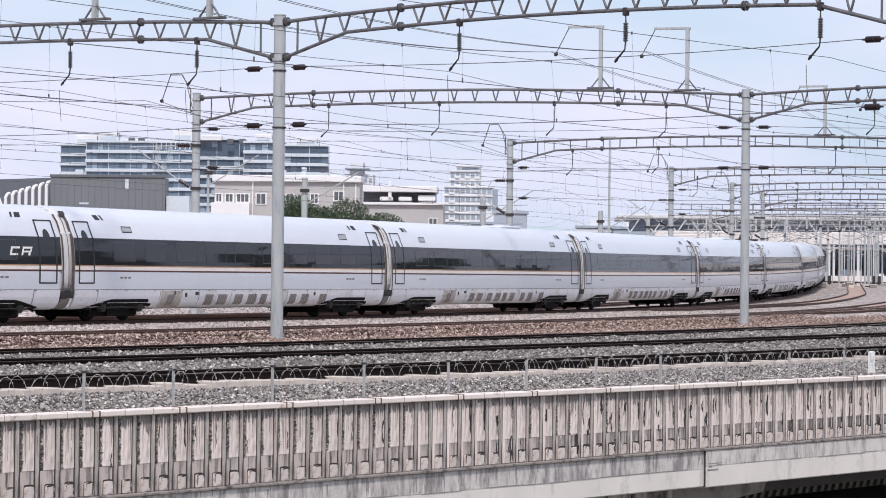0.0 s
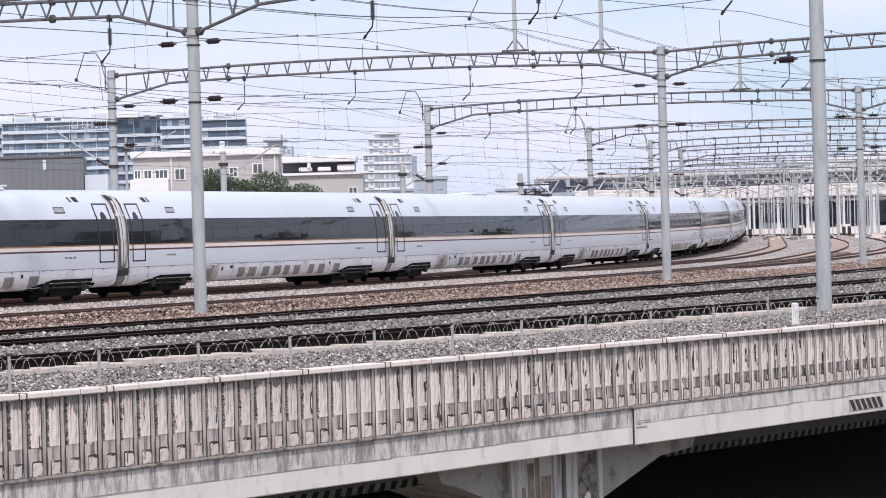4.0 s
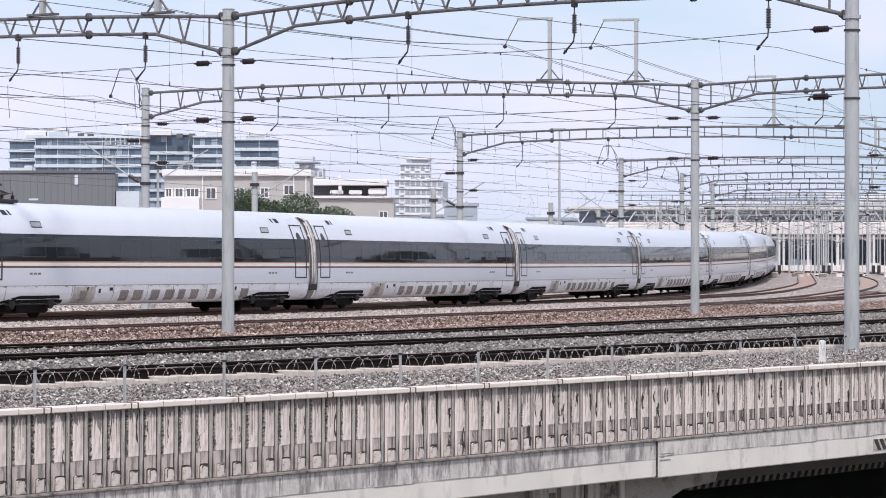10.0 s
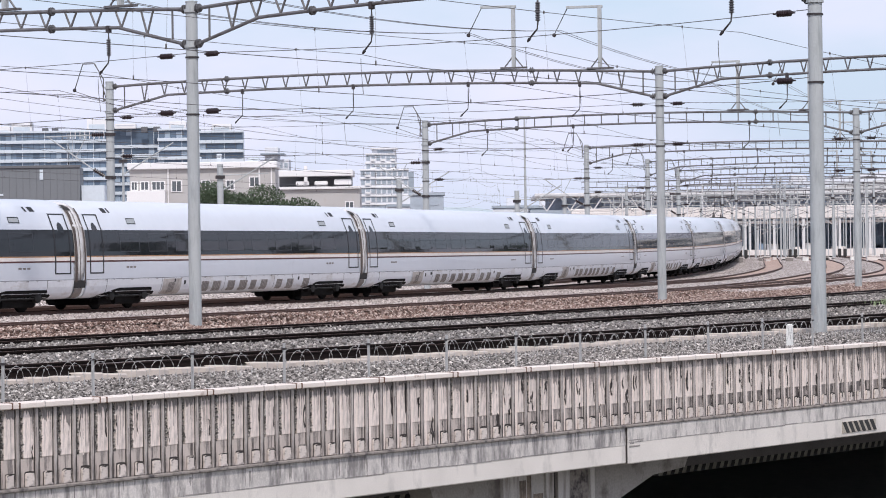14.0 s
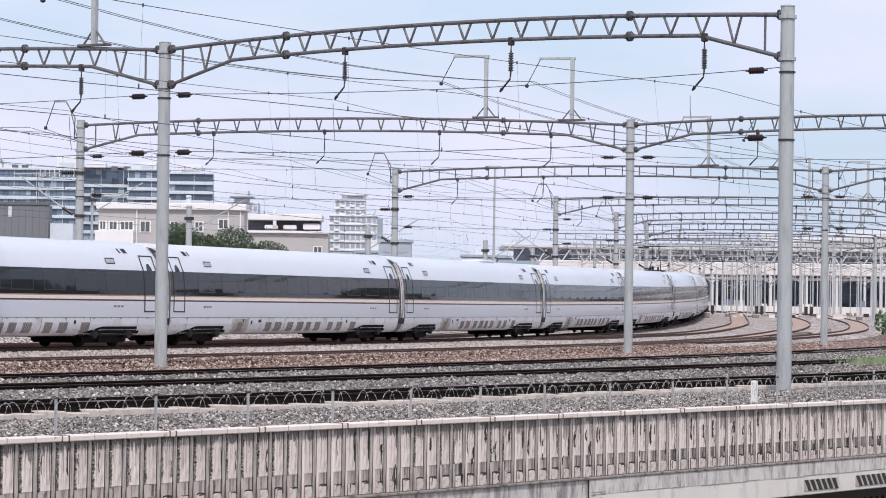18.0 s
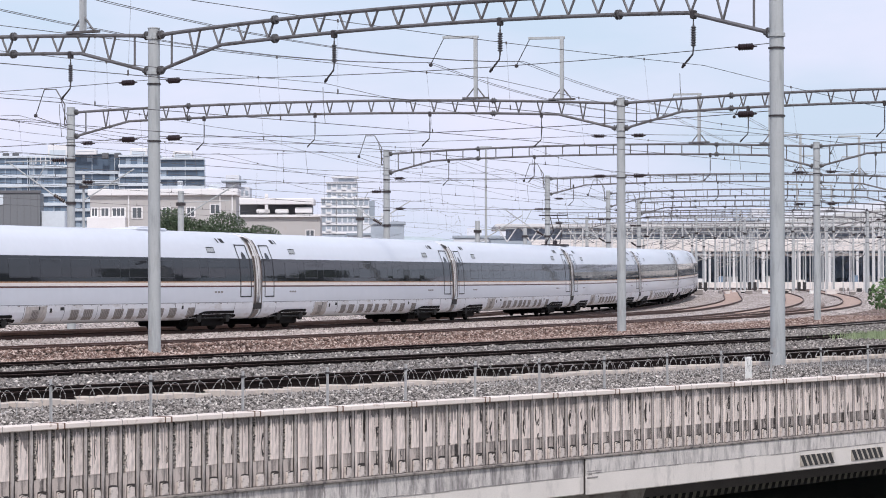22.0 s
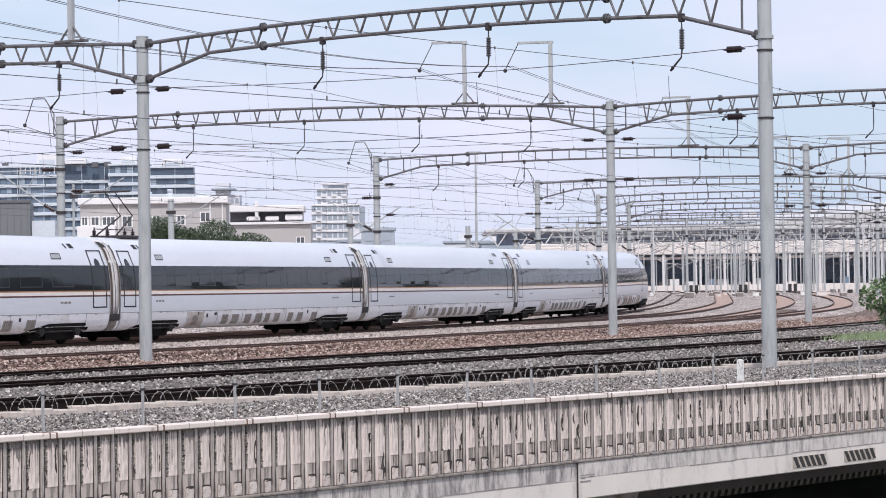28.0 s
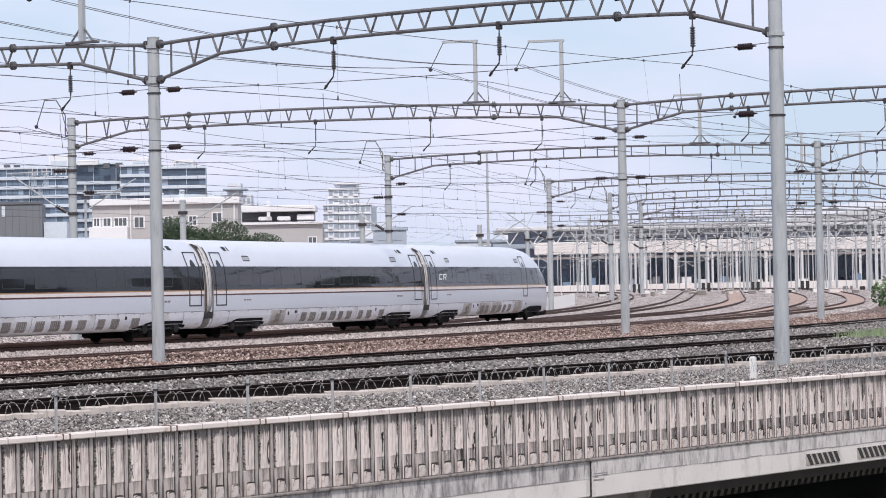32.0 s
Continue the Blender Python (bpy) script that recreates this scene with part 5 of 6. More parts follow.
N_CARS = 17
car_mid = build_car("mid")
car_tail = build_car("tail")
cars = [copy_thing(car_tail, Matrix.Identity(4))]
cars += [car_mid] + [copy_thing(car_mid, Matrix.Identity(4)) for i in range(N_CARS - 3)]
cars.append(car_tail)
gangway(cars[0], -12.85)
cars[0]["label"] = "white leading cab car with a dark window band"
pantograph(cars[5], -9.3, False)
pantograph(cars[13], -9.3, True)
for ci, x in ((2, 5.2), (10, 5.2), (4, 3.6)):
    b = Buf()
    b.box(x - 1.2, x + 1.2, -0.6, 0.6, 4.0, 4.12, bevel=0.05)
    b.box(x - 0.4, x + 0.4, -0.3, 0.3, 4.12, 4.18, bevel=0.03)
    part("roof_box", b, M_WHITE, cars[ci], "low white roof fairing")

# place of the first joint behind the leading car along the track, by time
JOINT = [(0.0, -182.7), (4.5, -228.9), (9.0, -275.0), (14.0, -326.5), (19.0, -377.8), (23.0, -418.8), (28.0, -470.3), (30.0, -491.4), (31.0, -502.3), (32.0, -513.5)]


def first_joint(t):
    """Smooth between the rows."""
    for i in range(len(JOINT) - 1):
        (a, p), (b, q) = JOINT[i], JOINT[i + 1]
        if t <= b:
            m0 = (q - JOINT[i - 1][1]) / (b - JOINT[i - 1][0]) if i else (q - p) / (b - a)
            m1 = (JOINT[i + 2][1] - p) / (JOINT[i + 2][0] - a) if i + 2 < len(JOINT) else (q - p) / (b - a)
            h, u = b - a, (t - a) / (b - a)
            return (2 * u ** 3 - 3 * u * u + 1) * p + (u ** 3 - 2 * u * u + u) * h * m0 + (3 * u * u - 2 * u ** 3) * q + (u ** 3 - u * u) * h * m1
    return JOINT[-1][1]


def long_line(s):
    """The track's line, carried on straight beyond its table."""
    if s < -415:
        a, b = yard(-415), yard(-414)
        return a + (a - b) * (-415 - s)
    return yard(s, ease(s, -29))


def car_pose(i, t):
    s = first_joint(t) + 25.0 * (i - 1)
    a, b = long_line(s), long_line(s + 25.0)
    c = (a + b) / 2
    ang = math.atan2(b.y - a.y, b.x - a.x)
    if i == 0:
        ang += math.pi
    tip = math.atan2(b.z - a.z, 25.0) * (-1 if i else 1)
    return Matrix.Translation(c) @ Euler((0, 0, ang)).to_matrix().to_4x4() @ Euler((0, tip, 0)).to_matrix().to_4x4()

# ---- greenery ----
def leaf_cloud(blobs, count, size, seed):
    """Small folded leaves spread through uneven clumps."""
    r = np.random.RandomState(seed)
    vol = np.array([b[3] * b[4] * b[5] for b in blobs]) ** 0.67
    pick = r.choice(len(blobs), count, p=vol / vol.sum())
    bl = np.array(blobs)[pick]
    d = r.randn(count, 3)
    d /= np.linalg.norm(d, axis=1)[:, None]
    rad = (0.35 + 0.65 * r.rand(count) ** 0.5)[:, None]
    c = bl[:, :3] + d * rad * bl[:, 3:6]
    a = r.randn(count, 3)
    a /= np.linalg.norm(a, axis=1)[:, None]
    b = np.cross(a, r.randn(count, 3))
    b /= np.linalg.norm(b, axis=1)[:, None]
    n = np.cross(a, b)
    s = (size * (0.6 + 0.8 * r.rand(count)))[:, None]
    v = np.stack([c - a * s, c + b * s * 0.42 + n * s * 0.1, c + a * s, c - b * s * 0.42 + n * s * 0.1], 1)
    buf = Buf()
    buf.v = v.reshape(-1, 3).tolist()
    k = np.arange(count)[:, None] * 4
    buf.f = np.concatenate([k + np.array([[0, 1, 2]]), k + np.array([[0, 2, 3]])]).tolist()
    return buf


def build_tree(base, h, spread, count, leaf, seed, material, label, lean=(0, 0), nb=16):
    r = random.Random(seed)
    t = thing("tree", label, "tree", at=Matrix.Translation(base))
    b = Buf()
    b.tube((0, 0, 0), (lean[0] * 0.3, lean[1] * 0.3, h * 0.45), h * 0.03, h * 0.018, 8)
    blobs = []
    for i in range(nb):
        a = r.uniform(0, 6.28)
        q = r.uniform(0.2, 0.85)
        z = h * r.uniform(0.34, 0.92)
        k = 1 - max(0, (z / h - 0.55)) * 1.1
        x, y = lean[0] + math.cos(a) * spread * q * k, lean[1] + math.sin(a) * spread * q * k
        rr_ = spread * r.uniform(0.22, 0.42)
        blobs.append((x, y, z, rr_, rr_, rr_ * r.uniform(0.6, 0.95)))
        b.tube((lean[0] * 0.3, lean[1] * 0.3, h * r.uniform(0.25, 0.45)), (x, y, z), h * 0.012, h * 0.004, 5)
    part("trunk", b, M_BARK, t)
    tagged(part("crown", leaf_cloud(blobs, count, leaf, seed), material, t), kind="stuff")
    return t


build_tree((14.4, 80.5, -0.5), 2.9, 2.2, 15000, 0.08, 15, M_LEAF, "low green shrub behind the end of the parapet", nb=24)
build_tree((16.2, 82.0, -0.5), 5.5, 2.9, 24000, 0.09, 5, M_LEAF, "bushy green tree behind the end of the parapet", nb=30)
build_tree((-17.4, 205, -0.5), 8.0, 4.6, 36000, 0.10, 8, M_LEAF2, "dark green tree in front of the low buildings")
build_tree((-14.2, 208, -0.5), 7.4, 4.8, 36000, 0.10, 9, M_LEAF2, "dark green tree in front of the low buildings", nb=12)
build_tree((-19.6, 207, -0.5), 8.0, 2.8, 20000, 0.10, 10, M_LEAF2, "dark green tree in front of the low buildings", nb=10)
# the row of trees goes on along the yard, outside the view, mirrored in the train's windows
for i, (x, y) in enumerate(((43, 128), (50, 146), (54, 163), (61, 181), (65, 204), (75, 226), (36, 108), (82, 252))):
    build_tree((x, y, -0.5), 8.5 + (i * 37 % 5) * 0.5, 4.6, 2600, 0.5, 30 + i, M_LEAF2, "green tree in the row beside the yard", nb=14)
# grass between two siding tracks
gb = Buf()
r = random.Random(3)
for i in range(5000):
    s = r.gauss(-162.5, 1.7)
    p = yard(s, track_o("fifth", s) + r.gauss(2.4, 0.8), -0.29)
    h, a = r.uniform(0.08, 0.32), r.uniform(0, 6.28)
    dx, dy = 0.02 * math.cos(a), 0.02 * math.sin(a)
    gb.add([(p.x - dx, p.y - dy, p.z), (p.x + dx, p.y + dy, p.z), (p.x + r.uniform(-.1, .1), p.y + r.uniform(-.1, .1), p.z + h)], [(0, 1, 2)])
tagged(solid("grass_patch", gb, M_GRASS, "patch of green grass between the siding tracks", "grass"), kind="stuff")


# ---- buildings ----
def facade_box(t, x0, x1, y0, y1, z0, z1, material, name="wall", label=""):
    return part(name, Buf().box(x0, x1, y0, y1, z0, z1, bevel=0.05), material, t, label)


def face_at(px_slope, d, z=-6.5, turn=0.0):
    """A pose on the ground at distance d in the direction px_slope, local -y towards the camera."""
    return Matrix.Translation((px_slope * d, d, z)) @ Euler((0, 0, radians(turn))).to_matrix().to_4x4()


# blue glass office block: stepped bays with white floor bands
D = 740.0
office = thing("office_building", "blue glass office block with white floor bands and rooftop plant", "office building", at=face_at(0, D))
# x range, roof height, step forward, darkness of the glass, height of the first band
BAYS = [(-131.3, -124.2, 41.3, 0.0, 1), (-124.0, -106.4, 42.1, -3.0, 0), (-106.2, -96.6, 42.2, -1.0, 0), (-96.4, -83.0, 43.3, 4.0, 2), (-82.8, -72.1, 42.4, 0.0, 1), (-71.9, -60.6, 41.6, -1.5, 2)]
orr = random.Random(19)
for a, c, top, dy, tone in BAYS:
    w = facade_box(office, a, c, dy, dy + 5, 0, top - 0.3, (M_GLASSB, M_GLASSM, M_GLASSD)[tone], "glass_wall", "blue glass curtain wall")
    for k in range(9):
        z = top - 2.45 * k
        if tone == 2 and k == 1 and a < -90:
            continue
        part("floor_band", Buf().box(a - 0.25, c + 0.25, dy - 0.6, dy + 0.3, z - (0.85 if k else 0.55), z, bevel=0.06), M_SPAND, w, "pale floor band")
        n = max(2, int((c - a) / 1.45))
        if k < 8:
            for q in range(n):
                if orr.random() < 0.34:
                    xa = a + (c - a) * q / n
                    part("pane", Buf().box(xa + 0.08, xa + (c - a) / n - 0.08, dy - 0.04, dy + 0.05, z - 2.4, z - 0.9), orr.choice((M_GLASSD, M_GLASSM, M_GLASSL)), w)
    n = int((c - a) / 1.45)
    for k in range(n + 1):
        x = a + (c - a) * k / max(1, n)
        part("mullion", Buf().box(x - 0.06, x + 0.06, dy - 0.18, dy, top - 22, top - 0.5), M_SPAND if k % 4 == 0 else M_GLASSD, w)
for x in range(8):
    part("terrace_post", Buf().box(-105.8 + x * 1.25, -105.6 + x * 1.25, -1.7, -1.5, 40.0, 42.0), M_WHITEW, office)
for a, c, z0, h in ((-121.7, -116.3, 42.1, 2.4), (-127.7, -122.0, 41.4, 2.2), (-101.8, -96.6, 42.2, 3.0), (-80.2, -75.7, 42.4, 1.9), (-69.0, -63.8, 41.6, 1.9), (-94.5, -89.0, 43.2, 0.7)):
    rp_ = part("roof_plant", Buf().box(a, c, 1.6, 4.5, z0 - 0.6, z0 + h, bevel=0.1), M_WHITEW, office, "white rooftop plant room")
    part("louvre", Buf().box(a + 0.5, c - 0.5, 1.5, 1.65, z0 + 0.3, z0 + h * 0.55), M_SPAND, rp_)
for a in (-84.2, -87.4, -113.5, -110.9):
    part("chiller", Buf().box(a, a + 1.6, 0.5, 1.5, 41.6, 43.0, bevel=0.1), M_ROOFD, office, "dark rooftop chiller")
# long grey shed with a receding end wall and white ducts
D = 330.0
shed = thing("warehouse", "long grey clad warehouse with arched white ducts", "warehouse", at=face_at(0, D))
w = facade_box(shed, -59.7, -46.2, 0, 3, 0, 19.1, M_SHED)
part("parapet", Buf().box(-59.8, -46.1, -0.15, 0.3, 19.1, 19.4), M_ROOFD, shed)
b = Buf()
b.add([(-59.7, 0.2, 0), (-66.5, 40, 0), (-60, 44, 0), (-50, 3, 0), (-59.7, 0.2, 19.0), (-74.5, 40, 20.0), (-68, 44, 20.0), (-50, 3, 19.0)], [(0, 1, 5, 4), (1, 2, 6, 5), (2, 3, 7, 6), (3, 0, 4, 7), (4, 5, 6, 7)])
part("end_wall", b, M_SHED, shed, "receding grey end wall")
for k in range(17):
    x = -59.3 + k * 0.8
    part("cladding_joint", Buf().box(x, x + 0.05, -0.03, 0.02, 0, 18.9), M_ROOFD, w)
for i in range(7):
    x, z = -64.9 + i * 0.80, 16.6 + i * 0.24
    b = Buf()
    b.line([(x, -0.7, 10)] + [(x, -0.7, z - 1.0 + 0.25 * k) for k in range(5)] + [(x + 0.1, -0.3, z + 0.4), (x + 0.25, 0.4, z + 0.5)], 0.2, 8)
    part("duct", b, M_WHITEW, shed, "white bent roof duct", smooth=True)
for z in (14.6, 15.9):
    part("louvre", Buf().box(-56.3, -55.2, -0.08, 0.02, z, z + 0.22), M_SPAND, shed)
part("hatch", Buf().box(-50.9, -50.5, -0.1, 0.02, 17.7, 18.9), M_SPAND, shed, "pale wall hatch")
part("roof_vent", Buf().box(-56.9, -56.0, 0.4, 1.4, 19.2, 20.0, bevel=0.08), M_SPAND, shed)
part("annex", Buf().box(-46.1, -43.4, 0.5, 3, 0, 17.0), M_SPAND, shed, "pale low annex")
# cream low building with windows
D = 300.0
cb = thing("low_building", "grey plastered low building with small white-framed windows", "building", at=face_at(0, D))
w = facade_box(cb, -36.7, -21.2, 0, 5, 0, 17.9, M_CREAMW)
part("roof_edge", Buf().box(-36.9, -21.0, -0.45, 5.2, 17.8, 18.5, bevel=0.06), M_WHITEW, cb, "white roof edge")
part("stair_block", Buf().box(-36.85, -32.8, -1.6, 0, 0, 15.5, bevel=0.04), M_WHITEW, cb, "white lower block")
for xa, xc, za, zc, n in ((-36.5, -35.9, 15.65, 16.45, 2), (-35.5, -34.7, 15.65, 16.45, 2), (-34.3, -33.0, 15.65, 16.45, 3), (-32.2, -31.2, 15.45, 16.5, 2), (-29.0, -28.2, 15.6, 16.5, 2), (-26.4, -25.6, 15.6, 16.5, 2), (-23.9, -22.9, 15.9, 16.8, 2)):
    win = part("window", Buf().box(xa - 0.1, xc + 0.1, -0.09, 0.02, za - 0.1, zc + 0.1), M_WHITEW, cb, "white window frame")
    for k in range(n):
        part("pane", Buf().box(xa + (xc - xa) * k / n + 0.03, xa + (xc - xa) * (k + 1) / n - 0.05, -0.11, -0.05, za, zc), M_PANE, win)
for x in (-32.6, -21.6, -22.9):
    part("downpipe", Buf().tube((x, -0.1, 8), (x, -0.1, 17.8), 0.08, 0.08, 8), M_WHITEW, cb)
for x, ww, h in ((-30.0, 0.8, 0.6), (-27.5, 0.5, 0.9), (-24.2, 1.2, 0.5)):
    part("roof_unit", Buf().box(x, x + ww, 1, 2, 18.4, 18.5 + h, bevel=0.05), M_SPAND, cb)
# white block with a recessed gallery and roof units
D = 345.0
wb_ = thing("low_building", "grey low building with a shaded gallery and roof units", "building", at=face_at(0, D))
facade_box(wb_, -24.6, -14.1, 0.0, 6, 0, 16.8, M_CREAMW)
# The gallery's shade is put into this box's dark colour
part("gallery", Buf().box(-24.0, -15.2, 1.5, 6, 16.7, 18.1), M_ROOFD, wb_, "dark recessed gallery")
part("roof_slab", Buf().box(-24.2, -14.9, -0.4, 6, 18.1, 18.85, bevel=0.06), M_WHITEW, wb_, "white roof slab")
part("gallery_ledge", Buf().box(-24.7, -14.0, -0.45, 0.1, 16.55, 16.85), M_WHITEW, wb_)
for xa, xc, h in ((-21.9, -20.3, 0.55), (-19.6, -18.0, 0.55), (-17.2, -15.1, 0.75)):
    u_ = part("roof_unit", Buf().box(xa, xc, 0.1, 1.3, 17.0, 17.0 + h, bevel=0.12), M_WHITEW, wb_, "white air handling unit")
    for k in range(3):
        part("leg", Buf().box(xa + 0.1 + k * (xc - xa - 0.3) / 2, xa + 0.25 + k * (xc - xa - 0.3) / 2, 0.2, 0.4, 16.8, 17.02), M_ROOFD, u_)
part("vent_stack", Buf().box(-20.85, -20.45, -0.3, 0.1, 17.4, 19.4, bevel=0.05), M_WHITEW, wb_)
win = part("window", Buf().box(-15.9, -14.8, -0.08, 0.02, 14.2, 15.0), M_WHITEW, wb_, "white window frame")
for k in range(2):
    part("pane", Buf().box(-15.8 + k * 0.5, -15.4 + k * 0.5, -0.1, -0.04, 14.25, 14.9), M_PANE, win)
# white apartment tower, far off
D = 900.0
tw = thing("apartment_tower", "pale high apartment tower with rows of windows", "apartment tower", at=face_at(0, D))
for a, c, top, dy, per in ((-36.4, -31.6, 36.0, -1.5, 1), (-34.7, -25.1, 41.0, 0.0, 1), (-31.4, -21.2, 35.9, -2.5, 2)):
    w = facade_box(tw, a, c, dy, 12, 0, top, M_TOWER)
    for f in range(9):
        zf = top - 2.75 * f
        part("floor_slab", Buf().box(a - 0.2, c + 0.2, dy - 0.5, dy, zf - 0.55, zf - 0.1, bevel=0.04), M_WHITEW, w)
        n = max(2, int((c - a) / 1.5))
        for k in range(n):
            if per == 1 and k % 2:
                part("balcony", Buf().box(a + k * (c - a) / n, a + (k + 0.9) * (c - a) / n, dy - 0.9, dy, zf - 2.6, zf - 1.8), M_WHITEW, w)
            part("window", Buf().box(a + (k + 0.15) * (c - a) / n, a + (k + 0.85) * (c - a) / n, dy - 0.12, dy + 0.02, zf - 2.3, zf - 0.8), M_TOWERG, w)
part("roof_crown", Buf().box(-32.7, -25.3, 2, 10, 40.9, 42.6, bevel=0.1), M_TOWER, tw)
part("roof_crown_slab", Buf().box(-33.2, -24.6, 1, 11, 42.3, 42.8), M_WHITEW, tw)
part("roof_frame", Buf().box(-31.0, -26.0, 1.9, 2.05, 41.2, 42.0), M_TOWERG, tw)
part("side_core", Buf().box(-21.2, -19.6, 2, 8, 0, 35.0), M_TOWERG, tw, "grey recessed stair core")
# second pale block far behind
D = 800.0
tb = thing("apartment_tower", "pale distant block with a flat roof canopy", "apartment tower", at=face_at(0, D))
facade_box(tb, -61.6, -52.7, 0, 10, 0, 36.0, M_TOWER)
facade_box(tb, -59.4, -55.6, -0.5, 8, 36.0, 39.4, M_TOWER, "roof_house")
part("roof_canopy", Buf().box(-60.6, -53.9, -2, 8, 37.3, 37.8, bevel=0.1), M_TOWERG, tb)
for f in range(4):
    for k in range(6):
        x = -61.0 + k * 1.42
        part("window", Buf().box(x, x + 0.9, -0.12, 0.02, 33.6 - f * 2.6, 35.0 - f * 2.6), M_TOWERG, tb)
# far hills and roofs
hill = Buf()
r = random.Random(4)
n = 90
for i in range(n + 1):
    x = -700 + 1900 * i / n
    h = 16 + 7 * math.sin(i * 0.23) + 4 * math.sin(i * 0.61 + 1) + r.uniform(-1.2, 1.2)
    hill.v += [(x, 2100, -6.5), (x, 2120, 8 + h * 1.1), (x, 2200, -6.5)]
for i in range(n):
    for j in (0, 1):
        hill.f.append((i * 3 + j, i * 3 + 3 + j, i * 3 + 4 + j, i * 3 + 1 + j))
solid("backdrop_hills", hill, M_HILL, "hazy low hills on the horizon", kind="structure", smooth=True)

# ---- low town far behind the train ----
r = random.Random(77)
for i in range(22):
    x, y, h, w = -95 + i * 9.5 + r.uniform(-3, 3), r.uniform(640, 860), r.uniform(17.5, 23.5), r.uniform(7, 18)
    db = thing("distant_building", "hazy pale low building far behind the yard", "building", "distant buildings", Matrix.Translation((x, y, -6.5)))
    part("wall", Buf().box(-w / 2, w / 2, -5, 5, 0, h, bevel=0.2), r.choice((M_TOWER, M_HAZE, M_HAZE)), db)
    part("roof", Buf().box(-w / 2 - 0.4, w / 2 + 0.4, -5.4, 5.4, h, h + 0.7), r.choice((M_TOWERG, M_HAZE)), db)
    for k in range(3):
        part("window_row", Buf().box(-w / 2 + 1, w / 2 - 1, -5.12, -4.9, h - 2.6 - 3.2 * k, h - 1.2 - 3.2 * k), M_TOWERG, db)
    if r.random() < 0.6:
        part("stair_house", Buf().box(-w / 5, w / 8, -2, 2, h + 0.7, h + 3), M_TOWER, db)

# ---- station at the end of the yard ----
SY = 470.0
stn = thing("station_hall", "pale concrete station hall with white columns over dark openings", "station", at=Matrix.Translation((20, SY, 0.6)))
part("fascia", Buf().box(-4, 150, -1.0, 2, 6.5, 8.0, bevel=0.1), M_STN, stn, "pale concrete fascia")
part("upper_wall", Buf().box(-4, 150, 3, 5, 8.0, 8.6, bevel=0.1), M_STN, stn)
part("valance", Buf().box(-20, 150, 0.6, 2, 5.7, 6.1, bevel=0.05), M_STN, stn, "lower pale beam")
part("shade_band", Buf().box(-8, 150, 12, 14, 8.6, 10.6), M_STND, stn, "dark band painted for the shade under the roof")
part("roof", Buf().box(-10, 152, 4, 40, 10.7, 11.3, bevel=0.1), M_STNW, stn, "white roof slab")
part("back_wall", Buf().box(-40, 150, 26, 27, 0, 8), M_STND, stn, "back wall coloured for the shade in the openings")
part("platform", Buf().box(-40, 150, -3, 24, 0, 1.35, bevel=0.05), M_STN, stn, "pale platform")
r = random.Random(41)
for i in range(40):
    x = -8 + i * 3.9
    for sgn in (-1, 1):
        part("roof_strut", Buf().tube((x, 4.5, 8.3), (x + sgn * 1.7, 4.5, 10.8), 0.11, 0.11, 6), M_STNW, stn, "white slanted roof strut")
for i in range(36):
    x = -38 + i * 5.2 + r.uniform(-0.5, 0.5)
    c = part("column", Buf().box(x - 0.2, x + 0.2, -0.8, -0.3, 0.2, 6.7, bevel=0.05), M_STNW, stn, "white column")
    if i % 3 == 0:
        part("twin_shaft", Buf().box(x + 0.6, x + 0.95, -0.8, -0.3, 0.2, 6.7, bevel=0.05), M_STNW, c)
    part("bracket", Buf().tube((x - 2.0, -0.2, 6.5), (x, -0.2, 5.2), 0.10, 0.10, 6), M_STNW, c)
    part("bracket", Buf().tube((x + 2.0, -0.2, 6.5), (x, -0.2, 5.2), 0.10, 0.10, 6), M_STNW, c)
for i in range(16):
    x = -34 + i * 11.5 + r.uniform(-2, 2)
    part("glazing", Buf().box(x, x + r.uniform(3, 7), 24.5, 25, 2.0, 3.4), M_GLASSB, stn, "bluish glazing")
for i in range(70):
    x = -38 + i * 2.7 + r.uniform(-1, 1)
    h = r.uniform(0.3, 1.3)
    part("platform_cabinet", Buf().box(x, x + r.uniform(0.4, 2.0), r.uniform(-2.5, 4), 5.0, 1.36, 1.36 + h, bevel=0.03), r.choice((M_STNW, M_STNW, M_STN, M_GLASSB, M_GRILLE, M_ROOFD)), stn)
# big pale roof far behind the station
b = Buf()
n = 24
for i in range(n + 1):
    t = i / n
    x = 68 + 190 * t
    z = 10 + 12 * math.sin(math.pi * min(1, t * 0.75 + 0.12))
    b.v += [(x, 640, -2), (x, 640, z), (x, 740, z + 3), (x, 740, -2)]
for i in range(n):
    for j in range(3):
        b.f.append((i * 4 + j, i * 4 + 4 + j, i * 4 + 5 + j, i * 4 + 1 + j))
rf = thing("station_roof", "very pale arched station roof behind the yard", "station roof")
part("roof_shell", b, M_STNW, rf, smooth=True)
# slim masts, brackets and beams before the station
r = random.Random(17)
small_mast = thing("platform_mast", "slim pale steel mast in front of the station", "mast", "masts before the station")
part("pole", Buf().tube((0, 0, 0), (0, 0, 8.6), 0.13, 0.10, 8), M_STEEL, small_mast, smooth=True)
part("arm", Buf().tube((0, 0, 6.8), (-2.6, 0, 7.5), 0.035, 0.035, 6).tube((0, 0, 5.6), (-2.4, 0, 6.5), 0.035, 0.035, 6).tube((0, 0, 7.6), (-2.8, 0, 7.6), 0.03, 0.03, 6), M_TRUSS, small_mast)
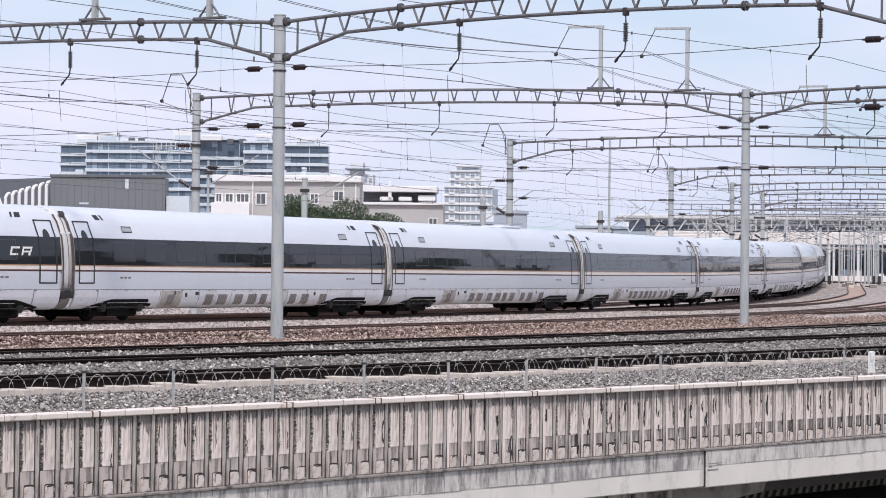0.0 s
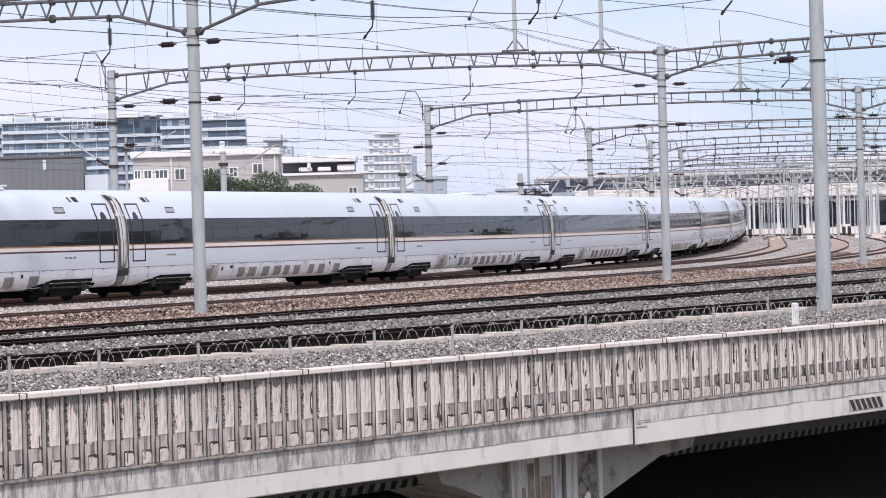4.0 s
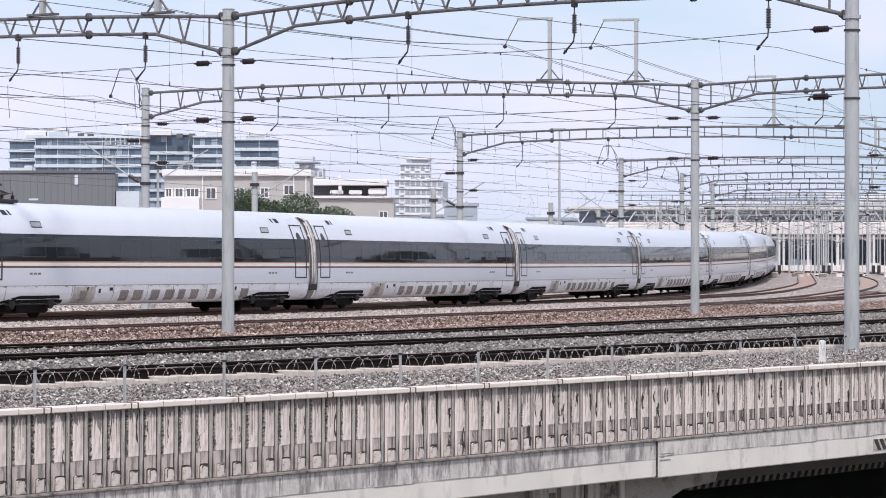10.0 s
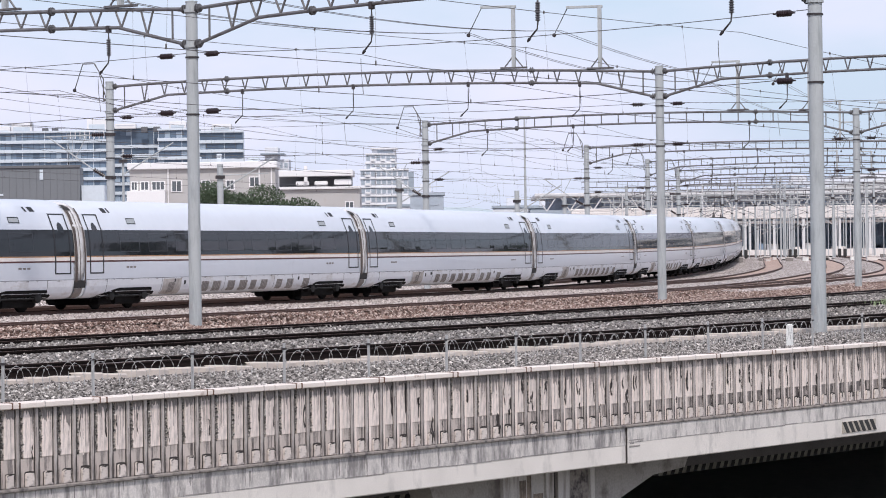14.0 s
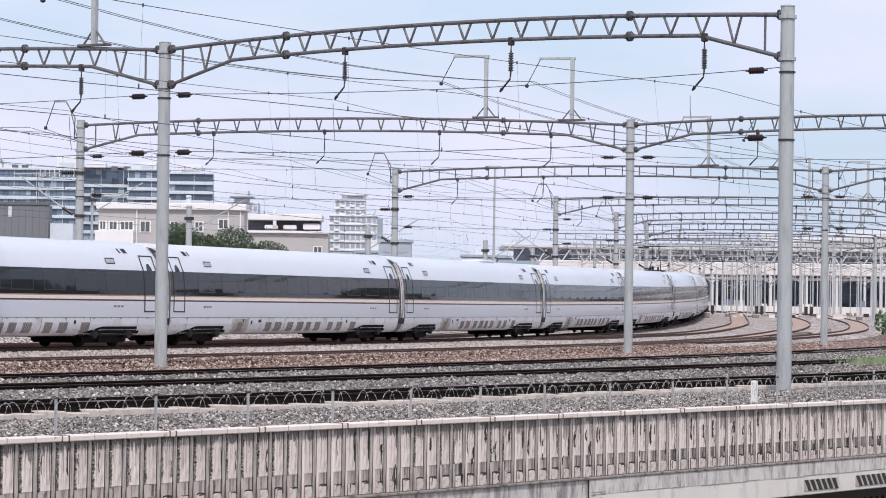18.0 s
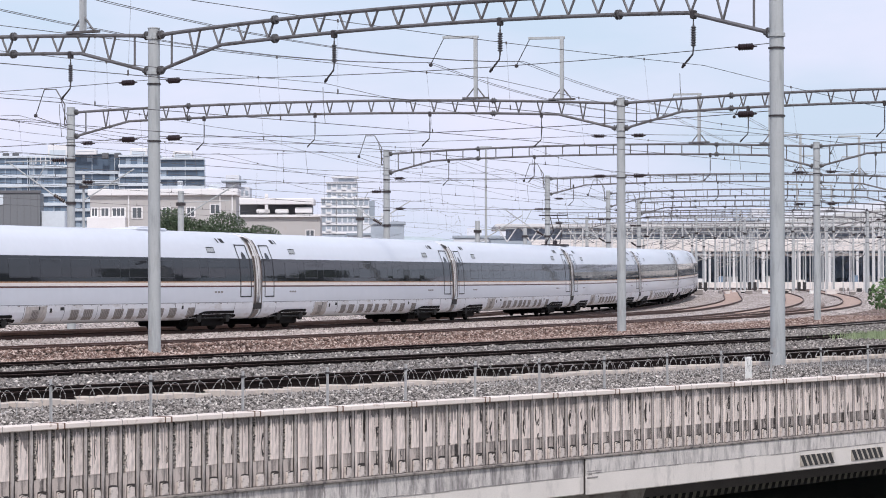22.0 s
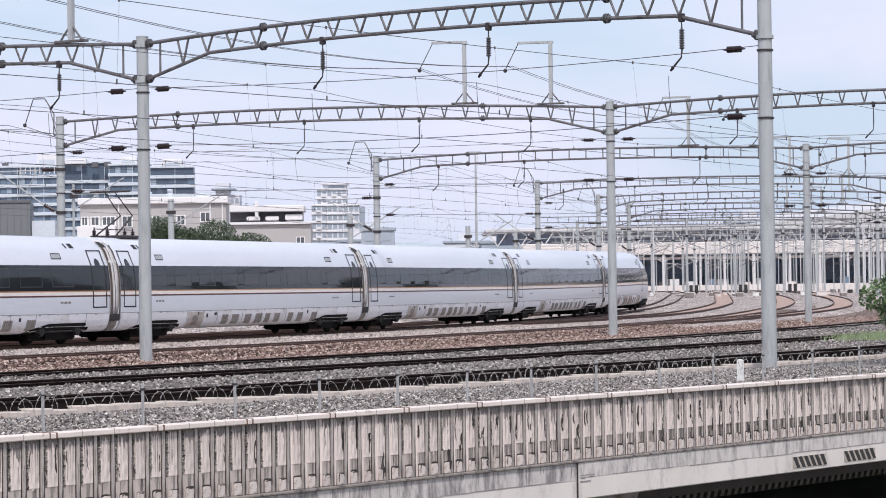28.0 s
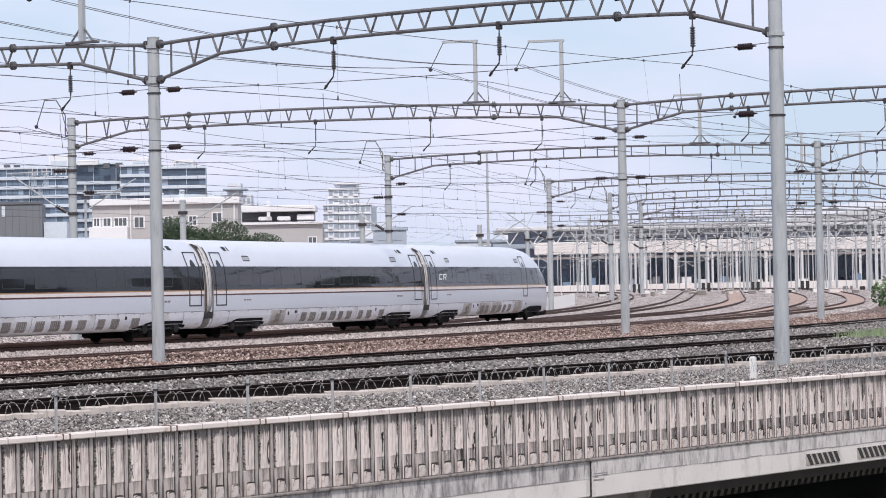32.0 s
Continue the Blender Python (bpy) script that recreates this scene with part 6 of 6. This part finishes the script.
part("collar", Buf().lathe(Matrix.Translation((0, 0, 6.7)), [(0.15, -0.1), (0.2, -0.1), (0.2, 0.1), (0.15, 0.1)], 8), M_FITTING, small_mast)
for i in range(30):
    y = r.uniform(300, 450)
    x = y * (0.058 + 0.158 * (i + r.uniform(-0.3, 0.3)) / 30)
    if abs(x - yard(40 + (y - 315)).x) < 3.5:
        x += 8
    place(small_mast, Matrix.Translation((x, y, 0.7)) @ Euler((0, 0, r.choice((0.2, 0.3, 3.3, 3.4)))).to_matrix().to_4x4())
for i in range(7):
    y = 330 + i * 17.5
    x0 = y * 0.05 + r.uniform(-5, 5)
    x1 = y * 0.225
    t = thing("platform_beam", "pale lattice beam before the station", "lattice beam", "lattice beams before the station", Matrix.Translation((x0, y, 1.2)))
    z = 7.6 + r.uniform(-0.5, 0.9)
    b = Buf()
    b.box(0, x1 - x0, -0.05, 0.05, z, z + 0.09).box(0, x1 - x0, -0.05, 0.05, z + 0.65, z + 0.74)
    k = 0.6
    while k < x1 - x0:
        b.box(k - 0.03, k + 0.03, -0.03, 0.03, z + 0.08, z + 0.66)
        k += 1.2
    part("lattice", b, M_TRUSS if i % 3 == 0 else M_STEEL, t)
    for k in range(4):
        x = (x1 - x0) * (k + 0.5) / 4
        part("leg", Buf().tube((x, 0, -0.5), (x, 0, z + 0.9), 0.11, 0.09, 8), M_STEEL if k % 2 else M_STNW, t, smooth=True)
for i in range(110):
    y = r.uniform(300, 440)
    x = y * r.uniform(0.03, 0.21)
    z = r.uniform(4.6, 9.6)
    t = thing("registration_bracket", "pale bracket tubes hung over the station tracks", "bracket", "brackets before the station", Matrix.Translation((x, y, z)))
    w = r.uniform(2.0, 4.5)
    b = Buf().tube((0, 0, 0), (w, 0, r.uniform(-0.3, 0.3)), 0.03, 0.03, 5).tube((0, 0, -0.9), (w * 0.6, 0, 0.0), 0.03, 0.03, 5).tube((w * 0.3, 0, 0), (w * 0.8, 0, -0.8), 0.025, 0.025, 5).tube((w, 0, 0.5), (w * 0.7, 0, -0.9), 0.025, 0.025, 5)
    part("tube_frame", b, r.choice((M_STNW, M_STEEL, M_TRUSS)), t)
    part("hanger", Buf().tube((0, 0, 0.5 - z), (0, 0, 1.0), 0.06, 0.05, 6), r.choice((M_STNW, M_STEEL)), t)
# low yard clutter: signals and boxes between the far tracks
for sx, d in ((0.0945, 330), (0.1120, 335), (0.1295, 340), (0.070, 332)):
    sg = thing("dwarf_signal", "pair of short black ground signals", "ground signal", "ground signals of the yard", Matrix.Translation((sx * (d - 40), d - 40, 0.95)))
    for k in (-0.28, 0.28):
        b = Buf()
        b.box(k - 0.16, k + 0.16, -0.15, 0.15, 0.1, 0.95, bevel=0.04)
        b.tube((k, 0, 0), (k, 0, 0.3), 0.06, 0.06, 6)
        part("signal_head", b, M_BLACK, sg)
for i in range(100):
    d = r.uniform(265, 430) if i % 2 else r.uniform(270, 320)
    x = d * r.uniform(0.05, 0.19)
    w, h = r.uniform(0.25, 0.9), r.uniform(0.2, 0.5)
    bx = thing("equipment_box", "pale low trackside box", "trackside box", "trackside boxes", Matrix.Translation((x, d, 0.68)))
    part("case", Buf().box(-w / 2, w / 2, -0.3, 0.3, 0, h, bevel=0.04), r.choice((M_STN, M_MARK, M_GRILLE, M_GRILLE, M_BLACK, M_STEEL)), bx)
    part("lid", Buf().box(-w / 2 - 0.03, w / 2 + 0.03, -0.33, 0.33, h, h + 0.06), M_STN, bx)
# white guard fence beside the tracks behind the train
gf = thing("guard_fence", "low white slatted trackside fence", "fence", at=Matrix.Translation(yard(-60, -8.6, -0.45)))
inv = gf.matrix_basis.inverted()
for k in range(46):
    s = -75 + k * 0.9
    p = inv @ yard(s, -8.9, -0.45)
    part("slat", Buf().box(-0.06, 0.06, -0.05, 0.05, 0, 1.0), M_STNW, gf, at=Matrix.Translation(p))
# single masts behind the train
for x19, d, top in ((333, 175, 7.6), (161, 190, 9.2), (650, 190, 7.0), (858, 215, 6.6), (942, 262, 7.0)):
    sm = thing("single_mast", "single grey mast behind the train", "mast", "masts behind the train", Matrix.Translation(((x19 - 784) / 5000 * d, d, -0.5)))
    part("pole", Buf().tube((0, 0, 0), (0, 0, top + 0.5), 0.2 if x19 != 161 else 0.09, 0.19 if x19 != 161 else 0.08, 10), M_STEEL, sm, smooth=True)
    part("collar", Buf().lathe(Matrix.Translation((0, 0, top - 0.3)), [(0.18, -0.1), (0.30, -0.1), (0.30, 0.1), (0.18, 0.1)], 8), M_FITTING, sm)
    part("arm", Buf().tube((0, 0, top - 1.2), (3.4, 0, top + 0.9), 0.045, 0.045, 6).tube((0, 0, top - 0.2), (3.0, 0, top - 0.1), 0.03, 0.03, 6), M_STEEL, sm)
lm = thing("lighting_mast", "tall thin lighting mast", "lighting mast", at=Matrix.Translation(((873 - 784) / 5000 * 230, 230, -0.5)))
part("pole", Buf().tube((0, 0, 0), (0, 0, 13.4), 0.14, 0.07, 8), M_STEEL, lm, smooth=True)
part("crossarm", Buf().box(-0.5, 0.5, -0.08, 0.08, 13.3, 13.5), M_STEEL, lm)

# ---- parapet of the bridge ----
PAR0, PAR1, PITCH = -20.16, 21.0, 0.42
SLOT_END = -4.3     # open slots up to here, filled ones beyond
parapet = thing("parapet", "weathered concrete parapet of upright ribs and boards with black stains", "parapet", at=EDGE_M.copy())
P_TOP, P_LOW = CAP_Z - 0.095, GZ1 + 0.05
rnd = random.Random(11)


def slab_buf(x0, x1, y0, y1, z0, z1, bev=0.012):
    return Buf().box(x0, x1, y0, y1, z0, z1, bevel=bev)


H = P_TOP - P_LOW
# Dark backing deepens the shade between ribs
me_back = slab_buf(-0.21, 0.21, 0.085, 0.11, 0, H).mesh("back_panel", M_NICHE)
me_low = slab_buf(-0.185, -0.112, 0.01, 0.083, 0, H * 0.36).mesh("infill", M_CONC)
me_full = slab_buf(-0.185, -0.112, 0.006, 0.083, 0, H).mesh("infill", M_BOARD)
me_rib = slab_buf(0.140, 0.205, -0.016, 0.083, 0, H, 0.01).mesh("rib", M_RIB)
# Black strips painted for the shadow lines beside each rib
me_shade_seam = slab_buf(0.206, 0.238, -0.004, 0.083, 0, H, 0.003).mesh("seam", M_STAIN_SHADE)
me_shade_seam2 = slab_buf(0.1125, 0.1395, 0.004, 0.083, 0, H, 0.002).mesh("seam", M_STAIN_SHADE)
me_field = slab_buf(-0.112, 0.114, 0.008, 0.083, 0, H * 0.37, 0.008).mesh("field", M_CONC)
me_board = slab_buf(-0.112, 0.112, 0.0, 0.083, H * 0.365, H - 0.004, 0.008).mesh("board", M_BOARD)


def arch_buf(w, h, y0, y1, z0):
    """An upright block with a rounded head."""
    b = Buf()
    out = [(-w, z0)] + [(-w * math.cos(math.pi * i / 8), z0 + h - w * 0.28 + w * 0.28 * math.sin(math.pi * i / 8) ** 0.5) for i in range(9)] + [(w, z0)]
    n = len(out)
    b.add([(x, y0, z) for x, z in out] + [(x, y1, z) for x, z in out], [tuple(range(n)), tuple(reversed(range(n, 2 * n)))] + [((i + 1) % n, i, n + i, n + (i + 1) % n) for i in range(n)])
    return b


me_foot = arch_buf(0.088, H * 0.17, -0.035, 0.04, 0.01).mesh("foot_block", M_FOOT)
# Dark arches behind the foot blocks: their shadow outline as a shape
me_foot_shade = arch_buf(0.104, H * 0.17 + 0.035, 0.000, 0.04, 0.0).mesh("foot_hood", M_NICHE)
me_foot_shade2 = arch_buf(0.104, H * 0.17 + 0.035, 0.000, 0.04, 0.0).mesh("foot_hood", M_STAIN_SHADE)
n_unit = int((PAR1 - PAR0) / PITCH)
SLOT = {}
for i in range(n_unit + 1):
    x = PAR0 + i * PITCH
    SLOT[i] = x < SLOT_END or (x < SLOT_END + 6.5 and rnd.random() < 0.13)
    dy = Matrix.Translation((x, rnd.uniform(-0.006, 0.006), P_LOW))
    for nm, me in (("back_panel", me_back), ("infill", me_low if SLOT[i] else me_full), ("rib", me_rib), ("seam", me_shade_seam), ("seam", me_shade_seam2), ("field", me_field), ("board", me_board)):
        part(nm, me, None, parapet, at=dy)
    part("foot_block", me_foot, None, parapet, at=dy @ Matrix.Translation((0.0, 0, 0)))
    part("foot_hood", me_foot_shade2 if rnd.random() < 0.85 else me_foot_shade, None, parapet, at=dy @ Matrix.Translation((rnd.uniform(-0.004, 0.026), 0, rnd.uniform(-0.02, 0.012))))
    # black grime caught on the foot blocks
    if rnd.random() < 0.8:
        b = Buf()
        hz = H * 0.17
        ws = [rnd.uniform(0.006, 0.03) for _ in range(6)]
        top = [(-0.085 + 0.034 * j, -0.0375, hz + 0.012 - (0.02 if j in (0, 5) else 0)) for j in range(6)]
        low = [(p[0], -0.0375, p[2] - ws[j]) for j, p in enumerate(top)]
        b.add(top + low, [(j + 6, j + 7, j + 1, j) for j in range(5)])
        sd, wl = rnd.choice((0.055, 0.06, 0.065, -0.075)), [rnd.uniform(0.008, 0.03) for _ in range(5)]
        z0, z1 = rnd.uniform(0.02, 0.07), hz - 0.01
        col = [(sd + q * wl[j], -0.0378, z0 + (z1 - z0) * j / 4) for j in range(5) for q in (0, 1)]
        b.add(col, [(2 * j, 2 * j + 1, 2 * j + 3, 2 * j + 2) for j in range(4)])
        part("foot_grime", b, M_STAIN_SHADE, parapet, "black grime on a foot block", at=dy)
    # grey wash, thin runs and painted shade hanging from under the coping, and dirt gathered over the foot block
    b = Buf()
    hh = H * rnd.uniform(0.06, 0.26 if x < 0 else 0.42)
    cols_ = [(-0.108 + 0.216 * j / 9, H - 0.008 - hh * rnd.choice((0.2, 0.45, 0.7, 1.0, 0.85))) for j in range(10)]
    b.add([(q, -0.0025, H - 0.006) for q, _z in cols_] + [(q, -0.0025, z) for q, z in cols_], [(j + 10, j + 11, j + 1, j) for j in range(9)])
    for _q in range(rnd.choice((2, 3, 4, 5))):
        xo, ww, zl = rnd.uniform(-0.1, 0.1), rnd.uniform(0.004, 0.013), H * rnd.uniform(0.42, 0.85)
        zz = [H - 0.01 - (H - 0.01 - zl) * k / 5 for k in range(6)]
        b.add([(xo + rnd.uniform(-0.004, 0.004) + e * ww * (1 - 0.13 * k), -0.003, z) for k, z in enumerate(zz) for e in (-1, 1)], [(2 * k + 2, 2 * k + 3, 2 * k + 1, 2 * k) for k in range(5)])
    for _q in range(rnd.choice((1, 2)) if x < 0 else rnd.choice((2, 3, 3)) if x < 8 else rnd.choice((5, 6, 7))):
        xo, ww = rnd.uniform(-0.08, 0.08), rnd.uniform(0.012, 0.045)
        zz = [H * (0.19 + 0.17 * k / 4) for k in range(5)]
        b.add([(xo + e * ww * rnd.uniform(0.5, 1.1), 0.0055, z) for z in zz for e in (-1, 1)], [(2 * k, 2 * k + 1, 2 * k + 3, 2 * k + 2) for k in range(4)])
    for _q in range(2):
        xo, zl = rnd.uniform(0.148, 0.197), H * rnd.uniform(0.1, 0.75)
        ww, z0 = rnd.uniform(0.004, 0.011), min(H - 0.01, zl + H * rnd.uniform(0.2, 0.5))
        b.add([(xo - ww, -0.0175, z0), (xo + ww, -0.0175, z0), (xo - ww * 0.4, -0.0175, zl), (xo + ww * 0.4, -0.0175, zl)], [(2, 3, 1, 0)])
    tagged(part("wash_stain", b, M_WASH, parapet, "grey wash and runs with the coping's shade painted in", at=dy), kind="stuff")
    # pale peeled flakes beside the stains
    if rnd.random() < 0.3:
        z0, xo = rnd.uniform(0.3, 0.8) * H, rnd.uniform(-0.06, 0.06)
        b = Buf()
        fl = [(xo + rnd.uniform(0.014, 0.035) * math.cos(q), z0 + rnd.uniform(0.03, 0.09) * math.sin(q)) for q in (0.3, 1.2, 2.0, 2.9, 3.9, 4.8, 5.6)]
        yy = -0.0035 if z0 > 0.42 * H else 0.005
        b.add([(q, yy, z) for q, z in fl], [tuple(range(7))])
        part("flake", b, M_COPE, parapet, "pale peeled flake", at=dy)
    # peeled black patches, each with its own ragged outline
    for _rep in range(rnd.choice((0, 0, 1, 1, 1, 2)) if x < -3 else rnd.choice((1, 2, 2, 3, 3, 4)) if x < 9 else rnd.choice((2, 2, 3, 3, 4))):
        b = Buf()
        n = rnd.randint(6, 10)
        low = rnd.random() < (0.35 if x < 6 else 0.5)
        z0 = rnd.uniform(0.02, 0.3) * H if low else rnd.uniform(0.33, 0.7) * H
        z1 = min(H * 0.97, z0 + rnd.uniform(0.1, 0.42) * H)
        xo = rnd.choice((0.085, 0.09, 0.07, -0.09, 0.0, 0.165))
        vs = []
        bow = rnd.choice((0.0, 0.012, -0.018, -0.03)) if xo < 0.12 else 0.0
        wm = rnd.choice((0.008, 0.011, 0.018)) if x < -3 else rnd.choice((0.012, 0.019, 0.03))
        for k in range(n + 1):
            z = z0 + (z1 - z0) * k / n
            c, w = xo + bow * math.sin(math.pi * k / n) + rnd.uniform(-0.009, 0.009), wm * rnd.uniform(0.6, 1.5) * (0.4 if k in (0, n) else 1)
            yy = -0.004 if z > 0.36 * H else 0.004
            yy = -0.038 if z < 0.19 * H and abs(xo) < 0.08 else yy
            yy = -0.011 if xo > 0.12 else yy
            vs += [(c - w, yy, z), (c + w, yy, z)]
        b.add(vs, [(2 * k, 2 * k + 1, 2 * k + 3, 2 * k + 2) for k in range(n)])
        part("peeled_patch", b, M_STAIN_SHADE, parapet, "black peeled streak", at=dy)
cuts = [-20.3, -17.4, -15.0, -12.45, -10.49, -7.89, -5.54, -3.18, -0.91, 1.51, 3.93, 6.28, 8.7, 11.1, 13.5, 15.9, 18.4, 21.15]
for a, c in zip(cuts, cuts[1:]):
    cp = part("coping_stone", slab_buf(a + 0.015, c - 0.16, -0.09, 0.24, CAP_Z - 0.095, CAP_Z, 0.015), M_COPE, parapet)
    part("coping_joint", slab_buf(c - 0.145, c, -0.085, 0.235, CAP_Z - 0.095, CAP_Z - 0.004, 0.012), M_COPE, parapet)
    xj = a + rnd.uniform(0.5, 0.9)
    while xj < c - 0.5:
        part("hairline_joint", slab_buf(xj, xj + 0.012, -0.0925, 0.2, CAP_Z - 0.0965, CAP_Z + 0.002, 0.002), M_DRIP, parapet)
        xj += rnd.uniform(0.6, 0.95)
    for xj in (c - 0.16, c):
        part("mortar_joint", slab_buf(xj - 0.006, xj + 0.02, -0.094, 0.23, CAP_Z - 0.097, CAP_Z + 0.003, 0.002), M_JOINT, parapet, "rust-stained mortar joint")

# ---- fence posts and razor wire behind the coping ----
FENCE_Z = -0.47


def fence_post():
    p = thing("fence_post", "short galvanised steel fence post behind the parapet", "fence post", "fence posts along the bridge")
    b = Buf()
    b.box(-0.018, 0.018, -0.018, 0.018, 0, 0.74, bevel=0.005)
    part("stake", b, M_POST, p)
    b = Buf()
    b.box(-0.034, 0.034, -0.036, 0.03, 0.62, 0.66, bevel=0.004)
    part("wire_tie", b, M_FITTING, p)
    return p


posts = [-20.0, -17.4, -14.8, -12.3, -10.26, -7.83, -5.4, -2.97, -0.57, 1.74, 4.03, 6.5, 9.07, 11.42, 13.72, 16.16, 18.59, 20.9]
fp = fence_post()
for i, u in enumerate(posts):
    place(fp, EDGE_M @ Matrix.Translation((u, 0.42, FENCE_Z)) @ pose(0, 0, 0, 0, rnd.uniform(-1.5, 1.5), 0))
for a, c in zip(posts, posts[1:]):
    b, barbs = Buf(), Buf()
    turns = rnd.choice((6, 7, 8)) if a < 0 else rnd.choice((10, 11, 12))
    n = turns * 14
    pts = []
    ph = rnd.uniform(0, 6)
    wob = [rnd.uniform(0.8, 1.15) for _ in range(turns + 2)]
    for k in range(n + 1):
        t = k / n
        ang = ph + 2 * math.pi * turns * t
        r = 0.19 * wob[int(t * turns)]
        pts.append((a + (c - a) * t + 0.10 * math.sin(ang), 0.42 + 0.07 * math.cos(ang * 0.5), FENCE_Z + 0.46 + r * math.cos(ang) - 0.06 * 4 * t * (1 - t)))
    b.line(pts, 0.0036, 4)
    for k in range(1, n, 2):
        p = Vector(pts[k])
        barbs.box(-0.017, 0.017, -0.004, 0.004, -0.006, 0.006, Matrix.Translation(p) @ Euler((0, rnd.uniform(0, 3), 0)).to_matrix().to_4x4())
    rw = thing("razor_wire", "loose grey coil of razor wire between fence posts", "razor wire", "razor wire coils along the bridge", EDGE_M.copy())
    part("coil", b, M_RAZOR, rw)
    tagged(part("barbed_edge", barbs, M_RAZOR, rw), kind="stuff")
mk = thing("marker_post", "short white painted concrete marker post on the ballast", "marker post", at=EDGE_M @ Matrix.Translation((13.95, 1.15, -0.47)))
b = Buf()
b.box(-0.06, 0.06, -0.06, 0.06, 0, 0.54, bevel=0.025)
part("shaft", b, M_MARK, mk)

# ---- sleepers of the nearest track ----
me_sl = Buf().box(-0.14, 0.14, -1.3, 1.3, -0.20, 0.0, bevel=0.02).mesh("sleeper", M_SLEEPER)
s, inv = -232.0, near_track.matrix_basis.inverted()
while s < -120:
    part("sleeper", me_sl, None, near_track, at=inv @ Matrix.Translation(yard(s, track_o("near", s) + rnd.uniform(-0.05, 0.09), -0.372 + rnd.uniform(-0.03, 0.03))) @ Euler((0, 0, heading(s) + rnd.uniform(-0.01, 0.01))).to_matrix().to_4x4())
    s += 0.6

# ---- loose stones ----
def stones(name, pts, size, material, label, seed):
    r = np.random.RandomState(seed)
    base = np.array([(1, 0, 0), (0, 1, 0), (-1, 0, 0), (0, -1, 0), (0.3, 0.3, 0.8), (-0.2, -0.2, -0.8)], float)
    tri = [(0, 1, 4), (1, 2, 4), (2, 3, 4), (3, 0, 4), (1, 0, 5), (2, 1, 5), (3, 2, 5), (0, 3, 5)]
    n = len(pts)
    sc = size * (0.55 + 0.9 * r.rand(n, 1, 1)) * (0.7 + 0.6 * r.rand(n, 1, 3))
    v = base[None] * sc + r.randn(n, 6, 3) * size * 0.16
    a = r.rand(n) * 6.283
    ca, sa = np.cos(a)[:, None], np.sin(a)[:, None]
    x, y = v[:, :, 0] * ca - v[:, :, 1] * sa, v[:, :, 0] * sa + v[:, :, 1] * ca
    tl = r.randn(n)[:, None] * 0.5
    y, z = y * np.cos(tl) - v[:, :, 2] * np.sin(tl), y * np.sin(tl) + v[:, :, 2] * np.cos(tl)
    v = np.stack([x, y, z], 2) + np.array(pts)[:, None, :]
    f = (np.array(tri)[None] + 6 * np.arange(n)[:, None, None]).reshape(-1, 3)
    me = bpy.data.meshes.new(name)
    me.from_pydata(v.reshape(-1, 3).tolist(), [], f.tolist())
    me.materials.append(material)
    return tagged(new(name, me), label, "ballast", kind="stuff")


pts = []
rr = random.Random(21)
while len(pts) < 84000:
    u, w = rr.uniform(-22, 24), 0.22 + 11.0 * rr.random() ** 1.35
    p = EDGE_M @ Vector((u, w, 0))
    ang = math.atan2(p.y - CEN[1], p.x - CEN[0])
    d = math.hypot(p.x - CEN[0], p.y - CEN[1]) - RAD - track_o("near", ang * RAD) - 1.3     # > 0 outside the track
    if d < -0.10 * rr.random() ** 2:
        continue
    bank = min(1.0, d / 1.4)
    pts.append((p.x, p.y, -0.515 + 0.055 * bank + (0.03 * rr.random() if d < 0.3 else 0) + rr.uniform(-0.04, 0.03)))
stones("shoulder_stones", pts, 0.029, M_STONE, "loose grey crushed stones behind the parapet", 3)
pts = []
for _ in range(16000):
    i = rr.randint(0, n_unit)
    if not SLOT[i]:
        continue
    u = PAR0 + PITCH * i + rr.uniform(-0.18, -0.115)
    pts.append(tuple(EDGE_M @ Vector((u, rr.uniform(0.008, 0.06), rr.uniform(-1.3, -0.53)))))
stones("edge_stones", pts, 0.02, M_STONE, "crushed stones showing through the slots of the parapet", 6)


def between(ka, oa, kb, ob_, cnt, z, s0=-235, s1=-95):
    for _ in range(cnt):
        s = rr.uniform(s0, s1)
        a, c = track_o(ka, s) + oa, track_o(kb, s) + ob_
        pts.append(tuple(yard(s, rr.uniform(a, c), z + rr.uniform(-0.03, 0.03))))


pts = []
between("fourth", 0.9, "fifth", -0.9, 34000, -0.285)
between("fifth", 0.9, "near", -0.9, 38000, -0.285)
between("near", -0.6, "near", 0.6, 3000, -0.32)
stones("siding_stones", pts, 0.034, M_STONE, "loose grey crushed stones between the siding tracks", 4)
pts = []
for _ in range(88000):
    s = rr.uniform(-228, -95)
    o0, o1 = 11.05, track_o("fourth", s) - 1.1
    o = o0 + (o1 - o0) * rr.random() ** 1.3
    z = -0.22 if o < 11.9 else -0.22 - 0.20 * min(1, o - 11.9)
    pts.append(tuple(yard(s, o, z + rr.uniform(-0.03, 0.03))))
between("third", -0.6, "third", 0.6, 9000, -0.245, -228, -100)
stones("rusty_stones", pts, 0.042, M_STONE_B, "loose rust-brown crushed stones beside the masts", 5)
pts = []
between("train", 0.9, "third", -0.9, 40000, -0.25, -228, -122)
stones("running_stones", pts, 0.042, M_STONE_P, "loose pale crushed stones between the running tracks", 7)


def motions():
    for i, car in enumerate(cars):
        walk(car, [(float(t), car_pose(i, float(t))) for t in range(33)])


motions()
